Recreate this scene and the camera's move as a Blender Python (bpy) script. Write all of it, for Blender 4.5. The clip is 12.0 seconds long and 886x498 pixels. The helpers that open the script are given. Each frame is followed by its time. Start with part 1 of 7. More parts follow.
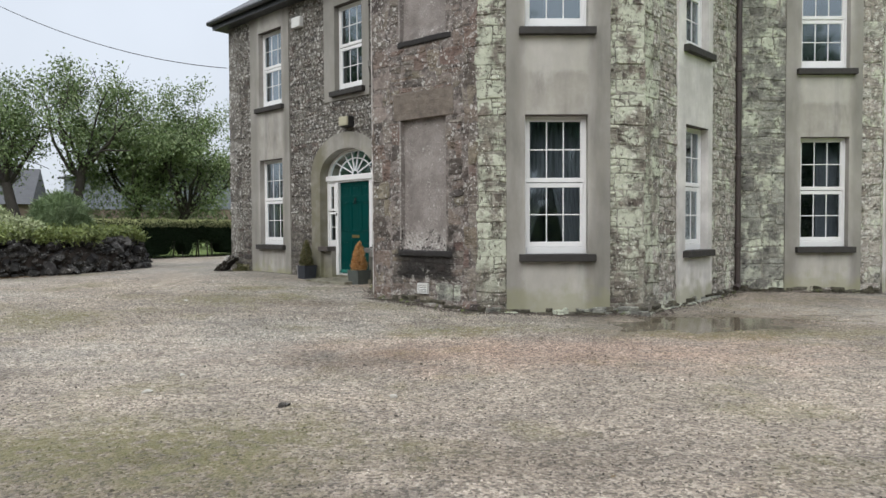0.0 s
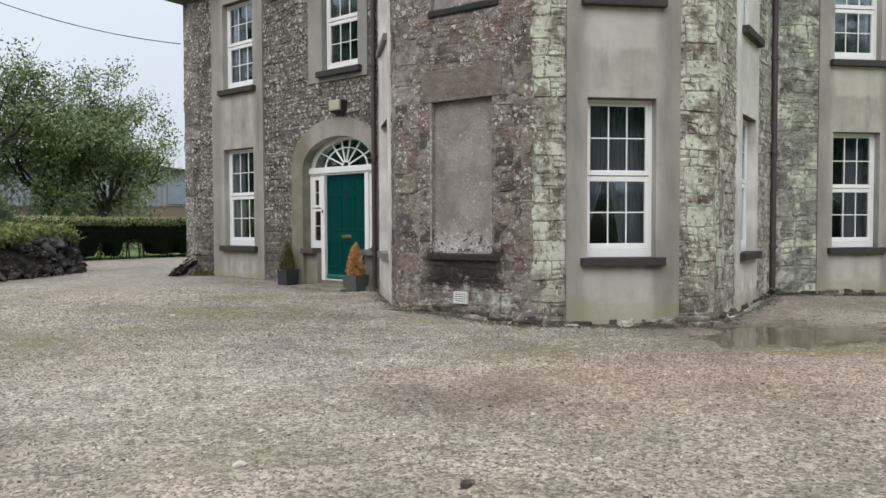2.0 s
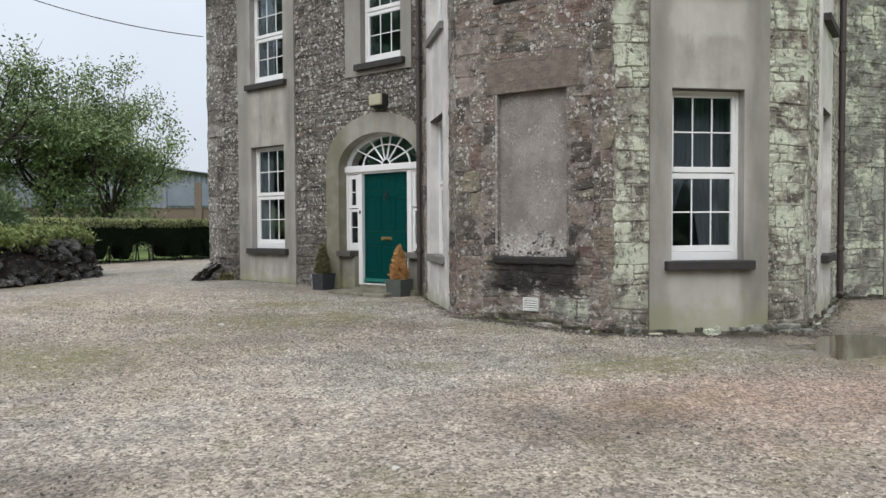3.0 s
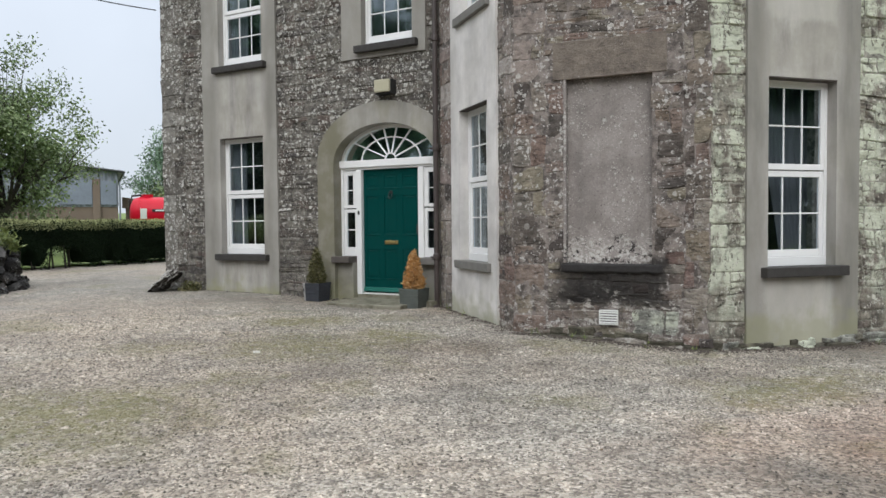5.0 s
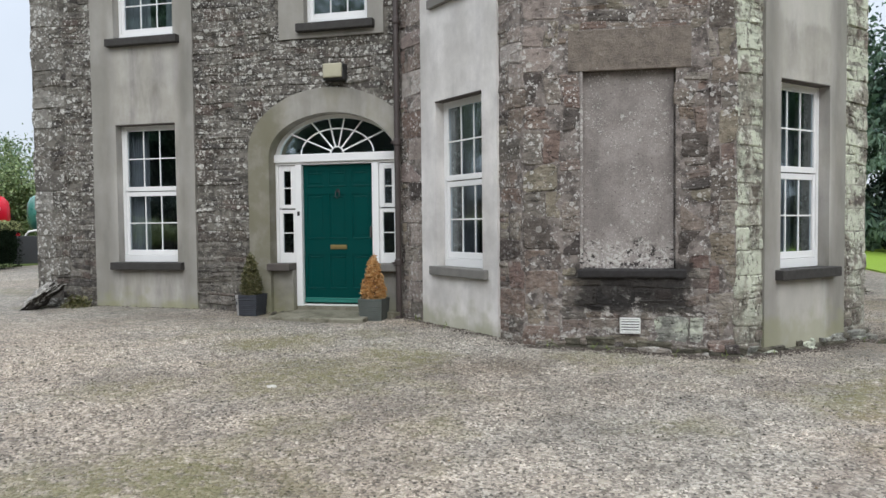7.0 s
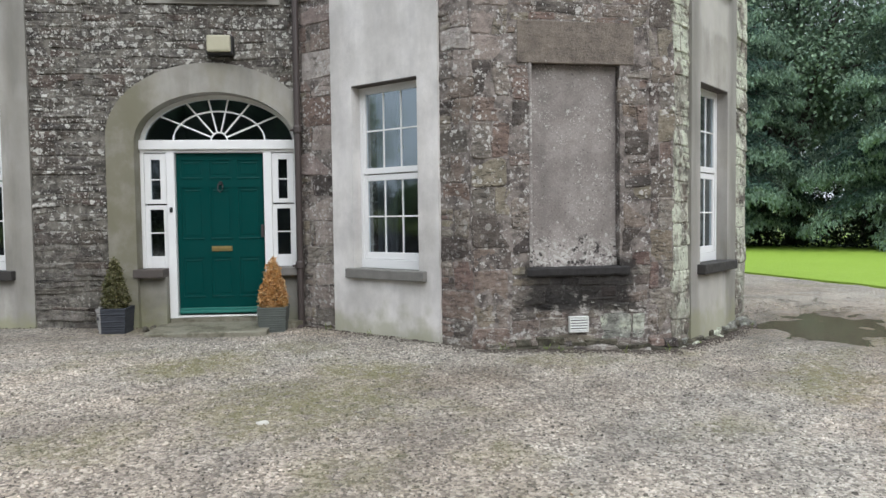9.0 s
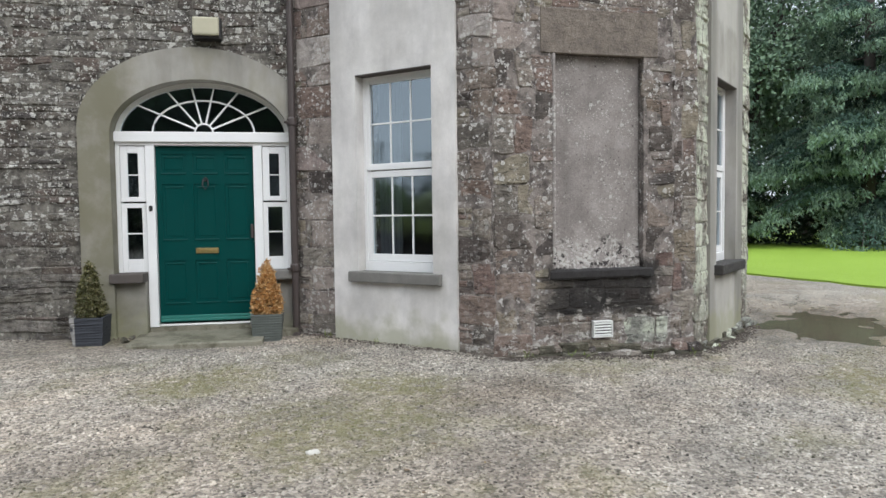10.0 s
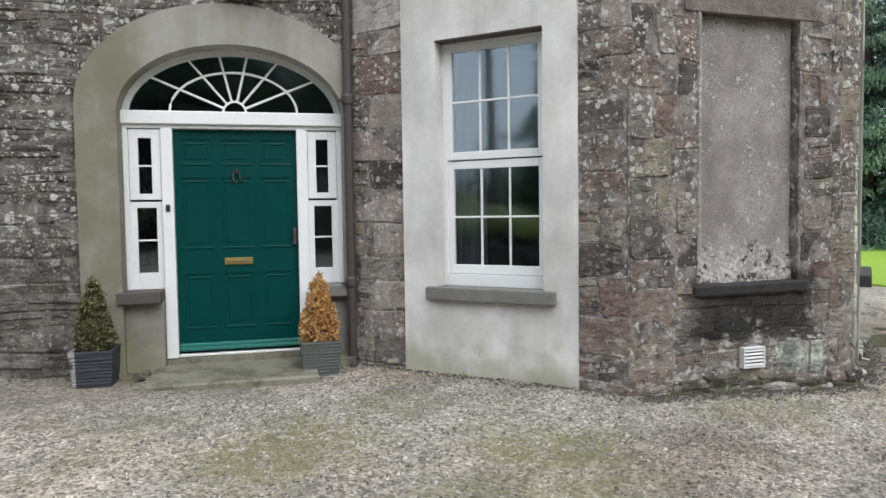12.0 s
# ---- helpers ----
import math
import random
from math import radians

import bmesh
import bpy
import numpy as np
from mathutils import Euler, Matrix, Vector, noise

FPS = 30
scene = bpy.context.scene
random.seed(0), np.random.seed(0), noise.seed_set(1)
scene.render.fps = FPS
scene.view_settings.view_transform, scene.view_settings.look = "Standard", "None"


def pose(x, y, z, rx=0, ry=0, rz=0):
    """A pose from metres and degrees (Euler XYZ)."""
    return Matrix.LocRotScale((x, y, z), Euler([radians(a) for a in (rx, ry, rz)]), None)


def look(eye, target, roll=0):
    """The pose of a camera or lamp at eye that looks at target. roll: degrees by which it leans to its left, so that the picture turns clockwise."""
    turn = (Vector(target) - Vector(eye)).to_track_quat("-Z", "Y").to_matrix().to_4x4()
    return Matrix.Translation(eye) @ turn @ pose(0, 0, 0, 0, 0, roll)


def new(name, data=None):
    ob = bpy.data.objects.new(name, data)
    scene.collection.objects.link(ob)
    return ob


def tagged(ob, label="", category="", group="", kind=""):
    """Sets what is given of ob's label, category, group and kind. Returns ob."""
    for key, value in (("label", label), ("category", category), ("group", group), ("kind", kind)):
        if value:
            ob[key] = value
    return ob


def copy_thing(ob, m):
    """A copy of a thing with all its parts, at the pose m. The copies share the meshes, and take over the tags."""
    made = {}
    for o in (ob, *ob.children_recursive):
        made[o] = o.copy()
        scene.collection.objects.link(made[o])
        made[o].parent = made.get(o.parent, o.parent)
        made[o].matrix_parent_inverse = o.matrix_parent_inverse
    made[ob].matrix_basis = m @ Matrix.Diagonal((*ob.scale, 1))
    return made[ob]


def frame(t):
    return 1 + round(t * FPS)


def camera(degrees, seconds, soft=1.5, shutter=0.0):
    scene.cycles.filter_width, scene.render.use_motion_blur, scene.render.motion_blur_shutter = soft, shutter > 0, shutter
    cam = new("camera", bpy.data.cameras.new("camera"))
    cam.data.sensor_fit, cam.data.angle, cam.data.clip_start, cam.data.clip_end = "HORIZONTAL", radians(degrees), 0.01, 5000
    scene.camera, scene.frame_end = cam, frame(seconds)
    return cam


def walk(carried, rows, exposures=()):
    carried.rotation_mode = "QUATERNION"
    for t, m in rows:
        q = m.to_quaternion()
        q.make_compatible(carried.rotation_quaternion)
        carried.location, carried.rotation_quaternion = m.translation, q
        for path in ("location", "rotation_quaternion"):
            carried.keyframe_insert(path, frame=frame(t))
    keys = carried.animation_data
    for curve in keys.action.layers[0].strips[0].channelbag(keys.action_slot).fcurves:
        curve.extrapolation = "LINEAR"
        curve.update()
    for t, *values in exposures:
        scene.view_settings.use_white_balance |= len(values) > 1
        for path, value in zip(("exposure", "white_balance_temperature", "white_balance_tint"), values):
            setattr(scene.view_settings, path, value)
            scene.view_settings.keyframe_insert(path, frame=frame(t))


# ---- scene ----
cam = camera(64.0, 12.0)
PATH = [
    (0, (-0.143, -0.063, 1.516), (-0.129, 1.936, 1.453), -0.3),
    (0.5, (-0.621, 0.417, 1.52), (-0.487, 2.411, 1.45), -0.3),
    (1, (-1.127, 0.916, 1.534), (-0.91, 2.902, 1.463), -0.2),
    (1.5, (-1.622, 1.381, 1.53), (-1.366, 3.363, 1.459), -0.2),
    (2, (-2.145, 1.844, 1.534), (-1.875, 3.824, 1.466), -0.2),
    (2.5, (-2.658, 2.283, 1.497), (-2.376, 4.262, 1.433), -0.2),
    (3, (-3.135, 2.776, 1.533), (-2.839, 4.753, 1.469), -0.3),
    (3.5, (-3.609, 3.223, 1.592), (-3.277, 5.194, 1.526), -0.4),
    (5.5, (-5.461, 5.142, 1.62), (-4.766, 7.016, 1.548), -0.5),
    (6, (-5.901, 5.631, 1.644), (-5.095, 7.46, 1.57), -0.5),
    (6.5, (-6.285, 6.076, 1.677), (-5.363, 7.85, 1.603), -0.6),
    (7, (-6.67, 6.542, 1.668), (-5.626, 8.247, 1.593), -0.6),
    (9, (-7.749, 8.444, 1.692), (-6.217, 9.726, 1.602), -0.7),
    (9.5, (-7.836, 8.982, 1.701), (-6.228, 10.167, 1.606), -0.7),
    (10, (-7.864, 9.49, 1.722), (-6.225, 10.632, 1.623), -0.7),
    (10.5, (-7.793, 10.055, 1.713), (-6.133, 11.165, 1.608), -0.7),
    (11, (-7.67, 10.593, 1.749), (-5.994, 11.68, 1.641), -0.8),
    (11.5, (-7.491, 11.105, 1.751), (-5.799, 12.164, 1.642), -0.8),
    (12, (-7.234, 11.608, 1.759), (-5.528, 12.648, 1.655), -0.8),
]
walk(cam, [(t, look(eye, target, roll)) for t, eye, target, roll in PATH], exposures=[(0.0, 0.48, 6290.0, 10.5), (6.0, 0.55, 6160.0, 10.0), (9.0, 0.70, 6080.0, 10.0), (12.0, 0.77, 6080.0, 9.5)])

# ---- world and light: an even overcast sky, brighter overhead ----
world = bpy.data.worlds.new("sky")
world.use_nodes = True
scene.world = world
wn = world.node_tree
bg = wn.nodes["Background"]
sky = wn.nodes.new("ShaderNodeTexSky")
sky.sky_type = "NISHITA"
sky.sun_disc = False
sky.sun_elevation = radians(42)
sky.sun_rotation = radians(-155)
sky.dust_density = 4.0
sky_dim = wn.nodes.new("ShaderNodeVectorMath")
sky_dim.operation = "SCALE"
sky_dim.inputs["Scale"].default_value = 0.07
wn.links.new(sky.outputs[0], sky_dim.inputs[0])
tc = wn.nodes.new("ShaderNodeTexCoord")
sep = wn.nodes.new("ShaderNodeSeparateXYZ")
wn.links.new(tc.outputs["Generated"], sep.inputs[0])
cloud_ramp = wn.nodes.new("ShaderNodeValToRGB")
cloud_ramp.color_ramp.elements[0].position = 0.0
cloud_ramp.color_ramp.elements[0].color = (0.50, 0.53, 0.56, 1)
cloud_ramp.color_ramp.elements[1].position = 0.9
cloud_ramp.color_ramp.elements[1].color = (1.5, 1.52, 1.55, 1)
e = cloud_ramp.color_ramp.elements.new(0.3)
e.color = (0.54, 0.575, 0.62, 1)
wn.links.new(sep.outputs[2], cloud_ramp.inputs[0])
cloud_noise = wn.nodes.new("ShaderNodeTexNoise")
cloud_noise.inputs["Scale"].default_value = 2.2
cloud_noise.inputs["Detail"].default_value = 5
wn.links.new(tc.outputs["Generated"], cloud_noise.inputs["Vector"])
cloud_var = wn.nodes.new("ShaderNodeMapRange")
cloud_var.inputs["From Min"].default_value = 0.3
cloud_var.inputs["From Max"].default_value = 0.7
cloud_var.inputs["To Min"].default_value = 0.92
cloud_var.inputs["To Max"].default_value = 1.08
wn.links.new(cloud_noise.outputs[0], cloud_var.inputs["Value"])
cloud_mul = wn.nodes.new("ShaderNodeVectorMath")
cloud_mul.operation = "SCALE"
wn.links.new(cloud_ramp.outputs[0], cloud_mul.inputs[0])
wn.links.new(cloud_var.outputs[0], cloud_mul.inputs["Scale"])
sky_mix = wn.nodes.new("ShaderNodeMix")
sky_mix.data_type = "RGBA"
sky_mix.inputs[0].default_value = 0.9
wn.links.new(sky_dim.outputs[0], sky_mix.inputs[6])
wn.links.new(cloud_mul.outputs[0], sky_mix.inputs[7])
wn.links.new(sky_mix.outputs[2], bg.inputs[0])
bg.inputs[1].default_value = 1.11

sun = new("sun", bpy.data.lights.new("sun", "SUN"))
sun.data.energy = 1.0
sun.data.angle = radians(50)
sun.data.color = (1.0, 0.97, 0.93)
sun.matrix_world = look((-7, -2, 13), (0, 13, 0))


# ---- materials ----
class Mat:
    """A node material with short calls for its textures; positions are in metres."""

    def __init__(self, name, rough=0.8, spec=0.4, local=False):
        self.m = bpy.data.materials.new(name)
        self.m.use_nodes = True
        self.nt = self.m.node_tree
        self.b = self.nt.nodes["Principled BSDF"]
        self.b.inputs["Roughness"].default_value = rough
        self.b.inputs["Specular IOR Level"].default_value = spec
        if local:
            self.pos = self.nt.nodes.new("ShaderNodeTexCoord").outputs["Object"]
        else:
            self.pos = self.nt.nodes.new("ShaderNodeNewGeometry").outputs["Position"]

    def put(self, node, slot, v):
        if isinstance(v, bpy.types.NodeSocket):
            self.nt.links.new(v, node.inputs[slot])
        elif isinstance(v, tuple) and len(v) == 3 and node.inputs[slot].type == "RGBA":
            node.inputs[slot].default_value = (*v, 1)
        else:
            node.inputs[slot].default_value = v

    def stretch(self, x, y, z):
        n = self.nt.nodes.new("ShaderNodeVectorMath")
        n.operation = "MULTIPLY"
        self.put(n, 0, self.pos)
        n.inputs[1].default_value = (x, y, z)
        return n.outputs[0]

    def wander(self, scale, amount):
        """The position, pushed about a little, for ragged outlines."""
        n = self.nt.nodes.new("ShaderNodeTexNoise")
        self.put(n, "Vector", self.pos)
        n.inputs["Scale"].default_value = scale
        a = self.nt.nodes.new("ShaderNodeVectorMath")
        a.operation = "MULTIPLY_ADD"
        self.put(a, 0, n.outputs["Color"])
        a.inputs[1].default_value = (amount * 2, amount * 2, amount * 2)
        self.put(a, 2, self.pos)
        return a.outputs[0]

    def noise(self, scale, detail=4, rough=0.55, vec=None):
        n = self.nt.nodes.new("ShaderNodeTexNoise")
        self.put(n, "Vector", vec if vec is not None else self.pos)
        n.inputs["Scale"].default_value = scale
        n.inputs["Detail"].default_value = detail
        n.inputs["Roughness"].default_value = rough
        return n.outputs[0]

    def cells(self, scale, vec=None, rnd=1.0):
        n = self.nt.nodes.new("ShaderNodeTexVoronoi")
        self.put(n, "Vector", vec if vec is not None else self.pos)
        n.inputs["Scale"].default_value = scale
        n.inputs["Randomness"].default_value = rnd
        return n.outputs["Distance"], n.outputs["Color"]

    def ramp(self, fac, stops):
        n = self.nt.nodes.new("ShaderNodeValToRGB")
        el = n.color_ramp.elements
        while len(el) < len(stops):
            el.new(0.5)
        for k, (p, c) in enumerate(stops):
            el[k].position = p
            el[k].color = (*c, 1) if isinstance(c, tuple) else (c, c, c, 1)
        self.put(n, 0, fac)
        return n.outputs[0]

    def mix(self, fac, a, b, how="MIX"):
        n = self.nt.nodes.new("ShaderNodeMix")
        n.data_type = "RGBA"
        n.blend_type = how
        self.put(n, 0, fac)
        self.put(n, 6, a)
        self.put(n, 7, b)
        return n.outputs[2]

    def calc(self, op, a, b=0.0):
        n = self.nt.nodes.new("ShaderNodeMath")
        n.operation = op
        self.put(n, 0, a)
        self.put(n, 1, b)
        return n.outputs[0]

    def band(self, v, lo, hi, a=0.0, b=1.0):
        n = self.nt.nodes.new("ShaderNodeMapRange")
        n.interpolation_type = "SMOOTHSTEP"
        self.put(n, "Value", v)
        n.inputs["From Min"].default_value = lo
        n.inputs["From Max"].default_value = hi
        n.inputs["To Min"].default_value = a
        n.inputs["To Max"].default_value = b
        return n.outputs[0]

    def axis(self, k):
        n = self.nt.nodes.new("ShaderNodeSeparateXYZ")
        self.put(n, 0, self.pos)
        return n.outputs[k]

    def chance(self):
        """A random number for each object, and for each island of a joined mesh."""
        a = self.nt.nodes.new("ShaderNodeObjectInfo").outputs["Random"]
        b = self.nt.nodes.new("ShaderNodeNewGeometry").outputs["Random Per Island"]
        return self.calc("FRACT", self.calc("ADD", a, b))

    def bump(self, height, strength=0.5, dist=0.01):
        n = self.nt.nodes.new("ShaderNodeBump")
        n.inputs["Strength"].default_value = strength
        n.inputs["Distance"].default_value = dist
        self.put(n, "Height", height)
        self.put(self.b, "Normal", n.outputs[0])

    def done(self, color, rough=None):
        self.put(self.b, "Base Color", color)
        if rough is not None:
            self.put(self.b, "Roughness", rough)
        return self.m


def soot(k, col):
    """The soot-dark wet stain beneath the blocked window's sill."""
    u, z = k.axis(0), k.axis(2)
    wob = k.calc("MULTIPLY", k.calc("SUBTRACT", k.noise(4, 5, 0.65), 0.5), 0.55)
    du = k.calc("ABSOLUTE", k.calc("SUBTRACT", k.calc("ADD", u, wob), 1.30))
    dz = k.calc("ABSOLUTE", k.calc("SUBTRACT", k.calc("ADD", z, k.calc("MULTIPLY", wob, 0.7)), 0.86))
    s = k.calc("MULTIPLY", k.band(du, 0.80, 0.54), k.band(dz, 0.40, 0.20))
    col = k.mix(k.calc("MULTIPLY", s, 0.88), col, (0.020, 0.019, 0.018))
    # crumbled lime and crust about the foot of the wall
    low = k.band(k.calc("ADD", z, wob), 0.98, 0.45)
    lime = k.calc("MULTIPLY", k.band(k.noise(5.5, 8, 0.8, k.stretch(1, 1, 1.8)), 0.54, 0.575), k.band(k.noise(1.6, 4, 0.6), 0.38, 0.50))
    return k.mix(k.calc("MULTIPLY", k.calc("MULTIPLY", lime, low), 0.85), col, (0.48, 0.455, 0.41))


def stone_mat(name, palette, lichen, lichen_col, green, stain=False, bed=0.5, climb=None, even=False, rise=None):
    k = Mat(name, 0.88, 0.25, local=True)
    n = len(palette)
    col = k.ramp(k.chance(), [((i + 0.5) / n, c) for i, c in enumerate(palette)])
    col = k.mix(1.0, col, k.ramp(k.noise(6, 7, 0.7), [(0.32, 0.66), (0.5, 0.98), (0.68, 1.28)] if even else [(0.32, 0.42), (0.5, 0.95), (0.68, 1.5)]), "MULTIPLY")
    col = k.mix(k.band(k.noise(3.1, 5, 0.65), 0.5, 0.68, 0.0, 0.3 if even else 0.6), col, tuple(sum(c[i] for c in palette) / n * (1.25, 1.22, 1.15)[i] for i in range(3)))
    layers = k.noise(3.0, 6, 0.72, k.stretch(2.6, 2.6, 9))
    col = k.mix(bed, col, k.ramp(layers, [(0.36, 0.35), (0.5, 1.0), (0.66, 1.3)]), "MULTIPLY")
    cleft = k.calc("ABSOLUTE", k.calc("SUBTRACT", k.noise(2.4, 5, 0.62, k.stretch(1.1, 1.1, 6.5)), 0.5))
    cleft = k.calc("MULTIPLY", k.band(cleft, 0.016, 0.004), k.band(k.noise(4.2, 4, 0.6), 0.48, 0.60))
    col = k.mix(k.calc("MULTIPLY", cleft, min(0.8, bed * 4 - 0.4) if bed > 0.1 else 0.0), col, (0.022, 0.019, 0.017))
    grain = k.noise(70, 3, 0.7)
    col = k.mix(0.5, col, k.ramp(grain, [(0.3, 0.6), (0.7, 1.35)]), "MULTIPLY")
    if green > 0:
        g = k.band(k.noise(2.3, 5, 0.6), 0.62 - green * 0.35, 0.72 - green * 0.3)
        if rise:
            up = k.calc("ADD", k.axis(2), k.calc("MULTIPLY", k.calc("SUBTRACT", k.noise(2.1, 5, 0.65), 0.5), 1.9))
            g = k.calc("MULTIPLY", g, k.band(up, rise[0], rise[1], 0.06, 1.0))
        gcol = k.mix(k.noise(9, 4), (0.525, 0.56, 0.425), (0.77, 0.80, 0.655))
        gcol = k.mix(k.band(k.noise(11, 8, 0.78, k.stretch(1.3, 1.3, 0.8)), 0.553, 0.59), gcol, (0.115, 0.098, 0.08))
        col = k.mix(k.calc("MULTIPLY", g, 0.82), col, gcol)
    vec = k.wander(14, 0.035)
    clump = k.band(k.noise(1.7, 6, 0.7), 0.61 - lichen * 0.24, 0.66 - lichen * 0.20)
    if climb:
        # the crust grows thick on the rain-washed upper wall and thins out near the ground
        h = k.calc("ADD", k.axis(2), k.calc("MULTIPLY", k.calc("SUBTRACT", k.noise(0.9, 4, 0.6), 0.5), 2.4))
        clump = k.calc("MULTIPLY", clump, k.band(h, climb[0], climb[1], 0.12, 1.0))
    crust = k.calc("MULTIPLY", k.band(k.noise(20, 6, 0.72), 0.545, 0.60), k.band(k.noise(3.2, 4, 0.6), 0.60 - lichen * 0.2, 0.72 - lichen * 0.2))
    col = k.mix(k.calc("MULTIPLY", k.calc("MULTIPLY", crust, clump), 0.85), col, tuple(c * 0.88 for c in lichen_col))
    for sc, size in ((7.5, 0.36), (13, 0.38), (26, 0.37)):
        dist, rc = k.cells(sc, vec)
        sepc = k.nt.nodes.new("ShaderNodeSeparateColor")
        k.put(sepc, 0, rc)
        keep = k.calc("MULTIPLY", k.band(sepc.outputs[0], 1.0 - lichen, 1.7 - lichen, 0.0, 1.0), size)
        wob = k.calc("MULTIPLY", k.noise(45, 3, 0.7), 0.24)
        edge = k.calc("SUBTRACT", keep, k.calc("ADD", dist, wob))
        spot = k.calc("MULTIPLY", k.band(edge, -0.10, -0.03), k.band(edge, 0.16, 0.02, 0.6, 1.0))
        col = k.mix(k.calc("MULTIPLY", k.calc("MULTIPLY", spot, clump), 0.85), col, lichen_col)
    if stain:
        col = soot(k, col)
    h = k.calc("ADD", k.calc("MULTIPLY", layers, bed * 1.3), k.calc("MULTIPLY", grain, 0.35))
    h = k.calc("SUBTRACT", k.calc("ADD", h, k.calc("MULTIPLY", k.noise(11, 5, 0.65), 1.2)), k.calc("MULTIPLY", cleft, 0.9 if bed > 0.1 else 0.0))
    k.bump(h, 1.0, 0.028)
    return k.done(col)


BROWN = [(0.207, 0.179, 0.152), (0.253, 0.224, 0.166), (0.176, 0.121, 0.104), (0.274, 0.245, 0.207), (0.095, 0.083, 0.075), (0.248, 0.224, 0.187), (0.196, 0.140, 0.117), (0.235, 0.201, 0.165), (0.069, 0.059, 0.054), (0.215, 0.172, 0.147)]
GREY = [(0.145, 0.134, 0.119), (0.077, 0.069, 0.063), (0.183, 0.168, 0.147), (0.111, 0.097, 0.085), (0.211, 0.197, 0.172), (0.099, 0.089, 0.073), (0.127, 0.102, 0.087)]
PALE = [(0.24, 0.22, 0.18), (0.18, 0.158, 0.132), (0.30, 0.285, 0.235), (0.21, 0.18, 0.15), (0.125, 0.104, 0.09), (0.27, 0.245, 0.205)]
M_FOOT = stone_mat("dark_mossy_footing", [(0.085, 0.08, 0.055), (0.12, 0.11, 0.082), (0.065, 0.06, 0.045), (0.15, 0.14, 0.11)], 0.35, (0.36, 0.36, 0.29), 0.0)
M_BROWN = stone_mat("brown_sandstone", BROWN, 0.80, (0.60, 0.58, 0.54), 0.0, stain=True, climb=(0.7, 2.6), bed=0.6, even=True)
M_GREY = stone_mat("grey_rubble_stone", GREY, 1.0, (0.58, 0.57, 0.52), 0.0, bed=0.7, climb=(0.9, 2.2))
M_PALE = stone_mat("lichened_pale_stone", PALE, 0.66, (0.70, 0.69, 0.60), 0.58, rise=(0.15, 1.15))
M_PINK = stone_mat("pinkish_pale_rubble", [(0.42, 0.38, 0.34), (0.33, 0.30, 0.262), (0.47, 0.435, 0.385), (0.24, 0.208, 0.182), (0.40, 0.39, 0.34)], 0.85, (0.72, 0.71, 0.65), 0.24)
M_DULL = stone_mat("grey_green_stone", [(0.30, 0.30, 0.26), (0.24, 0.24, 0.21), (0.34, 0.345, 0.30), (0.19, 0.185, 0.165)], 0.55, (0.56, 0.58, 0.50), 0.36)
M_QUOIN_GREY = stone_mat("grey_dressed_quoin_stone", [(0.170, 0.157, 0.136), (0.128, 0.117, 0.102), (0.212, 0.200, 0.174), (0.145, 0.132, 0.115), (0.246, 0.234, 0.208)], 0.92, (0.58, 0.57, 0.53), 0.0, bed=0.2, even=True)
M_QUOIN = stone_mat("dressed_quoin_stone", [(0.299, 0.252, 0.222), (0.231, 0.193, 0.170), (0.347, 0.299, 0.265), (0.260, 0.207, 0.186), (0.395, 0.356, 0.323)], 0.85, (0.56, 0.54, 0.50), 0.0, bed=0.15, even=True)


def mortar_mat(name, base, lichen_col, amount, stain=False):
    k = Mat(name, 0.95, 0.2, local=True)
    col = k.mix(k.band(k.noise(6, 6, 0.7), 0.36, 0.62), tuple(c * 0.42 for c in base), tuple(c * 1.35 for c in base))
    col = k.mix(0.5, col, k.ramp(k.noise(60, 3, 0.7), [(0.3, 0.55), (0.7, 1.3)]), "MULTIPLY")
    col = k.mix(k.band(k.noise(16, 4, 0.7), 0.66 - amount * 0.2, 0.72 - amount * 0.2), col, lichen_col)
    if stain:
        col = soot(k, col)
    k.bump(k.noise(45, 5, 0.7), 0.8, 0.015)
    return k.done(col)


M_MORTAR = mortar_mat("old_lime_mortar", (0.150, 0.139, 0.120), (0.36, 0.35, 0.31), 0.40)
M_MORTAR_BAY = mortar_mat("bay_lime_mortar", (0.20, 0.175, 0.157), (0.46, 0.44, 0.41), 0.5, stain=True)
M_MORTAR_PALE = mortar_mat("lichened_lime_mortar", (0.29, 0.28, 0.235), (0.46, 0.46, 0.39), 0.5)


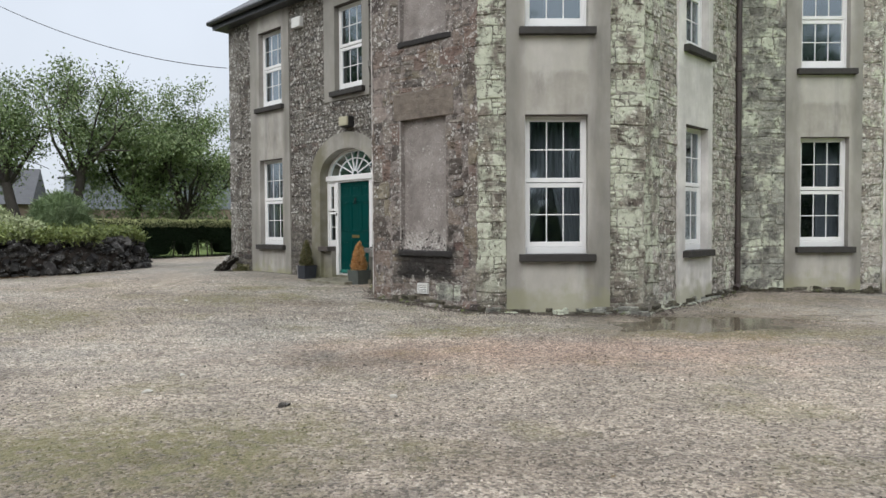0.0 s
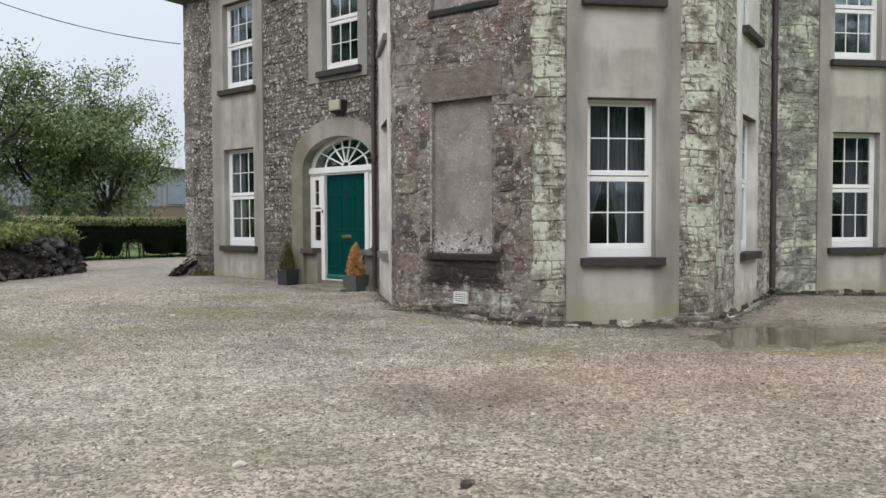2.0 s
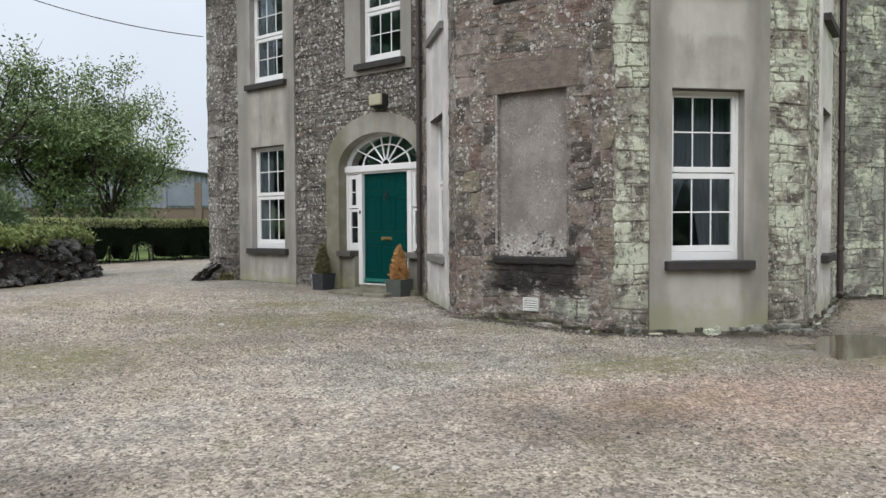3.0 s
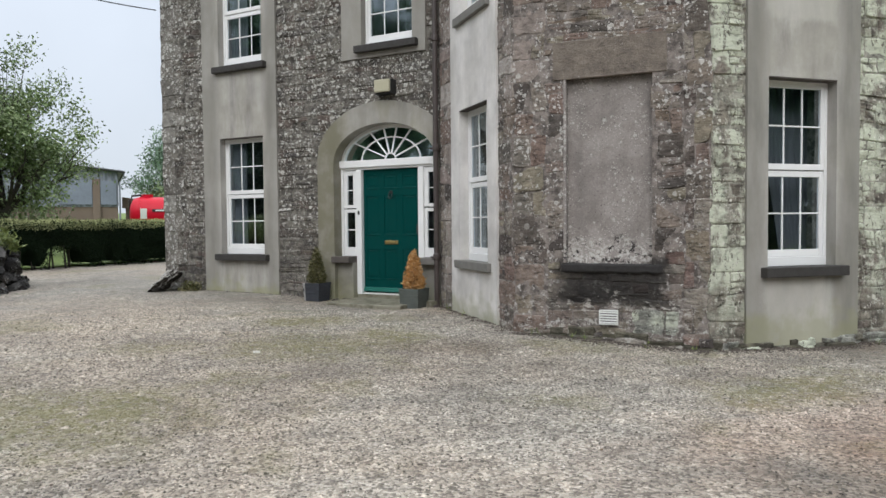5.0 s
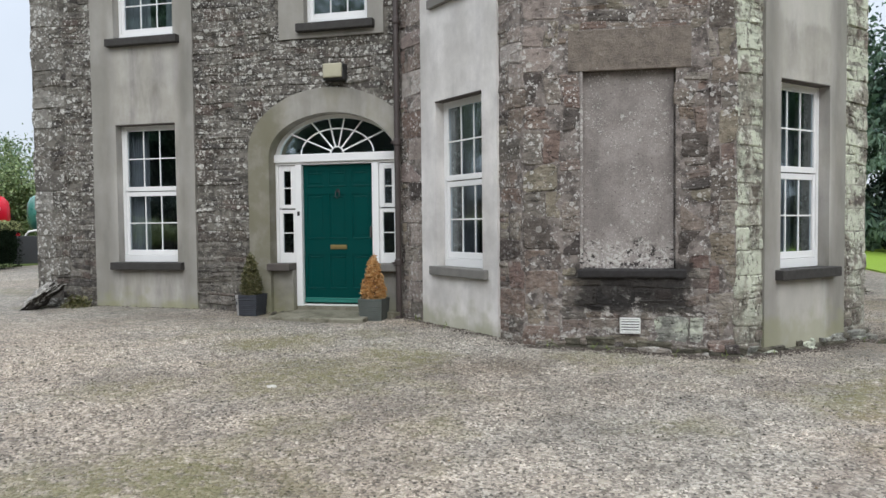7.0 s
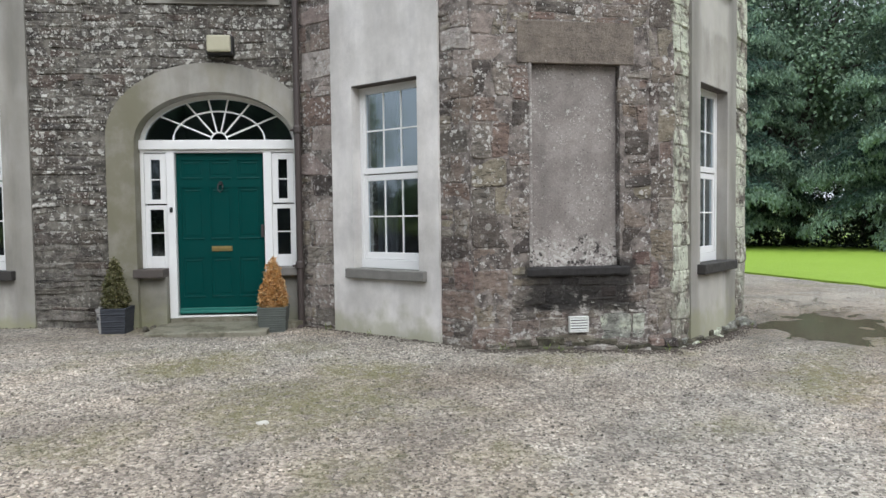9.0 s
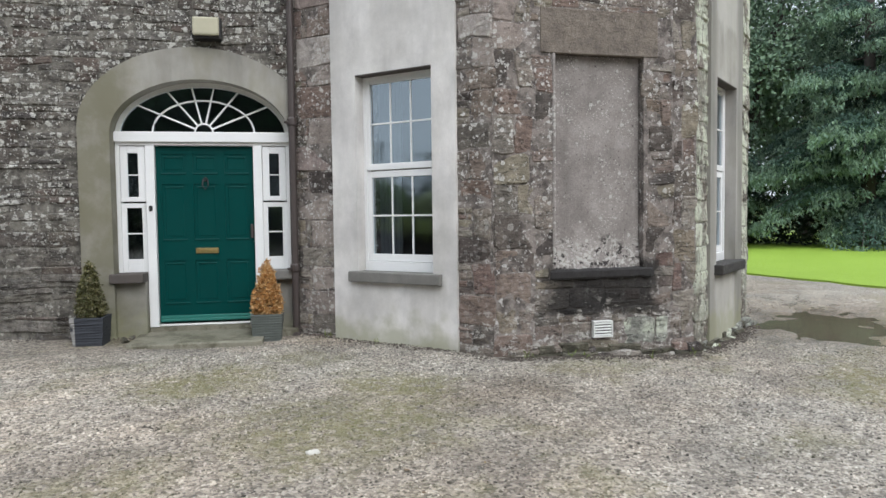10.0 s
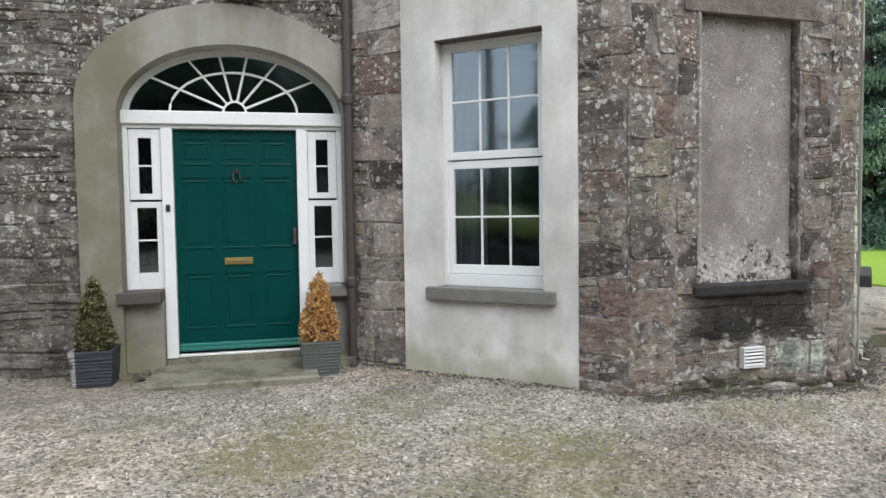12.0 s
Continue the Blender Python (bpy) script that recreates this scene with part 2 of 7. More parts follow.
def render_mat(name, base, algae=0.5, streak=0.5, stains=0.3, olive=False, win=None):
    k = Mat(name, 0.85, 0.3, local=True)
    big = k.noise(1.1, 5, 0.6)
    col = k.mix(k.band(big, 0.3, 0.7), tuple(c * 0.74 for c in base), tuple(c * 1.1 for c in base))
    runs = k.noise(1.0, 5, 0.6, k.stretch(2.6, 2.6, 0.55))
    col = k.mix(streak, col, k.ramp(runs, [(0.32, 0.52), (0.48, 0.95), (0.68, 1.2)]), "MULTIPLY")
    col = k.mix(0.25, col, k.ramp(k.noise(90, 3, 0.7), [(0.3, 0.75), (0.7, 1.2)]), "MULTIPLY")
    stain = k.band(k.noise(1.0, 6, 0.65, k.stretch(1.6, 1.6, 0.7)), 0.44, 0.62)
    col = k.mix(k.calc("MULTIPLY", stain, stains), col, (0.20, 0.185, 0.125))
    z = k.axis(2)
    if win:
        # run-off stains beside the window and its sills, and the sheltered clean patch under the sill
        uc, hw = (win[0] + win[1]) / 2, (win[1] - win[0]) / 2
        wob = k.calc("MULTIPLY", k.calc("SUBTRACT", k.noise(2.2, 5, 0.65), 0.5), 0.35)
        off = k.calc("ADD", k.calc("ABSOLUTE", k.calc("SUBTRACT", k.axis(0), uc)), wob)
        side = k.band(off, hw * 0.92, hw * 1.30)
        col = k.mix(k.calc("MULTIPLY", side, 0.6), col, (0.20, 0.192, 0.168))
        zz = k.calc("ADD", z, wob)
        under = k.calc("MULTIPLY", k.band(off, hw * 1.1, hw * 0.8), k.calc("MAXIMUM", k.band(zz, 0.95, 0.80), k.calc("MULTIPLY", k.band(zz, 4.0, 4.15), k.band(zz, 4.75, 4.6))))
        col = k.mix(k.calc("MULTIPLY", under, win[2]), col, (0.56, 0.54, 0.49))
    if olive:
        u = k.calc("ADD", k.axis(0), k.calc("MULTIPLY", k.calc("SUBTRACT", k.noise(1.4, 5, 0.65), 0.5), 1.0))
        old = k.calc("MULTIPLY", k.band(u, 5.0, 4.45), k.band(k.noise(2.4, 5, 0.6), 0.32, 0.55, 0.45, 1.0))
        col = k.mix(k.calc("MULTIPLY", old, 0.82), col, (0.160, 0.150, 0.098))
    low = k.band(k.calc("ADD", z, k.calc("MULTIPLY", k.calc("SUBTRACT", k.noise(3.5, 4), 0.5), 0.9)), 0.62, 0.2)
    col = k.mix(k.calc("MULTIPLY", low, algae), col, (0.27, 0.27, 0.14))
    k.bump(k.calc("ADD", k.noise(120, 3, 0.6), k.calc("MULTIPLY", k.noise(8, 3), 0.6)), 0.35, 0.006)
    return k.done(col)


M_RENDER = render_mat("weathered_cement_render", (0.42, 0.40, 0.365), 0.5, 0.85, 0.45)
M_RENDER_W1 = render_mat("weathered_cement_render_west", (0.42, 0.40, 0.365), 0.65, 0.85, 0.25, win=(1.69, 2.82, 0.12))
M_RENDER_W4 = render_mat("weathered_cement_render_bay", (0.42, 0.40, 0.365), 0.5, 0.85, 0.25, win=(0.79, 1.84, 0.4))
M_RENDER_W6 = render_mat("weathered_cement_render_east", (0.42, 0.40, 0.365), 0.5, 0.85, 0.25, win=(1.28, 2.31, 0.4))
# Paler, less streaked copy of the render for walls 2, 5 and 7.
M_RENDER_LIGHT = render_mat("pale_cement_render", (0.70, 0.675, 0.645), 0.60, 0.3, 0.16)
M_RENDER_DOOR = render_mat("door_surround_render", (0.318, 0.304, 0.27), 0.45, 0.5, 0.4, olive=True)


def blind_mat():
    k = Mat("rough_cement_infill", 0.92, 0.2, local=True)
    col = k.mix(k.band(k.noise(2.0, 6, 0.65), 0.34, 0.66), (0.215, 0.192, 0.177), (0.318, 0.287, 0.266))
    col = k.mix(0.35, col, k.ramp(k.noise(1.0, 5, 0.6, k.stretch(3, 3, 0.6)), [(0.35, 0.6), (0.5, 1.0), (0.65, 1.15)]), "MULTIPLY")
    col = k.mix(0.5, col, k.ramp(k.noise(50, 4, 0.7), [(0.3, 0.6), (0.7, 1.3)]), "MULTIPLY")
    z = k.axis(2)
    ragvec = k.wander(30, 0.012)
    for sc, size, lim in ((12, 0.33, 0.66), (24, 0.36, 0.60), (52, 0.38, 0.74)):
        dist, rc = k.cells(sc, ragvec)
        sepc = k.nt.nodes.new("ShaderNodeSeparateColor")
        k.put(sepc, 0, rc)
        keep = k.calc("MULTIPLY", k.band(sepc.outputs[1], lim, lim + 0.02), size)
        spot = k.band(k.calc("SUBTRACT", keep, k.calc("ADD", dist, k.calc("MULTIPLY", k.noise(70, 3), 0.15))), -0.08, -0.01)
        spot = k.calc("MULTIPLY", spot, k.band(k.noise(1.9, 5, 0.65), 0.42, 0.54))
        col = k.mix(k.calc("MULTIPLY", spot, 0.7), col, (0.52, 0.50, 0.46))
    col = k.mix(k.calc("MULTIPLY", k.band(k.noise(34, 3, 0.6), 0.64, 0.68), 0.75), col, (0.05, 0.044, 0.04))
    # crumbled patch above the sill
    ragged = k.calc("ADD", z, k.calc("MULTIPLY", k.calc("SUBTRACT", k.noise(3.5, 4, 0.6), 0.5), 0.9))
    worn = k.band(ragged, 1.50, 1.30)
    col = k.mix(k.calc("MULTIPLY", worn, k.band(k.noise(24, 4, 0.7), 0.50, 0.56)), col, (0.44, 0.42, 0.385))
    col = k.mix(k.calc("MULTIPLY", worn, k.band(k.noise(17, 5, 0.7), 0.55, 0.60)), col, (0.045, 0.04, 0.038))
    k.bump(k.noise(60, 5, 0.7), 0.7, 0.012)
    return k.done(col)


M_BLIND = blind_mat()


def plain_mat(name, base, rough=0.5, var=0.15, scale=6, metal=0.0, spec=0.5, bump=0.0):
    k = Mat(name, rough, spec)
    k.b.inputs["Metallic"].default_value = metal
    col = k.mix(k.noise(scale, 5, 0.6), tuple(c * (1 - var) for c in base), tuple(min(1, c * (1 + var)) for c in base))
    col = k.mix(var, col, k.ramp(k.noise(scale * 9, 3, 0.7), [(0.3, 0.7), (0.7, 1.2)]), "MULTIPLY")
    if bump:
        k.bump(k.noise(scale * 7, 4, 0.65), bump, 0.01)
    return k.done(col, k.band(k.noise(scale * 2, 3), 0.2, 0.8, rough * 0.8, min(1, rough * 1.2)))


M_WHITE = plain_mat("white_painted_frame", (0.78, 0.78, 0.77), 0.35, 0.05, 3)
M_OLDWHITE = plain_mat("off_white_paint", (0.68, 0.68, 0.65), 0.45, 0.10, 6)
M_DOOR = plain_mat("dark_green_gloss_paint", (0.0004, 0.047, 0.042), 0.42, 0.10, 2, spec=0.14)
M_DOORLIP = plain_mat("pale_green_weather_board", (0.02, 0.15, 0.12), 0.4, 0.12, 6)
M_BRASS = plain_mat("dull_brass", (0.45, 0.35, 0.15), 0.35, 0.15, 30, metal=0.9)
M_IRON = plain_mat("black_iron", (0.02, 0.02, 0.02), 0.45, 0.2, 20)
M_PIPE = plain_mat("brown_black_pipe_paint", (0.06, 0.047, 0.043), 0.5, 0.25, 9)
M_SILL = plain_mat("dark_slate_sill", (0.037, 0.034, 0.031), 0.8, 0.4, 7, bump=0.4)
# Dark brown sill stone; under the window heads it paints in the shade.
M_SOFFIT = plain_mat("dark_brown_sill_and_head_shade", (0.085, 0.072, 0.064), 0.9, 0.35, 7, bump=0.4)
M_SOOT = plain_mat("soot_black_stone", (0.022, 0.02, 0.019), 0.9, 0.4, 8, bump=0.6)
M_SILL_GREY = plain_mat("grey_stone_sill", (0.18, 0.173, 0.158), 0.8, 0.45, 7, bump=0.6)
M_LINTEL = stone_mat("plain_stone_lintel", [(0.175, 0.148, 0.122), (0.185, 0.157, 0.13)], 0.35, (0.50, 0.48, 0.44), 0.0, bed=0.1, even=True)
def step_mat():
    """Worn stone with damp olive-brown stains."""
    k = Mat("worn_green_stone_step", 0.55, 0.4)
    col = k.mix(k.noise(5, 6, 0.65), (0.17, 0.16, 0.115), (0.27, 0.255, 0.20))
    col = k.mix(k.calc("MULTIPLY", k.band(k.noise(3.2, 6, 0.7), 0.46, 0.60), 0.75), col, (0.075, 0.068, 0.04))
    col = k.mix(0.4, col, k.ramp(k.noise(60, 4, 0.7), [(0.3, 0.6), (0.7, 1.3)]), "MULTIPLY")
    k.bump(k.noise(30, 5, 0.7), 0.6, 0.012)
    return k.done(col)


M_STEP = step_mat()
def pot_mat():
    """Slate-grey pot whose weathered side is bleached."""
    k = Mat("slate_grey_planter", 0.75, 0.35, local=True)
    col = k.mix(k.noise(9, 5, 0.65), (0.026, 0.029, 0.036), (0.05, 0.054, 0.064))
    pale = k.calc("MULTIPLY", k.band(k.axis(0), -0.125, -0.138), k.band(k.noise(11, 5, 0.7), 0.36, 0.56))
    col = k.mix(k.calc("MULTIPLY", pale, 0.8), col, (0.34, 0.33, 0.31))
    k.bump(k.noise(50, 4, 0.7), 0.5, 0.01)
    return k.done(col)


M_POT = pot_mat()
M_POT_GREEN = plain_mat("grey_green_planter", (0.085, 0.095, 0.085), 0.8, 0.3, 8, bump=0.4)
M_SOIL = plain_mat("potting_soil", (0.03, 0.022, 0.016), 0.95, 0.3, 30, bump=0.8)
M_CREAM = plain_mat("yellowed_plastic", (0.43, 0.405, 0.29), 0.4, 0.1, 12)
M_SLATE = plain_mat("roof_slate", (0.06, 0.063, 0.07), 0.6, 0.3, 3, bump=0.3)
M_GUTTER = plain_mat("dark_gutter", (0.035, 0.037, 0.04), 0.45, 0.2, 6)
M_PLASTER = plain_mat("interior_plaster", (0.14, 0.135, 0.125), 0.9, 0.08, 2)
M_CURTAIN = plain_mat("grey_curtain_cloth", (0.29, 0.30, 0.31), 0.95, 0.12, 14)
M_BOARD = plain_mat("dark_floor_boards", (0.09, 0.06, 0.04), 0.5, 0.2, 4)
M_RED = plain_mat("red_tank_paint", (0.50, 0.003, 0.020), 0.4, 0.10, 2, spec=0.25)
M_TEAL = plain_mat("teal_tank_paint", (0.05, 0.17, 0.14), 0.3, 0.12, 3)
M_TYRE = plain_mat("tyre_rubber", (0.02, 0.02, 0.02), 0.9, 0.2, 10)
M_SHEET = plain_mat("grey_metal_cladding", (0.20, 0.22, 0.25), 0.5, 0.18, 0.7)
M_SHEET_BLUE = plain_mat("blue_grey_metal_sheet", (0.185, 0.212, 0.255), 0.45, 0.3, 0.9)
M_SHEET_ROOF = plain_mat("pale_shed_roof", (0.40, 0.42, 0.44), 0.5, 0.15, 0.5)
M_BLOCK = plain_mat("brown_block_wall", (0.17, 0.13, 0.10), 0.9, 0.25, 1.5)
M_BARK = plain_mat("bark", (0.055, 0.047, 0.04), 0.95, 0.35, 9, bump=0.8)
M_ROCK = stone_mat("dark_rockery_stone", [(0.035, 0.034, 0.032), (0.055, 0.052, 0.05), (0.025, 0.024, 0.024), (0.08, 0.077, 0.072)], 0.55, (0.36, 0.36, 0.34), 0.0)
M_BOULDER = stone_mat("grey_lichened_boulder", [(0.075, 0.068, 0.06), (0.055, 0.05, 0.045)], 0.5, (0.40, 0.39, 0.36), 0.0)
M_BOULDER_TOP = stone_mat("pale_boulder_upper_faces", [(0.40, 0.38, 0.345), (0.30, 0.285, 0.26)], 1.0, (0.60, 0.59, 0.55), 0.0)
M_WHITESTONE = plain_mat("white_pebble", (0.50, 0.48, 0.43), 0.8, 0.15, 20)


def glass_mat(name, ior):
    m = bpy.data.materials.new(name)
    m.use_nodes = True
    nt = m.node_tree
    nt.nodes.remove(nt.nodes["Principled BSDF"])
    out = nt.nodes["Material Output"]
    tr = nt.nodes.new("ShaderNodeBsdfTransparent")
    tr.inputs[0].default_value = (0.70, 0.80, 0.92, 1)
    gl = nt.nodes.new("ShaderNodeBsdfGlossy")
    gl.inputs["Color"].default_value = (0.84, 0.95, 1.0, 1)
    gl.inputs["Roughness"].default_value = 0.05
    fr = nt.nodes.new("ShaderNodeFresnel")
    fr.inputs["IOR"].default_value = ior
    mx = nt.nodes.new("ShaderNodeMixShader")
    nt.links.new(fr.outputs[0], mx.inputs[0])
    nt.links.new(tr.outputs[0], mx.inputs[1])
    nt.links.new(gl.outputs[0], mx.inputs[2])
    nt.links.new(mx.outputs[0], out.inputs[0])
    return m


M_GLASS = glass_mat("window_glass", 3.3)
M_GLASS_DOOR = glass_mat("dark_door_glass", 2.3)


def leaf_mat(name, cols, rough=0.55, spec=0.35):
    k = Mat(name, rough, spec)
    n = len(cols)
    col = k.ramp(k.chance(), [((i + 0.5) / n, c) for i, c in enumerate(cols)])
    col = k.mix(0.7, col, k.ramp(k.noise(0.9, 3), [(0.3, 0.6), (0.7, 1.35)]), "MULTIPLY")
    k.b.inputs["Subsurface Weight"].default_value = 0.0
    return k.done(col)


M_LEAF = leaf_mat("apple_leaf", [(0.105, 0.158, 0.058), (0.145, 0.205, 0.076), (0.19, 0.25, 0.10), (0.11, 0.165, 0.065), (0.245, 0.30, 0.145)])
# Both conifer greens are greyed towards blue to carry distance haze.
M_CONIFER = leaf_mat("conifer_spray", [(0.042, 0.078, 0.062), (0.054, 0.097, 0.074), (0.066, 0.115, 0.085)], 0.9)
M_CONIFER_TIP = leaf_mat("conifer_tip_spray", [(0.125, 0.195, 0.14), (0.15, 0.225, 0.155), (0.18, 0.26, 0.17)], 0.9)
M_DECID = leaf_mat("broad_leaf", [(0.055, 0.115, 0.07), (0.085, 0.155, 0.085), (0.11, 0.19, 0.10), (0.075, 0.135, 0.08)])
M_DECID_PALE = leaf_mat("pale_broad_leaf", [(0.12, 0.19, 0.13), (0.16, 0.24, 0.15), (0.20, 0.28, 0.18)])
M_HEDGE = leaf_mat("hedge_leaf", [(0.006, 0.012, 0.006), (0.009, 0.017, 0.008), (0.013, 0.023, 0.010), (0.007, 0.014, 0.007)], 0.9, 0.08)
# Leaf colour lowered to near black; it holds the shade below the trees.
M_UNDER = leaf_mat("undergrowth_leaf_with_shade", [(0.015, 0.027, 0.018), (0.022, 0.038, 0.024), (0.035, 0.055, 0.032)])
# Pale top against near-black sides: light on the hedge, put into leaf colour.
M_HEDGETOP = leaf_mat("lit_hedge_top_leaf", [(0.26, 0.28, 0.13), (0.28, 0.30, 0.145), (0.30, 0.32, 0.16)], 0.9, 0.1)
M_SHRUB = leaf_mat("shrub_leaf", [(0.27, 0.32, 0.15), (0.35, 0.39, 0.21), (0.43, 0.46, 0.29), (0.24, 0.29, 0.13)])
M_FEATHER = leaf_mat("feathery_leaf", [(0.13, 0.19, 0.085), (0.17, 0.235, 0.11), (0.22, 0.29, 0.15)])
M_TRAIL = leaf_mat("trailing_leaf", [(0.16, 0.20, 0.055), (0.21, 0.25, 0.075), (0.12, 0.16, 0.05)])
M_BOX = leaf_mat("box_leaf", [(0.095, 0.095, 0.032), (0.15, 0.135, 0.05), (0.05, 0.05, 0.02), (0.24, 0.215, 0.12), (0.075, 0.085, 0.03)])
M_DEAD = leaf_mat("dead_orange_leaf", [(0.42, 0.20, 0.055), (0.54, 0.31, 0.11), (0.32, 0.14, 0.04), (0.62, 0.43, 0.21)])
M_LITTER = leaf_mat("fallen_leaf", [(0.12, 0.07, 0.035), (0.2, 0.14, 0.06), (0.08, 0.05, 0.03)])


def forecourt(k, col):
    """Tracks, damp, moss and a reddish wash of grit, laid over a gravel colour; gives colour, wetness and roughness noise."""
    broad = k.noise(0.40, 6, 0.62)
    col = k.mix(0.85, col, k.ramp(broad, [(0.34, 0.70), (0.47, 0.95), (0.56, 1.05), (0.68, 1.22)]), "MULTIPLY")
    mid = k.noise(1.7, 6, 0.7, k.stretch(0.7, 1.3, 1.0))
    col = k.mix(0.8, col, k.ramp(mid, [(0.34, 0.66), (0.5, 1.0), (0.66, 1.24)]), "MULTIPLY")
    fine = k.noise(8.5, 6, 0.75)
    col = k.mix(0.7, col, k.ramp(fine, [(0.36, 0.66), (0.5, 1.0), (0.64, 1.3)]), "MULTIPLY")
    warm = k.calc("MAXIMUM", k.band(k.noise(0.22, 4, 0.6), 0.40, 0.60), k.band(k.axis(1), 9.5, 6.0))
    col = k.mix(warm, k.mix(1.0, col, (1.03, 1.025, 1.0), "MULTIPLY"), k.mix(1.0, col, (1.045, 0.98, 0.91), "MULTIPLY"))
    x, y = k.axis(0), k.axis(1)
    wob = k.calc("MULTIPLY", k.calc("SUBTRACT", k.noise(1.2, 7, 0.75), 0.5), 3.4)

    def patch(spots):
        """Ragged patches (x, y, half length, half width) on the ground."""
        total = None
        for px, py, ax, ay in spots:
            a = k.calc("DIVIDE", k.calc("SUBTRACT", x, px), ax)
            b = k.calc("DIVIDE", k.calc("SUBTRACT", y, py), ay)
            r = k.calc("SQRT", k.calc("ADD", k.calc("MULTIPLY", a, a), k.calc("MULTIPLY", b, b)))
            m = k.band(k.calc("ADD", r, wob), 1.45, 0.3)
            total = m if total is None else k.calc("MAXIMUM", total, m)
        return total

    pale = patch(((-3.8, 9.0, 3.2, 2.0), (3.4, 6.4, 2.0, 1.2), (-0.8, 6.0, 0.8, 0.8), (-3.2, 11.4, 1.4, 0.8), (7.5, 10.2, 3.2, 2.2), (-7.6, 15.2, 3.0, 2.6)))
    col = k.mix(k.calc("MULTIPLY", pale, 0.5), col, k.mix(1.0, col, (1.16, 1.15, 1.14), "MULTIPLY"))
    dark = patch(((0.4, 4.5, 0.9, 0.5), (-2.0, 4.3, 1.7, 0.9), (-1.2, 3.6, 1.2, 0.6), (-3.6, 3.4, 0.8, 0.6), (-1.2, 8.0, 0.9, 0.6), (-2.4, 12.6, 1.0, 0.4), (-5.2, 7.2, 0.8, 0.5)))
    col = k.mix(k.calc("MULTIPLY", dark, 0.75), col, k.mix(1.0, col, (0.60, 0.585, 0.56), "MULTIPLY"))
    mossy = patch(((-2.3, 4.8, 1.7, 0.9), (-6.1, 10.7, 1.0, 0.9), (-4.1, 13.0, 0.9, 0.7), (-3.9, 14.8, 0.7, 0.6), (-3.0, 13.4, 0.6, 0.5), (4.2, 9.9, 2.0, 0.7), (0.0, 10.0, 1.0, 0.5), (-7.5, 8.0, 1.0, 0.8)))
    moss = k.calc("MULTIPLY", k.calc("MAXIMUM", mossy, k.calc("MULTIPLY", k.band(k.noise(0.55, 5, 0.65, k.stretch(1, 1, 0.3)), 0.52, 0.64), 0.6)), k.band(k.noise(9, 4, 0.7), 0.34, 0.56))
    col = k.mix(k.calc("MULTIPLY", moss, 0.70), col, (0.155, 0.148, 0.052))
    dx = k.calc("SUBTRACT", x, 1.8)
    dy = k.calc("SUBTRACT", y, 8.5)
    r = k.calc("SQRT", k.calc("ADD", k.calc("MULTIPLY", k.calc("MULTIPLY", dx, dx), 0.12), k.calc("MULTIPLY", dy, dy)))
    red = k.band(k.calc("ADD", r, k.calc("MULTIPLY", k.noise(1.2, 5, 0.65), 2.4)), 3.2, 1.0)
    col = k.mix(k.calc("MULTIPLY", red, 0.55), col, k.mix(1.0, col, (1.22, 0.86, 0.74), "MULTIPLY"))
    wx = k.calc("SUBTRACT", x, 3.9)
    wy = k.calc("SUBTRACT", y, 11.0)
    wr = k.calc("SQRT", k.calc("ADD", k.calc("MULTIPLY", k.calc("MULTIPLY", wx, wx), 0.3), k.calc("MULTIPLY", wy, wy)))
    wet = k.band(k.calc("ADD", wr, k.calc("MULTIPLY", k.noise(1.5, 5, 0.65), 1.6)), 2.5, 1.2)
    damp = k.calc("MULTIPLY", k.band(k.noise(0.8, 6, 0.7), 0.56, 0.66), 0.6)
    soaked = patch(((6.2, 11.6, 2.6, 1.3),))
    wet = k.calc("MAXIMUM", wet, damp)
    col = k.mix(k.calc("MULTIPLY", wet, 0.8), col, k.mix(1.0, col, (0.50, 0.45, 0.39), "MULTIPLY"))
    return col, k.calc("MAXIMUM", wet, soaked), mid


def gravel_mat():
    k = Mat("wet_grey_gravel", 0.8, 0.45)
    d1, c1 = k.cells(42)
    d2, c2 = k.cells(95)
    sp = k.nt.nodes.new("ShaderNodeSeparateColor")
    k.put(sp, 0, c1)
    col = k.ramp(sp.outputs[0], [(0.05, (0.052, 0.048, 0.040)), (0.30, (0.185, 0.169, 0.142)), (0.56, (0.347, 0.317, 0.271)), (0.82, (0.465, 0.432, 0.375)), (0.98, (0.560, 0.532, 0.480))])
    sp2 = k.nt.nodes.new("ShaderNodeSeparateColor")
    k.put(sp2, 0, c2)
    col = k.mix(0.4, col, k.ramp(sp2.outputs[1], [(0.0, (0.13, 0.115, 0.10)), (1.0, (0.40, 0.36, 0.31))]))
    col, wet, mid = forecourt(k, col)
    k.bump(k.calc("ADD", k.calc("MULTIPLY", d1, -1.0), k.calc("MULTIPLY", d2, -0.4)), 1.0, 0.02)
    return k.done(col, k.calc("SUBTRACT", k.band(mid, 0.35, 0.65, 0.62, 0.9), k.calc("MULTIPLY", wet, 0.42)))


M_GRAVEL = gravel_mat()


def pebble_mat():
    k = Mat("loose_pebble", 0.75, 0.45)
    col = k.ramp(k.chance(), [(0.05, (0.052, 0.048, 0.040)), (0.28, (0.185, 0.169, 0.145)), (0.56, (0.337, 0.310, 0.266)), (0.84, (0.465, 0.432, 0.380)), (0.98, (0.560, 0.532, 0.480))])
    col, wet, mid = forecourt(k, col)
    return k.done(col)


M_PEBBLE = pebble_mat()


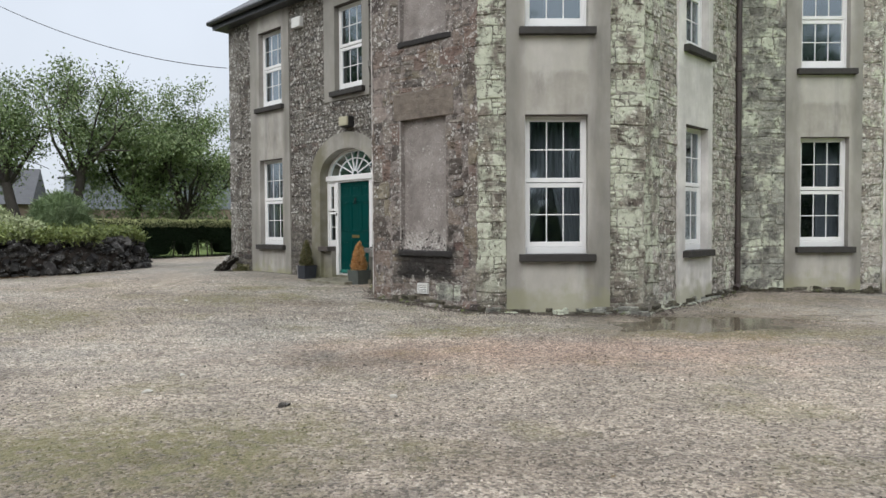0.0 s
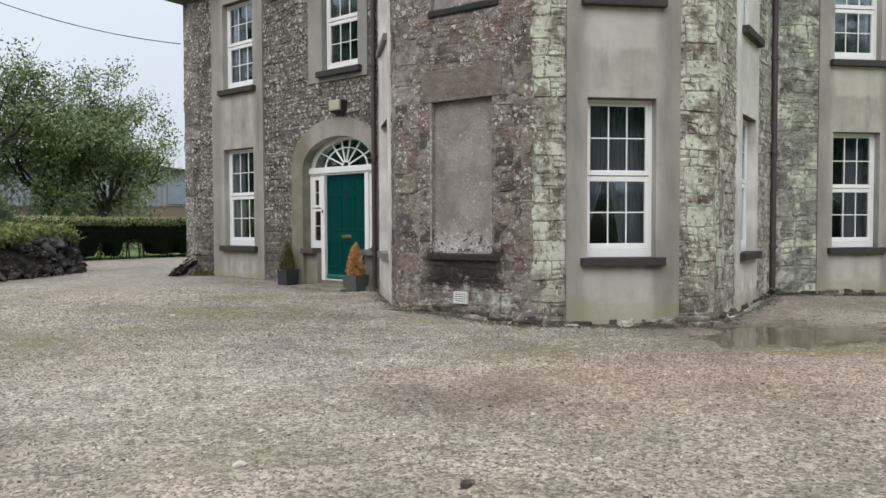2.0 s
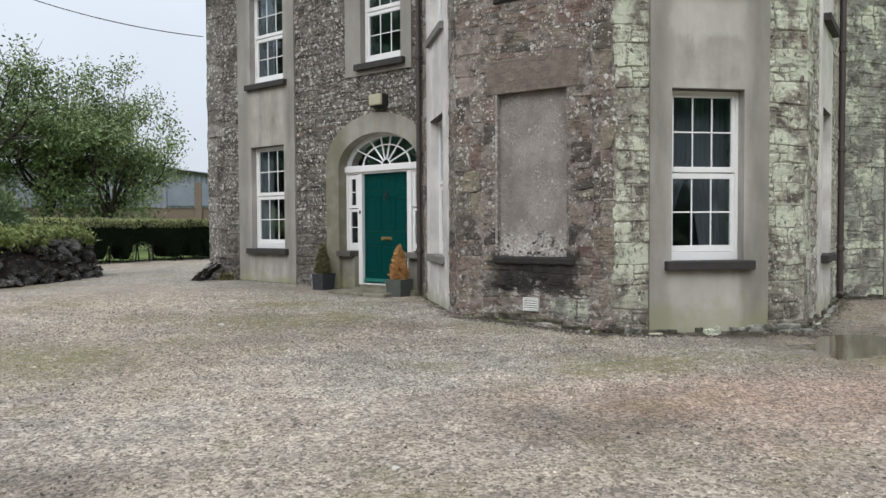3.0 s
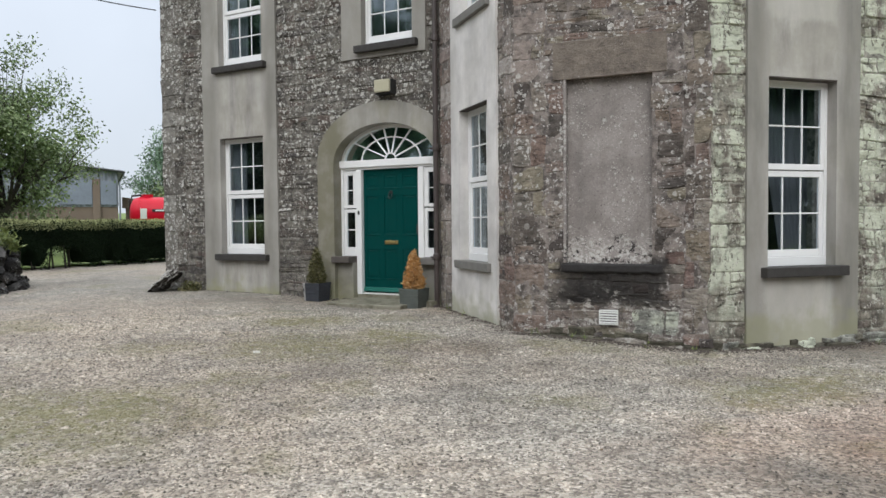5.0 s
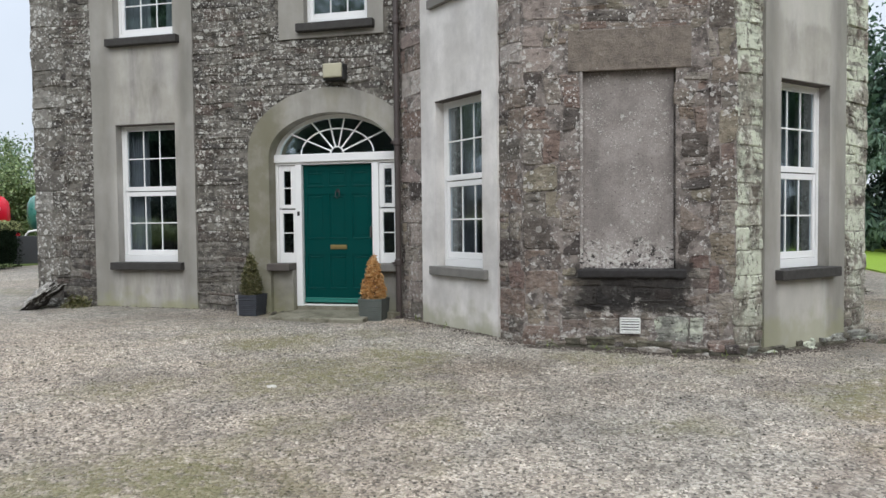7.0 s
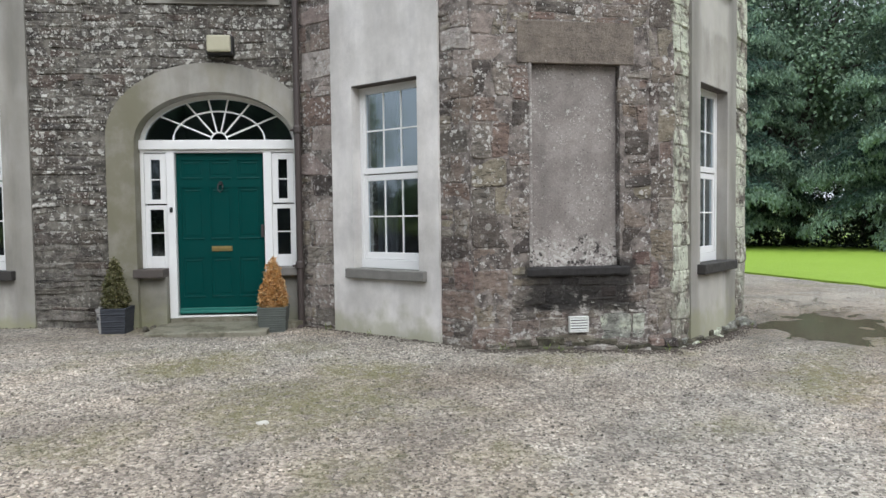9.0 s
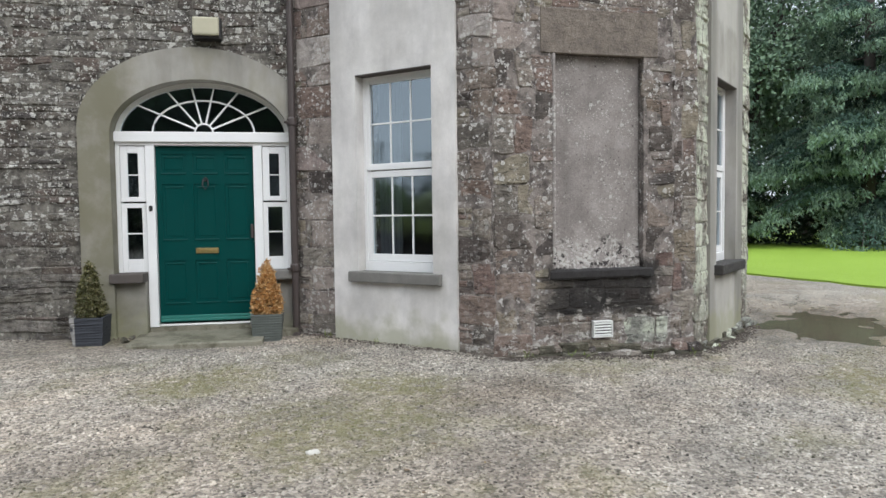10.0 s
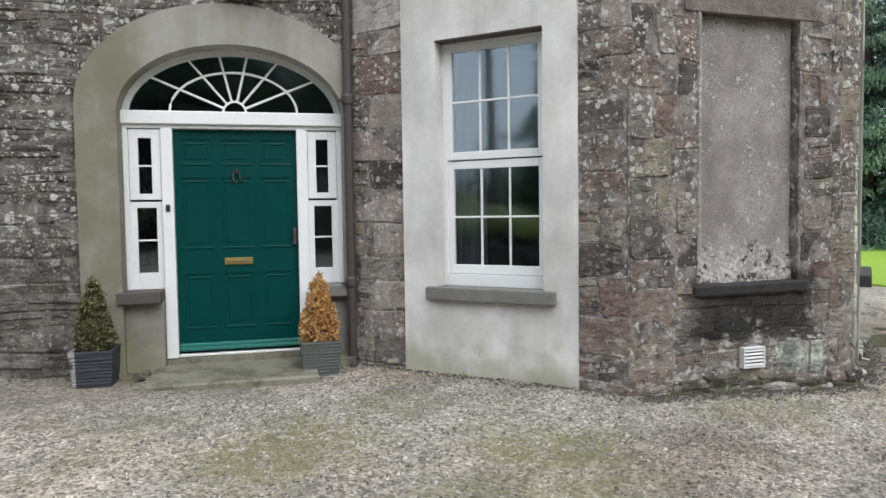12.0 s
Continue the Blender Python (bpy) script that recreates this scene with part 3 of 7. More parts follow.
def grass_mat(name, a, b):
    k = Mat(name, 0.8, 0.3)
    col = k.mix(k.noise(0.5, 5, 0.6), a, b)
    col = k.mix(0.5, col, k.ramp(k.noise(38, 4, 0.7), [(0.3, 0.6), (0.7, 1.35)]), "MULTIPLY")
    k.bump(k.noise(60, 4, 0.7), 0.8, 0.03)
    return k.done(col)


M_LAWN = grass_mat("mown_lawn", (0.21, 0.33, 0.03), (0.27, 0.40, 0.05))
M_FIELD = grass_mat("rough_grass", (0.10, 0.15, 0.035), (0.16, 0.21, 0.06))
M_EARTH = plain_mat("dark_damp_earth", (0.075, 0.061, 0.049), 0.9, 0.35, 9)
M_MOSS = plain_mat("dull_green_moss", (0.105, 0.10, 0.05), 0.95, 0.35, 14)


def water_mat():
    k = Mat("shallow_muddy_water", 0.07, 0.4)
    k.bump(k.noise(6, 2), 0.03, 0.01)
    k.b.inputs["IOR"].default_value = 1.33
    return k.done(k.mix(k.noise(1.4, 4), (0.09, 0.075, 0.05), (0.14, 0.12, 0.085)))


M_WATER = water_mat()


# ---- building helpers ----
def finish(bm, name, material, parent=None, smooth=False):
    me = bpy.data.meshes.new(name)
    bm.to_mesh(me)
    bm.free()
    return from_mesh(name, me, material, parent, smooth)


def from_mesh(name, me, material, parent=None, smooth=False):
    mats = material if isinstance(material, (list, tuple)) else [material]
    if not me.materials:
        for m in mats:
            me.materials.append(m)
    if smooth:
        me.shade_smooth()
    ob = new(name, me)
    if parent is not None:
        ob.parent = parent
    return ob


def part(name, bm, material, parent, label="", smooth=False):
    ob = finish(bm, name, material, parent, smooth)
    return tagged(ob, label) if label else ob


def pydata(name, verts, faces, material, parent=None, smooth=False):
    me = bpy.data.meshes.new(name)
    me.from_pydata(verts, [], faces)
    me.update()
    return from_mesh(name, me, material, parent, smooth)


def thing(name, m, label, category, group="", kind=""):
    ob = new(name)
    ob.empty_display_size = 0.1
    ob.matrix_world = m
    return tagged(ob, label, category, group, kind)


def boxes(*dims, bevel=0.004, seg=1):
    """Bevelled boxes (x0, x1, y0, y1, z0, z1) joined in one bmesh."""
    bm = bmesh.new()
    for x0, x1, y0, y1, z0, z1 in dims:
        r = bmesh.ops.create_cube(bm, size=1.0)
        bmesh.ops.transform(bm, verts=r["verts"], matrix=Matrix.Translation(((x0 + x1) / 2, (y0 + y1) / 2, (z0 + z1) / 2)) @ Matrix.Diagonal((x1 - x0, y1 - y0, z1 - z0, 1)))
    if bevel:
        bmesh.ops.bevel(bm, geom=bm.edges[:], offset=bevel, segments=seg, affect="EDGES", profile=0.6)
    return bm


def tube(path, radii, sides=8, bm=None, cap=True):
    """A round tube along the points of path."""
    bm = bm or bmesh.new()
    rings = []
    for i, p in enumerate(path):
        p = Vector(p)
        a = Vector(path[max(i - 1, 0)])
        b = Vector(path[min(i + 1, len(path) - 1)])
        d = (b - a).normalized()
        s = d.orthogonal().normalized() if abs(d.z) > 0.9 else d.cross(Vector((0, 0, 1))).normalized()
        q = d.cross(s)
        r = radii[i] if isinstance(radii, (list, tuple)) else radii
        rings.append([bm.verts.new(p + (s * math.cos(2 * math.pi * k / sides) + q * math.sin(2 * math.pi * k / sides)) * r) for k in range(sides)])
    for a, b in zip(rings, rings[1:]):
        for k in range(sides):
            bm.faces.new((a[k], a[(k + 1) % sides], b[(k + 1) % sides], b[k]))
    if cap:
        bm.faces.new(rings[0][::-1])
        bm.faces.new(rings[-1])
    return bm


def smooth01(a, b, v):
    t = min(1.0, max(0.0, (v - a) / (b - a)))
    return t * t * (3 - 2 * t)


def gz(x, y):
    """Height of the ground: it rises gently past the house to the back and to the west."""
    u = y - 0.4 * x
    z = 0.8 * 0.055 * math.log1p(math.exp(min(30.0, (u - 10.4) / 0.8)))
    z = 0.29 - 0.06 * math.log1p(math.exp((0.29 - z) / 0.06)) if z > -1 else z
    z = z - 0.08 * math.exp(-((x + 2.4) ** 2 + (y - 16.6) ** 2) / 3.5)
    # a shallow hollow that holds the puddle
    z -= 0.055 * math.exp(-(((x - 3.7) * 0.75 + (y - 10.9) * 0.25) ** 2 / 1.1 + ((y - 10.9) - 0.25 * (x - 3.7)) ** 2 / 0.45))
    z += (0.045 * noise.noise(Vector((x * 1.5, y * 2.2, 11.0))) + 0.045 * noise.noise(Vector((x * 2.6, y * 3.6, 2.0)))) * math.exp(-((x - 3.7) ** 2 / 4 + (y - 10.9) ** 2 / 2))
    near = smooth01(30, 22, math.hypot(x, y - 10))
    z += near * 0.018 * noise.noise(Vector((x * 0.7, y * 0.7, 3.0))) + near * 0.012 * noise.noise(Vector((x * 2.3, y * 2.3, 7.0)))
    far = math.hypot(x, y - 10)
    z += smooth01(90, 420, far) * (9 + 10 * noise.noise(Vector((x * 0.004, y * 0.004, 1.0))))
    return z


def rock(rng, size, name, m, material, label="", category="rock", group="", parent=None, sub=2, jag=0.3):
    """A broken stone with flat cleft faces and a rough skin."""
    bm = bmesh.new()
    bmesh.ops.create_icosphere(bm, subdivisions=sub, radius=1.0)
    ph = rng.uniform(0, 50)
    cuts = [(Vector(rng.normal(0, 1, 3)).normalized(), rng.uniform(0.45, 0.8)) for _ in range(6)]
    for v in bm.verts:
        q = v.co.copy()
        for nrm, lim in cuts:
            over = q.dot(nrm) - lim
            if over > 0:
                q -= nrm * over * 0.92
        q *= 1 + jag * noise.noise(v.co * 1.7 + Vector((ph, 0, 0))) + jag * 0.55 * noise.noise(v.co * 4.5 + Vector((0, ph, 0)))
        v.co = Vector((q.x * size[0], q.y * size[1], q.z * size[2]))
    ob = finish(bm, name, material, parent)
    if parent is None:
        ob.matrix_world = m
        tagged(ob, label, category, group)
    else:
        ob.matrix_basis = m
    return ob


# ---- ground: one sheet to the horizon ----
def build_ground():
    def axis(lo, hi, step, tail):
        mid = list(np.arange(lo, hi + 1e-6, step))
        return [lo - t for t in reversed(tail)] + mid + [hi + t for t in tail]
    tail = [1, 2.5, 5, 9, 15, 24, 40, 65, 100, 150, 230, 360, 560, 900]
    xs = axis(-13, 15, 0.14, tail)
    ys = axis(-3, 30, 0.14, tail)
    verts = [(x, y, gz(x, y)) for y in ys for x in xs]
    nx = len(xs)
    faces, slot = [], []
    for j in range(len(ys) - 1):
        for i in range(nx - 1):
            faces.append((j * nx + i, j * nx + i + 1, (j + 1) * nx + i + 1, (j + 1) * nx + i))
            cx, cy = (xs[i] + xs[i + 1]) / 2, (ys[j] + ys[j + 1]) / 2
            slot.append(1 if (cx < -28 or cx > 26 or cy < -14 or cy > 40) else 0)
    g = pydata("ground", verts, faces, [M_GRAVEL, M_FIELD], smooth=True)
    g.data.polygons.foreach_set("material_index", slot)
    tagged(g, "damp grey-brown gravel forecourt with mossy and reddish patches", "ground", kind="structure")


build_ground()


def sheet(name, pts, step, dz, material, label, category):
    """A patch of turf over the ground, with a ragged rounded edge; pts is its outline."""
    bm = bmesh.new()
    ring = []
    n = len(pts)
    for i in range(n):
        a, b = Vector(pts[i]), Vector(pts[(i + 1) % n])
        k = max(1, int((b - a).length / step))
        for j in range(k):
            p = a.lerp(b, j / k)
            ring.append(p + Vector((noise.noise(Vector((p.x * 1.7, p.y * 1.7, 0))), noise.noise(Vector((p.x * 1.7, p.y * 1.7, 9))))) * 0.12)
    c = sum(ring, Vector((0, 0))) / len(ring)
    prev = None
    for f, h in ((1.0, -0.03), (0.999, dz * 0.8), (0.993, dz), (0.8, dz), (0.5, dz), (0.2, dz)):
        cur = [bm.verts.new((*(c + (p - c) * f), gz(*(c + (p - c) * f)) + h)) for p in ring]
        if prev:
            for i in range(len(ring)):
                j = (i + 1) % len(ring)
                bm.faces.new((prev[i], prev[j], cur[j], cur[i]))
        prev = cur
    bm.faces.new(prev)
    bmesh.ops.recalc_face_normals(bm, faces=bm.faces[:])
    ob = finish(bm, name, material)
    return tagged(ob, label, category, kind="structure")


sheet("lawn_east", [(10.0, 10.4), (8.8, 6.5), (9.2, 0), (14, -10), (26, -14), (46, -10), (50, 10), (46, 34), (28, 36), (20, 24), (12.6, 14.3)], 0.5, 0.06, M_LAWN, "bright green mown lawn beyond the gravel", "lawn")
sheet("lawn_west", [(-14.0, 27.2), (-11.4, 29.8), (-6.9, 34.8), (-3, 39), (-3, 52), (-34, 52), (-36, 34), (-26, 24), (-18, 23)], 0.6, 0.05, M_FIELD, "rough green grass behind the clipped hedge", "lawn")


def build_puddle():
    bm = bmesh.new()
    zs = gz(3.7, 10.9) + 0.028
    n = 64
    ring = []
    for k in range(n):
        a = 2 * math.pi * k / n
        r = 1.0 + 0.25 * noise.noise(Vector((math.cos(a) * 1.6, math.sin(a) * 1.6, 4)))
        dx, dy = 2.3 * r * math.cos(a), 1.15 * r * math.sin(a)
        ring.append(bm.verts.new((3.7 + dx * 0.96 - dy * 0.2, 10.95 + dy + dx * 0.22, zs)))
    bm.faces.new(ring)
    tagged(finish(bm, "water", M_WATER), "shallow brown puddle lying on the gravel", "puddle", kind="structure")


build_puddle()

# ---- the house: its walls stand on this outline, seen from the forecourt west to east ----
CORNERS = [(-6.235, 20.935), (-1.495, 16.195), (-1.35, 13.38), (0.52, 11.78), (3.30, 11.80), (6.24, 14.95), (9.26, 14.95), (11.0, 16.85)]
BACK = [(13.0, 24.0), (6.0, 29.5), (-0.6, 26.6)]
TOP = 7.45
Z0, Z1, Z2, Z3 = 1.05, 3.37, 4.79, 6.85   # sill tops and lintels of the two storeys


def frame_of(a, b, z=0.0):
    d = (Vector(b) - Vector(a)).normalized()
    return Matrix(((d.x, -d.y, 0, a[0]), (d.y, d.x, 0, a[1]), (0, 0, 1, z), (0, 0, 0, 1)))


def slab(length, z0, z1, y0, y1, holes=()):
    """An upright slab with rectangular openings (u0, u1, z0, z1) that go right through it."""
    us = sorted({0.0, length} | {h[0] for h in holes} | {h[1] for h in holes}) if not isinstance(length, tuple) else sorted(set(length) | {h[0] for h in holes} | {h[1] for h in holes})
    zs = sorted({z0, z1} | {h[2] for h in holes} | {h[3] for h in holes})
    bm = bmesh.new()
    vs = {}

    def v(i, j, k):
        if (i, j, k) not in vs:
            vs[i, j, k] = bm.verts.new((us[i], (y0, y1)[k], zs[j]))
        return vs[i, j, k]

    def solid(i, j):
        if not (0 <= i < len(us) - 1 and 0 <= j < len(zs) - 1):
            return False
        cu, cz = (us[i] + us[i + 1]) / 2, (zs[j] + zs[j + 1]) / 2
        return not any(h[0] < cu < h[1] and h[2] < cz < h[3] for h in holes)

    for i in range(len(us) - 1):
        for j in range(len(zs) - 1):
            if not solid(i, j):
                continue
            bm.faces.new((v(i, j, 0), v(i + 1, j, 0), v(i + 1, j + 1, 0), v(i, j + 1, 0)))
            bm.faces.new((v(i, j, 1), v(i, j + 1, 1), v(i + 1, j + 1, 1), v(i + 1, j, 1)))
            if not solid(i - 1, j):
                bm.faces.new((v(i, j, 0), v(i, j + 1, 0), v(i, j + 1, 1), v(i, j, 1)))
            if not solid(i + 1, j):
                bm.faces.new((v(i + 1, j, 0), v(i + 1, j, 1), v(i + 1, j + 1, 1), v(i + 1, j + 1, 0)))
            if not solid(i, j - 1):
                bm.faces.new((v(i, j, 0), v(i, j, 1), v(i + 1, j, 1), v(i + 1, j, 0)))
            if not solid(i, j + 1):
                bm.faces.new((v(i, j + 1, 0), v(i + 1, j + 1, 0), v(i + 1, j + 1, 1), v(i, j + 1, 1)))
    return bm


# per wall: rendered strips (u0, u1, z0, z1), openings (u0, u1) in them, mortar, render
WALLS = {
    1: dict(panels=[(1.23, 3.17, -0.3, TOP)], wins=[(1.69, 2.82)], mortar=M_MORTAR, render=M_RENDER_W1),
    2: dict(panels=[(0.65, 2.40, -0.3, TOP)], wins=[(1.02, 2.09)], mortar=M_MORTAR_BAY, render=M_RENDER_LIGHT),
    3: dict(panels=[], wins=[], mortar=M_MORTAR_BAY, render=M_RENDER),
    4: dict(panels=[(0.48, 2.21, -0.3, TOP)], wins=[(0.79, 1.84)], mortar=M_MORTAR_PALE, render=M_RENDER_W4),
    5: dict(panels=[(1.22, 2.76, -0.3, TOP)], wins=[(1.54, 2.56)], mortar=M_MORTAR_PALE, render=M_RENDER_LIGHT),
    6: dict(panels=[(0.96, 2.58, -0.3, TOP)], wins=[(1.28, 2.31)], mortar=M_MORTAR_PALE, render=M_RENDER_W6),
    7: dict(panels=[(0.14, 2.1, -0.3, TOP)], wins=[(0.6, 1.62)], mortar=M_MORTAR_PALE, render=M_RENDER_LIGHT),
}
WALL_LABEL = {
    1: "grey rubble stone wall speckled with white lichen",
    2: "narrow stone wall of the bay beside the front door",
    3: "brown sandstone bay wall with a blocked window recess",
    4: "bay wall with pale green lichened corner stones",
    5: "pale lichened rubble stone wall of the bay",
    6: "grey-green stone wall with a rendered window strip",
    7: "rendered end wall of the house",
}
wall_ob = {}


def build_walls():
    for k, w in WALLS.items():
        a, b = CORNERS[k - 1], CORNERS[k]
        length = (Vector(b) - Vector(a)).length
        holes = []
        for u0, u1 in w["wins"]:
            holes += [(u0 - 0.03, u1 + 0.03, Z0 - 0.10, Z1 + 0.03), (u0 - 0.03, u1 + 0.03, Z2 - 0.10, Z3 + 0.03)]
        if k == 1:
            holes += [(4.47, 6.65, 0.10, 3.46), (5.12, 6.23, Z2 - 0.10, Z3 + 0.03)]
        if k == 3:
            ob = finish(slab(length, -0.5, TOP, -0.010, 0.45, [(0.70, 1.79, 1.08, 3.45), (0.70, 1.79, 4.84, 6.91)]), "wall_3", w["mortar"])
        else:
            ob = finish(slab(length, -0.5, TOP, -0.010, 0.45, holes), f"wall_{k}", w["mortar"])
        ob.matrix_world = frame_of(a, b)
        tagged(ob, WALL_LABEL[k], "wall", kind="structure")
        wall_ob[k] = ob
        for (u0, u1, z0, z1), win in zip(w["panels"], w["wins"]):
            ph = [(win[0], win[1], Z0 - 0.02, Z1), (win[0], win[1], Z2 - 0.02, Z3)]
            bm = slab((u0, u1), z0, z1, -0.05, 0.24, ph)
            part("render_strip", bm, w["render"], ob, "smooth weathered cement render strip")
        if k == 1:
            bm = slab((4.72, 6.46), 4.58, TOP, -0.05, 0.24, [(5.15, 6.20, Z2 - 0.02, Z3)])
            part("render_strip", bm, w["render"], ob, "smooth cement window surround")
    pts = [CORNERS[-1]] + BACK + [CORNERS[0]]
    for k, (a, b) in enumerate(zip(pts, pts[1:])):
        length = (Vector(b) - Vector(a)).length
        ob = finish(slab(length, -0.5, TOP, 0.0, 0.45), f"wall_{8 + k}", M_MORTAR)
        ob.matrix_world = frame_of(a, b)
        tagged(ob, "plain grey stone rear wall of the house", "wall", kind="structure")


build_walls()


def ring_mesh(rings, caps=True):
    bm = bmesh.new()
    vr = [[bm.verts.new(p) for p in r] for r in rings]
    n = len(vr[0])
    for a, b in zip(vr, vr[1:]):
        for i in range(n):
            bm.faces.new((a[i], a[(i + 1) % n], b[(i + 1) % n], b[i]))
    if caps:
        bm.faces.new(vr[0][::-1])
        bm.faces.new(vr[-1])
    bmesh.ops.recalc_face_normals(bm, faces=bm.faces[:])
    return bm


def offset_ring(pts, d):
    out = []
    n = len(pts)
    for i in range(n):
        p, a, b = Vector(pts[i]), Vector(pts[i - 1]), Vector(pts[(i + 1) % n])
        d1, d2 = (p - a).normalized(), (b - p).normalized()
        n1, n2 = Vector((d1.y, -d1.x)), Vector((d2.y, -d2.x))
        m = (n1 + n2).normalized()
        out.append(p + m * d / max(0.5, m.dot(n1)))
    return out


def build_roof_and_floors():
    plan = CORNERS + BACK
    centre = sum((Vector(p) for p in plan), Vector((0, 0))) / len(plan)

    def ring(d, z, s=1.0):
        return [(*(centre + (p - centre) * s), z) for p in offset_ring(plan, d)]

    roof = finish(ring_mesh([ring(0.42, TOP + 0.03), ring(0.42, TOP + 0.10), ring(0.0, TOP + 2.6, 0.42), ring(0.0, TOP + 2.62, 0.4)]), "roof", M_SLATE)
    tagged(roof, "low hipped dark slate roof with deep eaves", "roof", kind="structure")
    part("fascia", ring_mesh([ring(0.02, TOP - 0.16), ring(0.34, TOP - 0.16), ring(0.34, TOP + 0.02), ring(0.02, TOP + 0.02)], caps=False), M_GUTTER, roof, "dark boxed eaves")
    gut = bmesh.new()
    r = ring(0.43, TOP + 0.02)
    for p, q in zip(r, r[1:] + r[:1]):
        tube([p, q], 0.065, 8, gut)
    part("gutter", gut, M_GUTTER, roof, "dark half-round gutter")
    for name, z0, z1, mat, lab in (("floor", 0.30, 0.42, M_BOARD, "dark boarded ground floor inside"), ("floor_upper", 3.85, 4.05, M_PLASTER, "upper floor inside the house"), ("ceiling", 7.2, 7.3, M_PLASTER, "plain upper ceiling")):
        tagged(finish(ring_mesh([ring(-0.44, z0), ring(-0.44, z1)]), name, mat), lab, name.split("_")[0], kind="structure")
    # Added cores that stop daylight showing through from the opposite windows.
    core = [ring(-0.44, z, 0.52) for z in (0.43, 3.84)]
    tagged(finish(ring_mesh(core), "wall_inner", M_PLASTER), "plain added core that blocks views through the rooms", "wall", kind="structure")
    core = [ring(-0.44, z, 0.52) for z in (4.06, 7.19)]
    tagged(finish(ring_mesh(core), "wall_inner_upper", M_PLASTER), "plain added core that blocks views through upstairs", "wall", kind="structure")


build_roof_and_floors()


# ---- windows ----
pane_cache = {}


def pane_mesh(w, h, glass):
    key = (round(w, 3), round(h, 3), glass.name)
    if key not in pane_cache:
        me = bpy.data.meshes.new("pane")
        me.from_pydata([(0, 0, 0), (w, 0, 0), (w, 0, h), (0, 0, h)], [], [(0, 1, 2, 3)])
        me.materials.append(glass)
        pane_cache[key] = me
    return pane_cache[key]


def sash(parent, name, x0, x1, z0, z1, y, bottom=0.06, cols=3, rows=2, rail=0.055, bar=0.02, mat=None, glass=None, top=None):
    """A sliding sash: rails and stiles, glazing bars, and a pane in each light."""
    mat = mat or M_WHITE
    top = top or rail
    fr = part(name, boxes((x0, x0 + rail, y, y + 0.045, z0, z1), (x1 - rail, x1, y, y + 0.045, z0, z1),
                          (x0 + rail, x1 - rail, y + 0.001, y + 0.044, z0, z0 + bottom), (x0 + rail, x1 - rail, y + 0.001, y + 0.044, z1 - top, z1)), mat, parent)
    gx0, gx1, gz0, gz1 = x0 + rail, x1 - rail, z0 + bottom, z1 - top
    pw, ph = (gx1 - gx0) / cols, (gz1 - gz0) / rows
    bars = [(gx0 + pw * i - bar / 2, gx0 + pw * i + bar / 2, y + 0.012, y + 0.034, gz0, gz1) for i in range(1, cols)]
    bars += [(gx0, gx1, y + 0.013, y + 0.033, gz0 + ph * j - bar / 2, gz0 + ph * j + bar / 2) for j in range(1, rows)]
    for bx in bars:
        part("glazing_bar", boxes(bx, bevel=0.003), mat, fr)
    for i in range(cols):
        for j in range(rows):
            p = new("pane", pane_mesh(pw, ph, glass or M_GLASS))
            p.parent = fr
            p.location = (gx0 + pw * i, y + 0.024 + 0.0006 * random.uniform(-1, 1), gz0 + ph * j)
            p.rotation_euler = (random.uniform(-0.004, 0.004), 0, random.uniform(-0.004, 0.004))
            p.visible_shadow = False
    return fr


win_count = [0]


def window(wall, u0, u1, z0, z1, sill_mat, sill_out=0.11, label="", depth=0.095):
    win_count[0] += 1
    w = thing(f"window_{win_count[0]}", wall_ob[wall].matrix_world.copy(), label or "white sash window with small panes over a stone sill", "window", "sash windows", "structure")
    part("window_sill", boxes((u0 - 0.10, u1 + 0.12, -sill_out - 0.05, depth + 0.06, z0 - 0.125, z0), bevel=0.014, seg=2), sill_mat, w, "dark weathered stone sill" if sill_mat is M_SILL else "grey stone sill")
    # Thin dark strip: the shade of the reveal's top, put in as colour.
    part("soffit", boxes((u0 + 0.002, u1 - 0.002, -0.052, depth - 0.002, z1 - 0.016, z1 - 0.001), bevel=0.003), M_SOFFIT, w, "dark strip coloured for the shade under the window head")
    f = 0.045
    part("window_frame", boxes((u0, u0 + f, depth, depth + 0.09, z0, z1), (u1 - f, u1, depth, depth + 0.09, z0, z1),
                               (u0 + f, u1 - f, depth, depth + 0.09, z1 - f, z1), (u0 + f, u1 - f, depth - 0.012, depth + 0.09, z0, z0 + 0.112)), M_WHITE, w)
    zm = z0 + 0.115 + (z1 - z0 - 0.115 - f) * 0.50
    sash(w, "lower_sash", u0 + f, u1 - f, z0 + 0.117, zm - 0.004, depth + 0.02, bottom=0.085, top=0.075)
    sash(w, "upper_sash", u0 + f, u1 - f, zm + 0.008, z1 - f, depth + 0.006, bottom=0.075)
    return w


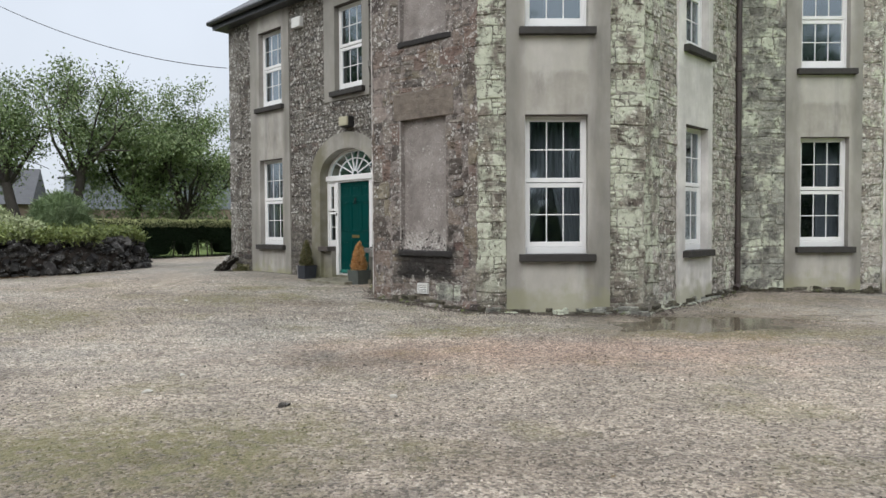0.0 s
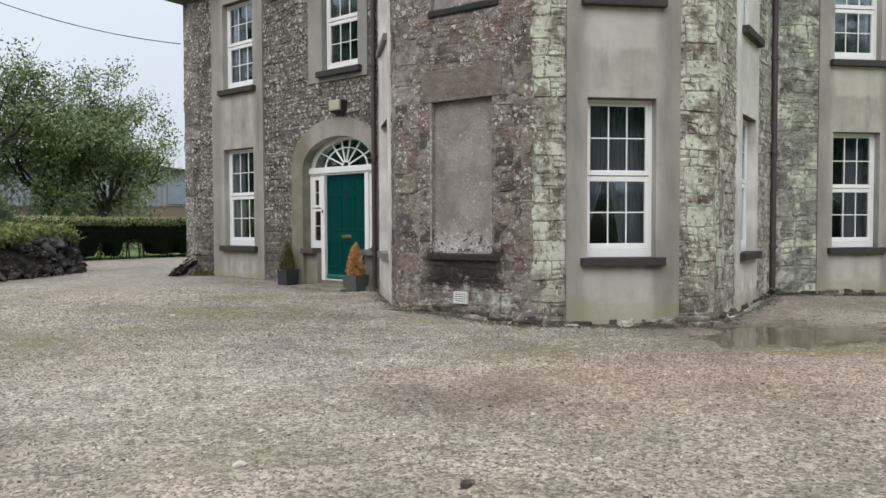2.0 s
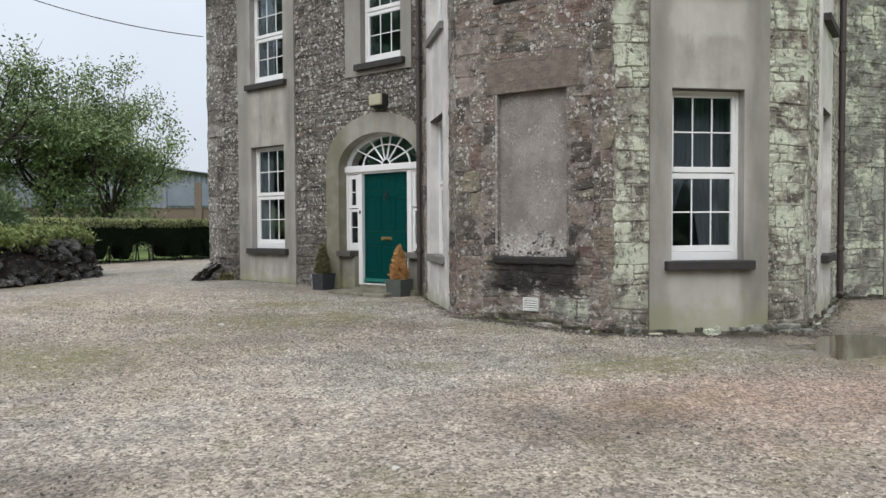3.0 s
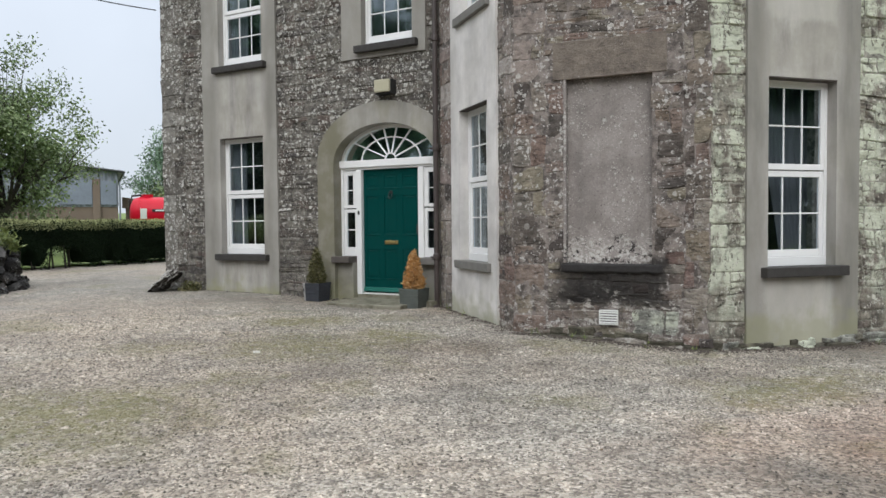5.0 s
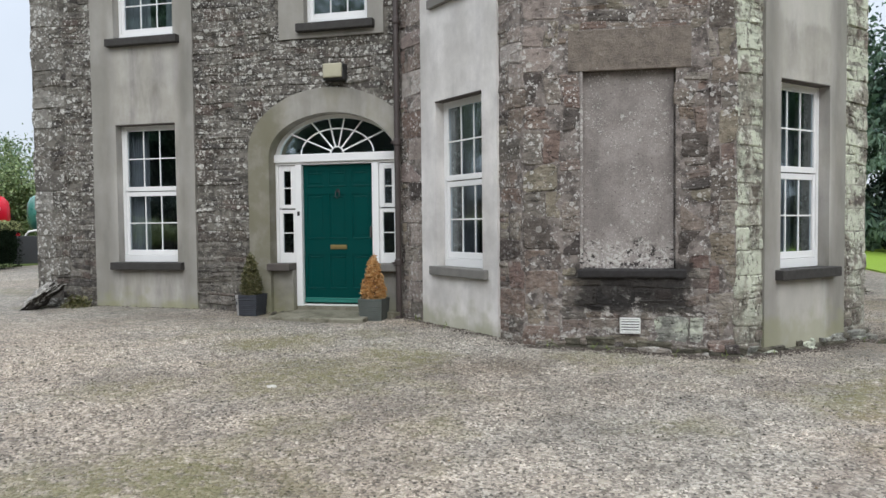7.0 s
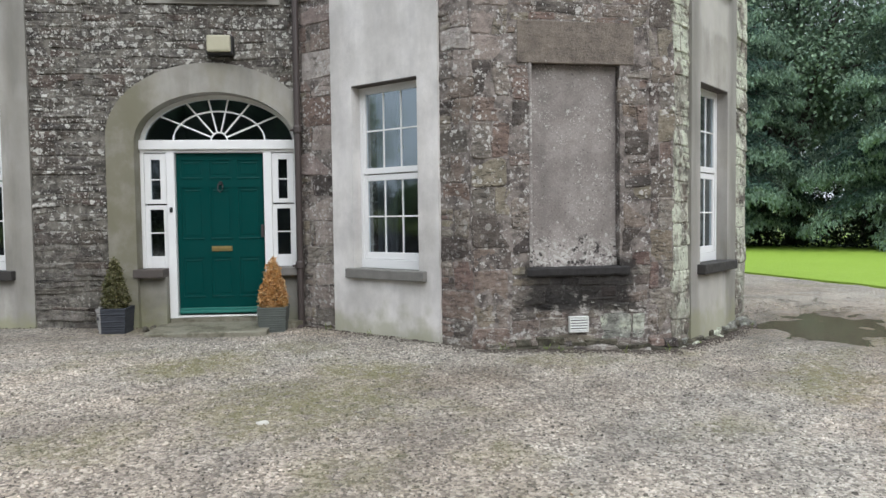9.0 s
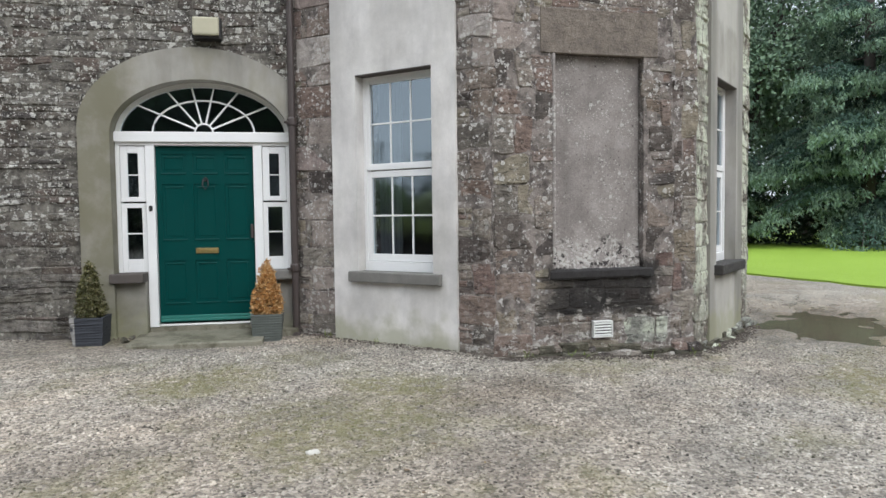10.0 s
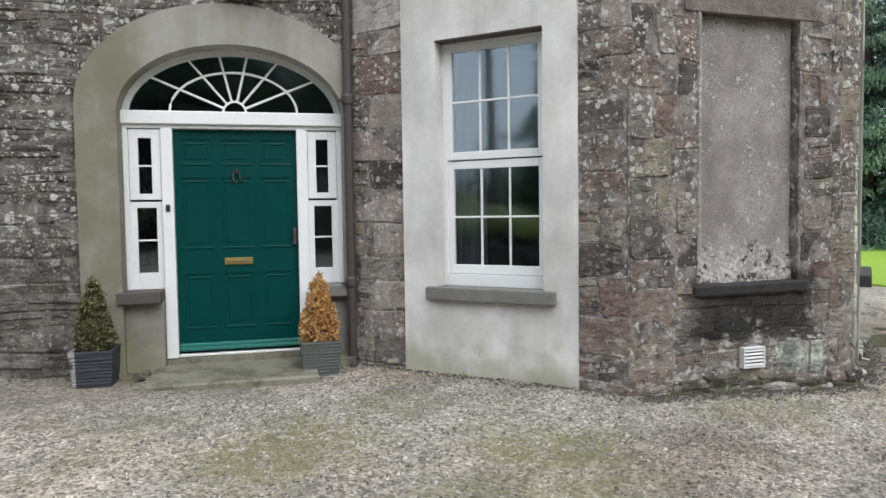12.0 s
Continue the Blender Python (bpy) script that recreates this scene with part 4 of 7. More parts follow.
def curtain(wall, u0, u1, z0, z1, y=0.5, gather=None):
    """A hanging curtain; gather: how far its left and right edges are drawn in below half height, for one that is held aside."""
    bm = bmesh.new()
    n = 48
    rows = []
    for q in range(13):
        z = z0 + (z1 - z0) * q / 12
        pull = max(0.0, 1 - q / 7.5) ** 0.8 if gather else 0.0
        a, b = (u0 + gather[0] * pull, u1 - gather[1] * pull) if gather else (u0, u1)
        deep = 0.03 * (1 + 0.5 * pull)
        rows.append([bm.verts.new((a + (b - a) * i / n, y + deep * math.sin(i * 1.3) + 0.012 * math.sin(i * 2.9 + z), z)) for i in range(n + 1)])
    for a, b in zip(rows, rows[1:]):
        for i in range(n):
            bm.faces.new((a[i], a[i + 1], b[i + 1], b[i]))
    ob = finish(bm, "curtain", M_CURTAIN, smooth=True)
    ob.matrix_world = wall_ob[wall].matrix_world.copy()
    so = ob.modifiers.new("thick", "SOLIDIFY")
    so.thickness = 0.006
    tagged(ob, "pale grey curtain hanging in folds inside a window", "curtain", "window curtains")


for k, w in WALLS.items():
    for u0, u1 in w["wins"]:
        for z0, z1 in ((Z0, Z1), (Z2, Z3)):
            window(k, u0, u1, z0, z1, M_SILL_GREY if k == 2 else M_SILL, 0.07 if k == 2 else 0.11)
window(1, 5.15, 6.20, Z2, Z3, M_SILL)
for wall, u0, u1, z0, z1 in ((1, 1.62, 2.10, 0.44, 3.5), (2, 0.94, 1.30, 0.44, 3.5), (5, 2.2, 2.6, 0.44, 3.5), (6, 1.9, 2.36, 0.44, 3.5), (1, 1.70, 2.2, 4.1, 6.95), (1, 2.5, 2.9, 4.1, 6.95)):
    curtain(wall, u0, u1, z0, z1, 0.28 if wall == 1 else 0.5)
curtain(4, 0.62, 1.34, 0.44, 3.5, gather=(0.0, 0.62))
curtain(4, 1.30, 2.05, 0.44, 3.5, y=0.56, gather=(0.36, 0.0))


# ---- blocked windows in the bay, with lintels and sills ----
def ragged_sill(u0, u1, z0, z1, out, rough=0.45, back=0.06):
    """A worn sill with a broken, uneven front."""
    bm = bmesh.new()
    n = 26
    rows = []
    for i in range(n + 1):
        u = u0 + (u1 - u0) * i / n
        a = noise.noise(Vector((u * 5, z0, 3.0)))
        b = noise.noise(Vector((u * 9, z0, 8.0)))
        f = out * (1 + rough * a) * ((0.55 if back < 0.1 else 0.95) if i in (0, n) else 1.0)
        rows.append([bm.verts.new(p) for p in ((u, back, z0 + 0.012 * b), (u, -f + 0.012, z0 + 0.016 * b), (u, -f, z0 + 0.02 + 0.014 * b), (u, -f - 0.004 * a, (z0 + z1) / 2), (u, -f, z1 - 0.022 + 0.010 * a), (u, -f + 0.016, z1 - 0.006 + 0.008 * a), (u, back, z1 + 0.004))])
    for p, q in zip(rows, rows[1:]):
        for k in range(6):
            bm.faces.new((p[k], q[k], q[k + 1], p[k + 1]))
    for r in (rows[0], rows[-1]):
        bm.faces.new(r)
    bmesh.ops.recalc_face_normals(bm, faces=bm.faces[:])
    return bm


def build_blind():
    w = wall_ob[3]
    for z0, z1, zl in ((1.10, 3.44, 3.92), (4.86, 6.9, 7.2)):
        bm = bmesh.new()
        nu, nz = 22, 44
        grid = []
        for j in range(nz + 1):
            row = []
            for i in range(nu + 1):
                u, z = 0.72 + 1.06 * i / nu, z0 - 0.02 + (z1 - z0 + 0.02) * j / nz
                rough = 0.012 * noise.noise(Vector((u * 5, z * 5, 2))) + 0.02 * noise.noise(Vector((u * 14, z * 14, 5))) * smooth01(z0 + 0.35, z0, z)
                row.append(bm.verts.new((u, 0.085 + rough - 0.06 * smooth01(z0 + 0.25, z0, z) * (0.6 + 0.8 * noise.noise(Vector((u * 7, 1, z * 7)))), z)))
            grid.append(row)
        for j in range(nz):
            for i in range(nu):
                bm.faces.new((grid[j][i], grid[j][i + 1], grid[j + 1][i + 1], grid[j + 1][i]))
        part("blocked_recess", bm, M_BLIND, w, "rough grey cement filling a blocked window", smooth=True)
        part("lintel", boxes((0.55, 1.96, -0.024, 0.05, z1, zl), bevel=0.006), M_LINTEL, w, "plain brown stone lintel")
        part("blind_sill", ragged_sill(0.66, 1.91, z0 - 0.115, z0 - 0.005, 0.05), M_SOOT, w, "blackened broken stone sill")
        part("jamb", boxes((0.685, 0.722, -0.026, 0.10, z0, z1), bevel=0.01), M_BLIND, w, "rendered edge of the blocked recess")
    v = thing("wall_vent", w.matrix_world @ pose(1.265, -0.055, 0.42), "white louvred air vent set low in the wall", "vent")
    part("frame", boxes((-0.118, 0.118, -0.012, 0.06, -0.092, -0.078), (-0.118, 0.118, -0.012, 0.06, 0.078, 0.092), (-0.118, -0.104, -0.013, 0.06, -0.078, 0.078), (0.104, 0.118, -0.013, 0.06, -0.078, 0.078), bevel=0.002), M_OLDWHITE, v)
    # Solid dark sheet; the shade inside the vent is its colour.
    part("backing", boxes((-0.104, 0.104, 0.012, 0.05, -0.078, 0.078), bevel=0), M_PIPE, v, "dark sheet coloured for the shade behind the slats")
    for i in range(5):
        bm = boxes((-0.104, 0.104, -0.013, 0.013, -0.004, 0.004), bevel=0.001)
        bmesh.ops.transform(bm, verts=bm.verts[:], matrix=pose(0, 0.0, -0.063 + i * 0.0315, 38, 0, 0))
        part("slat", bm, M_OLDWHITE, v)


build_blind()


# ---- the front door in its arched surround ----
DC = 5.565          # middle of the doorway along its wall


def arch_points(cx, half, spring, rise, z0, n=28):
    pts = [(cx - half, z0), (cx - half, (z0 + spring) / 2)]
    pts += [(cx - half * math.cos(math.pi * i / n), spring + rise * math.sin(math.pi * i / n)) for i in range(n + 1)]
    return pts + [(cx + half, (z0 + spring) / 2), (cx + half, z0)]


def build_door():
    w = wall_ob[1]
    outer = arch_points(DC - 0.04, 1.385, 2.80, 1.00, -0.3)
    inner = arch_points(DC, 1.06, 2.74, 0.67, -0.3)
    bm = bmesh.new()
    of, ob_, inf, inb = [], [], [], []
    for (ou, oz), (iu, iz) in zip(outer, inner):
        ou = min(ou, 6.70)
        of.append(bm.verts.new((ou, -0.055, oz)))
        ob_.append(bm.verts.new((ou, 0.02, oz)))
        inf.append(bm.verts.new((iu, -0.055, iz)))
        inb.append(bm.verts.new((iu, 0.30, iz)))
    for i in range(len(of) - 1):
        bm.faces.new((of[i], inf[i], inf[i + 1], of[i + 1]))
        bm.faces.new((ob_[i], of[i], of[i + 1], ob_[i + 1]))
        bm.faces.new((inf[i], inb[i], inb[i + 1], inf[i + 1]))
    bmesh.ops.recalc_face_normals(bm, faces=bm.faces[:])
    part("door_surround", bm, M_RENDER_DOOR, w, "smooth arched cement surround with green-brown stains")

    d = thing("door_1", w.matrix_world.copy(), "dark green panelled front door with white sidelights and fanlight", "door", kind="structure")
    L, R, Y = DC - 1.06, DC + 1.06, 0.20
    dl, dr = DC - 0.60, DC + 0.60
    part("transom", boxes((L - 0.02, R + 0.02, Y - 0.07, Y + 0.10, 2.66, 2.79), (L, R, Y - 0.03, Y + 0.10, 2.62, 2.66), bevel=0.012, seg=2), M_WHITE, d, "white moulded transom beam")
    for x0, x1 in ((dl - 0.11, dl), (dr, dr + 0.11)):
        part("door_post", boxes((x0, x1, Y - 0.045, Y + 0.10, 0.335, 2.62), bevel=0.006), M_WHITE, d)
    for x0, x1 in ((L, L + 0.05), (R - 0.05, R)):
        part("door_post", boxes((x0, x1, Y - 0.03, Y + 0.10, 1.03, 2.62), bevel=0.006), M_WHITE, d)
    for x0, x1 in ((L + 0.05, dl - 0.11), (dr + 0.11, R - 0.05)):
        sash(d, "sidelight", x0, x1, 1.033, 1.90, Y, bottom=0.165, cols=1, rows=2, rail=0.06, bar=0.018, glass=M_GLASS_DOOR)
        sash(d, "sidelight", x0 + 0.004, x1 - 0.004, 1.92, 2.61, Y - 0.015, bottom=0.06, cols=1, rows=2, rail=0.085, bar=0.018, glass=M_GLASS_DOOR)
    for x0, x1 in ((L - 0.05, dl - 0.115), (dr + 0.115, R + 0.04)):
        part("sidelight_sill", boxes((x0, x1, -0.10, Y + 0.08, 0.92, 1.035), bevel=0.014, seg=2), M_SOFFIT if x0 < DC else M_SILL_GREY, d, "dark stained stone sill" if x0 < DC else "grey stone sill")
        part("dado", boxes((max(x0, L - 0.02), min(x1, R + 0.02), 0.04, Y + 0.12, 0.0, 0.92), bevel=0.004), M_RENDER_DOOR, d, "cement dado under the sidelight")

    leaf = part("leaf", slab((dl + 0.004, dr - 0.004), 0.385, 2.615, Y + 0.035, Y + 0.08,
                             [(x - 0.15, x + 0.15, z0, z1) for x in (DC - 0.385, DC, DC + 0.385) for z0, z1 in ((2.27, 2.52), (1.43, 2.14), (0.62, 1.17))]), M_DOOR, d, "dark green gloss painted door leaf")
    for x in (DC - 0.385, DC, DC + 0.385):
        for z0, z1 in ((2.27, 2.52), (1.43, 2.14), (0.62, 1.17)):
            bm = boxes((x - 0.15, x + 0.15, Y + 0.046, Y + 0.075, z0, z1), bevel=0.0)
            bm2 = boxes((x - 0.11, x + 0.11, Y + 0.041, Y + 0.07, z0 + 0.05, z1 - 0.035), bevel=0.004)
            me = bpy.data.meshes.new("tmp")
            bm2.to_mesh(me)
            bm2.free()
            bm.from_mesh(me)
            bpy.data.meshes.remove(me)
            part("panel", bm, M_DOOR, leaf)
            part("moulding", boxes((x - 0.152, x + 0.152, Y + 0.026, Y + 0.054, z0 - 0.012, z0 + 0.014), bevel=0.012, seg=2), M_DOOR, leaf)
            part("moulding", boxes((x - 0.112, x + 0.112, Y + 0.032, Y + 0.054, z1 - 0.052, z1 - 0.03), bevel=0.010, seg=2), M_DOOR, leaf)
    part("weather_board", boxes((dl + 0.01, dr - 0.01, Y - 0.012, Y + 0.05, 0.392, 0.43), (dl + 0.01, dr - 0.01, Y + 0.005, Y + 0.05, 0.425, 0.468), bevel=0.012, seg=2), M_DOORLIP, leaf, "paler green weather board")
    part("letter_plate", boxes((DC - 0.14, DC + 0.14, Y + 0.02, Y + 0.04, 1.255, 1.325), (DC - 0.11, DC + 0.11, Y + 0.014, Y + 0.03, 1.272, 1.308), bevel=0.004), M_BRASS, leaf, "dull brass letter plate")
    kn = tube([(DC - 0.03, Y + 0.02, 2.19), (DC - 0.035, Y + 0.0, 2.12), (DC, Y - 0.005, 2.07), (DC + 0.035, Y + 0.0, 2.12), (DC + 0.03, Y + 0.02, 2.19)], 0.008, 8)
    part("knocker", tube([(DC, Y + 0.04, 2.2), (DC, Y + 0.01, 2.2)], [0.03, 0.024], 12, kn), M_IRON, leaf, "black iron knocker")
    part("door_handle", boxes((dr - 0.055, dr - 0.015, Y - 0.01, Y + 0.04, 1.44, 1.62), bevel=0.01), M_PIPE, leaf, "dark worn handle plate")
    part("threshold", boxes((dl + 0.001, dr - 0.001, Y - 0.035, Y + 0.12, 0.338, 0.364), bevel=0.008), M_OLDWHITE, d, "pale worn threshold")
    part("doorbell", boxes((dl - 0.075, dl - 0.035, Y - 0.06, Y - 0.04, 1.80, 1.87), bevel=0.005), M_IRON, d, "small black doorbell button")

    # fanlight
    fy, base = Y + 0.02, 2.79
    fan = bmesh.new()
    n = 28
    ring_o = arch_points(DC, 1.06, 2.74, 0.67, 2.74, n)[2:-2]
    ring_i = arch_points(DC, 1.005, 2.74, 0.615, 2.74, n)[2:-2]
    a = [[fan.verts.new((u, y, z)) for u, z in r] for r in (ring_o, ring_i) for y in (fy - 0.03, fy + 0.04)]
    for i in range(n):
        fan.faces.new((a[0][i], a[2][i], a[2][i + 1], a[0][i + 1]))
        fan.faces.new((a[2][i], a[3][i], a[3][i + 1], a[2][i + 1]))
    bmesh.ops.recalc_face_normals(fan, faces=fan.faces[:])
    fl = part("fanlight", fan, M_OLDWHITE, d, "white spoked fanlight")

    def edge(t):
        """The arch's inner edge in the direction t from the hub."""
        hi = 3.0
        lo = 0.0
        for _ in range(30):
            m = (lo + hi) / 2
            u, z = m * math.cos(t), base + m * math.sin(t) - 2.74
            if (u / 1.01) ** 2 + (z / 0.62) ** 2 < 1:
                lo = m
            else:
                hi = m
        return lo

    for i in range(6):
        t = radians(23 + i * 134 / 5)
        r = edge(t)
        bar = tube([(DC + 0.10 * math.cos(t), fy, base + 0.10 * math.sin(t)), (DC + r * math.cos(t), fy, base + r * math.sin(t))], 0.013, 6)
        part("fan_bar", bar, M_WHITE, fl)
    for rx, rz in ((0.62, 0.40), (0.11, 0.11)):
        part("fan_arc", tube([(DC + rx * math.cos(math.pi * i / 20), fy, base + rz * math.sin(math.pi * i / 20)) for i in range(21)], 0.013, 6), M_WHITE, fl)
    gl = bmesh.new()
    gl.faces.new([gl.verts.new((u, fy + 0.012, z)) for u, z in ring_i])
    g = part("pane", gl, M_GLASS_DOOR, fl)
    g.visible_shadow = False
    part("step_riser", boxes((dl - 0.112, dr + 0.112, Y - 0.03, Y + 0.10, 0.12, 0.334), bevel=0.006), M_STEP, d)
    s = thing("door_step", w.matrix_world @ pose(5.47, -0.19, 0), "worn mossy stone slab step before the front door", "step")
    part("slab", ragged_sill(-0.70, 0.82, 0.08, 0.272, 0.53, 0.10, 0.345), M_STEP, s)
    rng = np.random.default_rng(61)
    for u, y, size in ((-0.80, -0.12, 0.075), (-0.86, 0.02, 0.055), (-0.78, 0.14, 0.06), (0.90, -0.16, 0.06)):
        q = s.matrix_world @ Vector((u, y, 0))
        rock(rng, (size, size * 0.8, size * 0.6), "packing_stone", pose(u, y, gz(q.x, q.y) + size * 0.3, 10, 5, u * 90), M_FOOT, parent=s)
    part("plinth", boxes((6.47, 6.70, -0.17, -0.02, -0.05, 0.31), bevel=0.02, seg=2), M_STEP, w, "low worn stone block beside the drainpipe")


build_door()


# ---- drainpipes ----
def drainpipe(x, y, z0, z1, r=0.045, label=""):
    t = thing("drainpipe", pose(x, y, 0), label or "old dark-brown cast iron drainpipe fixed in a wall corner", "drainpipe", "drainpipes")
    part("pipe", tube([(0, 0, z0 + 0.12), (0, 0, z1)], r, 12), M_PIPE, t)
    for z in np.arange(z0 + 0.85, z1, 1.83):
        part("collar", tube([(0, 0, z), (0, 0, z + 0.02), (0, 0, z + 0.09), (0, 0, z + 0.11)], [r + 0.004, r + 0.016, r + 0.016, r + 0.004], 12), M_PIPE, t)
        part("bracket", boxes((-r - 0.06, r + 0.06, 0.0, 0.035, z + 0.03, z + 0.06), bevel=0.004), M_PIPE, t)
    part("shoe", tube([(0, 0, z0 + 0.16), (0, 0, z0 + 0.08), (-0.06, -0.06, z0 + 0.02)], [r + 0.006, r + 0.008, r + 0.012], 12), M_PIPE, t)


drainpipe(-1.59, 16.145, 0.16, TOP)
drainpipe(6.13, 14.72, 0.18, TOP, 0.055, "thick dark-brown drainpipe in the inner wall corner")


# ---- wall fixtures ----
def build_fixtures():
    w = wall_ob[1].matrix_world
    t = thing("wall_light", w @ pose(5.68, -0.04, 4.01), "square yellowed floodlight fixed over the front door", "lamp")
    part("housing", boxes((-0.17, 0.17, -0.14, 0.05, -0.13, 0.13), bevel=0.02, seg=2), M_IRON, t, "dark housing")
    part("diffuser", boxes((-0.155, 0.155, -0.19, -0.13, -0.10, 0.12), bevel=0.025, seg=2), M_CREAM, t, "yellowed plastic diffuser")
    t = thing("alarm_box", w @ pose(3.62, -0.04, 6.77), "small white alarm box high on the wall", "alarm")
    part("case", boxes((-0.19, 0.19, -0.09, 0.05, -0.13, 0.13), bevel=0.02, seg=2), M_OLDWHITE, t)


build_fixtures()


# ---- leaves ----
def leaf_cloud(pts, size, per, spread, rng, aspect=0.55, droop=0.0):
    """Small leaf quads scattered about the points; returns verts and faces as lists."""
    pts = np.repeat(np.asarray(pts, float), per, axis=0)
    n = len(pts)
    pts = pts + rng.normal(0, spread, (n, 3))
    a = rng.normal(0, 1, (n, 3))
    a[:, 2] -= droop
    a /= np.linalg.norm(a, axis=1)[:, None]
    b = np.cross(a, rng.normal(0, 1, (n, 3)))
    b /= np.linalg.norm(b, axis=1)[:, None] + 1e-9
    s = size * rng.uniform(0.6, 1.3, (n, 1))
    v = np.stack([pts - a * s * 0.1, pts + a * s * 0.5 + b * s * aspect * 0.5, pts + a * s, pts + a * s * 0.5 - b * s * aspect * 0.5], 1).reshape(-1, 3)
    f = np.arange(n * 4).reshape(-1, 4)
    return v, f


def mesh_np(name, v, f, material, parent=None):
    me = bpy.data.meshes.new(name)
    me.from_pydata(v.tolist(), [], f.tolist())
    me.update()
    return from_mesh(name, me, material, parent)


def limb(bm, start, direction, length, radius, depth, rng, tips, twist=0.35, lift=0.12, gnarl=0.25):
    path, radii = [Vector(start)], [radius]
    d = Vector(direction).normalized()
    steps = 5
    for i in range(steps):
        d = (d + Vector(rng.normal(0, gnarl, 3)) * 0.6 + Vector((0, 0, lift))).normalized()
        path.append(path[-1] + d * length / steps)
        radii.append(max(0.006, radius * (1 - 0.62 * (i + 1) / steps)))
        if depth <= 1:
            tips.append(path[-1])
    tube(path, radii, 6 if radius > 0.05 else 4, bm, cap=False)
    if depth > 0:
        for k in range(rng.integers(3, 5)):
            i = int(rng.integers(2, steps + 1))
            side = Vector(rng.normal(0, 1, 3))
            nd = (d + side.normalized() * (0.75 + twist)).normalized()
            limb(bm, path[i], nd, length * rng.uniform(0.5, 0.75), radii[i] * 0.62, depth - 1, rng, tips, twist, lift * 0.7, gnarl)


def tree(x, y, h, lean, seed, leaf, label, per=26, size=0.16, spread=0.28, depth=3, trunk_r=0.2, name="tree", lift=0.1, fork=0.3, crown=None, clumps=0, scaffold=0):
    """Trunk, limbs and leaves; crown (radius, lowest height) adds leafy clumps that round the outline, with gaps."""
    rng = np.random.default_rng(seed)
    t = thing(name, pose(x, y, gz(x, y) - 0.05), label, "tree")
    bm, tips = bmesh.new(), []
    top = Vector((lean[0], lean[1], h * fork))
    trunk = [Vector((0, 0, 0)), top * 0.35 + Vector((0.06, 0, 0)), top * 0.7, top]
    tube(trunk, [trunk_r * 1.25, trunk_r, trunk_r * 0.9, trunk_r * 0.75], 9, bm, cap=False)
    for k in range(5):
        a = 2 * math.pi * k / 5 + rng.uniform(-0.4, 0.4)
        limb(bm, top * rng.uniform(0.8, 1.0), (math.cos(a) * 0.8, math.sin(a) * 0.8, rng.uniform(0.3, 1.1)), h * rng.uniform(0.33, 0.45), trunk_r * (0.42 if scaffold else 0.55), depth - 1, rng, tips, lift=lift)
    pts = [tuple(p) for p in tips if not scaffold or noise.noise(p * 0.62 + Vector((0, seed, 0))) > 0.0]
    if crown:
        r, low = crown
        mid = Vector((lean[0], lean[1], (h + low) / 2))
        made = 0
        while made < clumps:
            d = Vector(rng.normal(0, 1, 3)).normalized()
            q = rng.random() ** 0.42
            p = mid + Vector((d.x * r * q, d.y * r * q, d.z * (h - low) / 2 * q))
            p += Vector(noise.noise_vector(p * 0.55 + Vector((seed, 0, 0)))) * r * 0.28
            if noise.noise(p * 0.62 + Vector((0, seed, 0))) < 0.09 or p.z < 0.4:
                continue
            made += 1
            pts.append(tuple(p))
            if scaffold and made % max(1, clumps // scaffold) == 0:
                m1, m2 = top.lerp(p, 0.35) + Vector(rng.normal(0, 0.25, 3)), top.lerp(p, 0.7) + Vector(rng.normal(0, 0.3, 3)) + Vector((0, 0, 0.2))
                tube([top * 0.93, top.lerp(m1, 0.5) - Vector((0, 0, 0.1)), m1, m1.lerp(m2, 0.55), m2, p], [trunk_r * 0.30, trunk_r * 0.27, trunk_r * 0.24, trunk_r * 0.19, trunk_r * 0.13, 0.012], 6, bm, cap=False)
            elif made % 4 == 0:
                tube([p, p.lerp(mid, 0.22) - Vector((0, 0, 0.15)), p.lerp(mid, 0.5) - Vector((0, 0, 0.35))], [0.006, 0.014, 0.026], 4, bm, cap=False)
    part("trunk", bm, M_BARK, t, "dark gnarled trunk and limbs", smooth=True)
    v, f = leaf_cloud(pts, size, per, spread, rng)
    tagged(mesh_np("crown", v, f, leaf, t), "loose leafy crown with gaps")
    return t


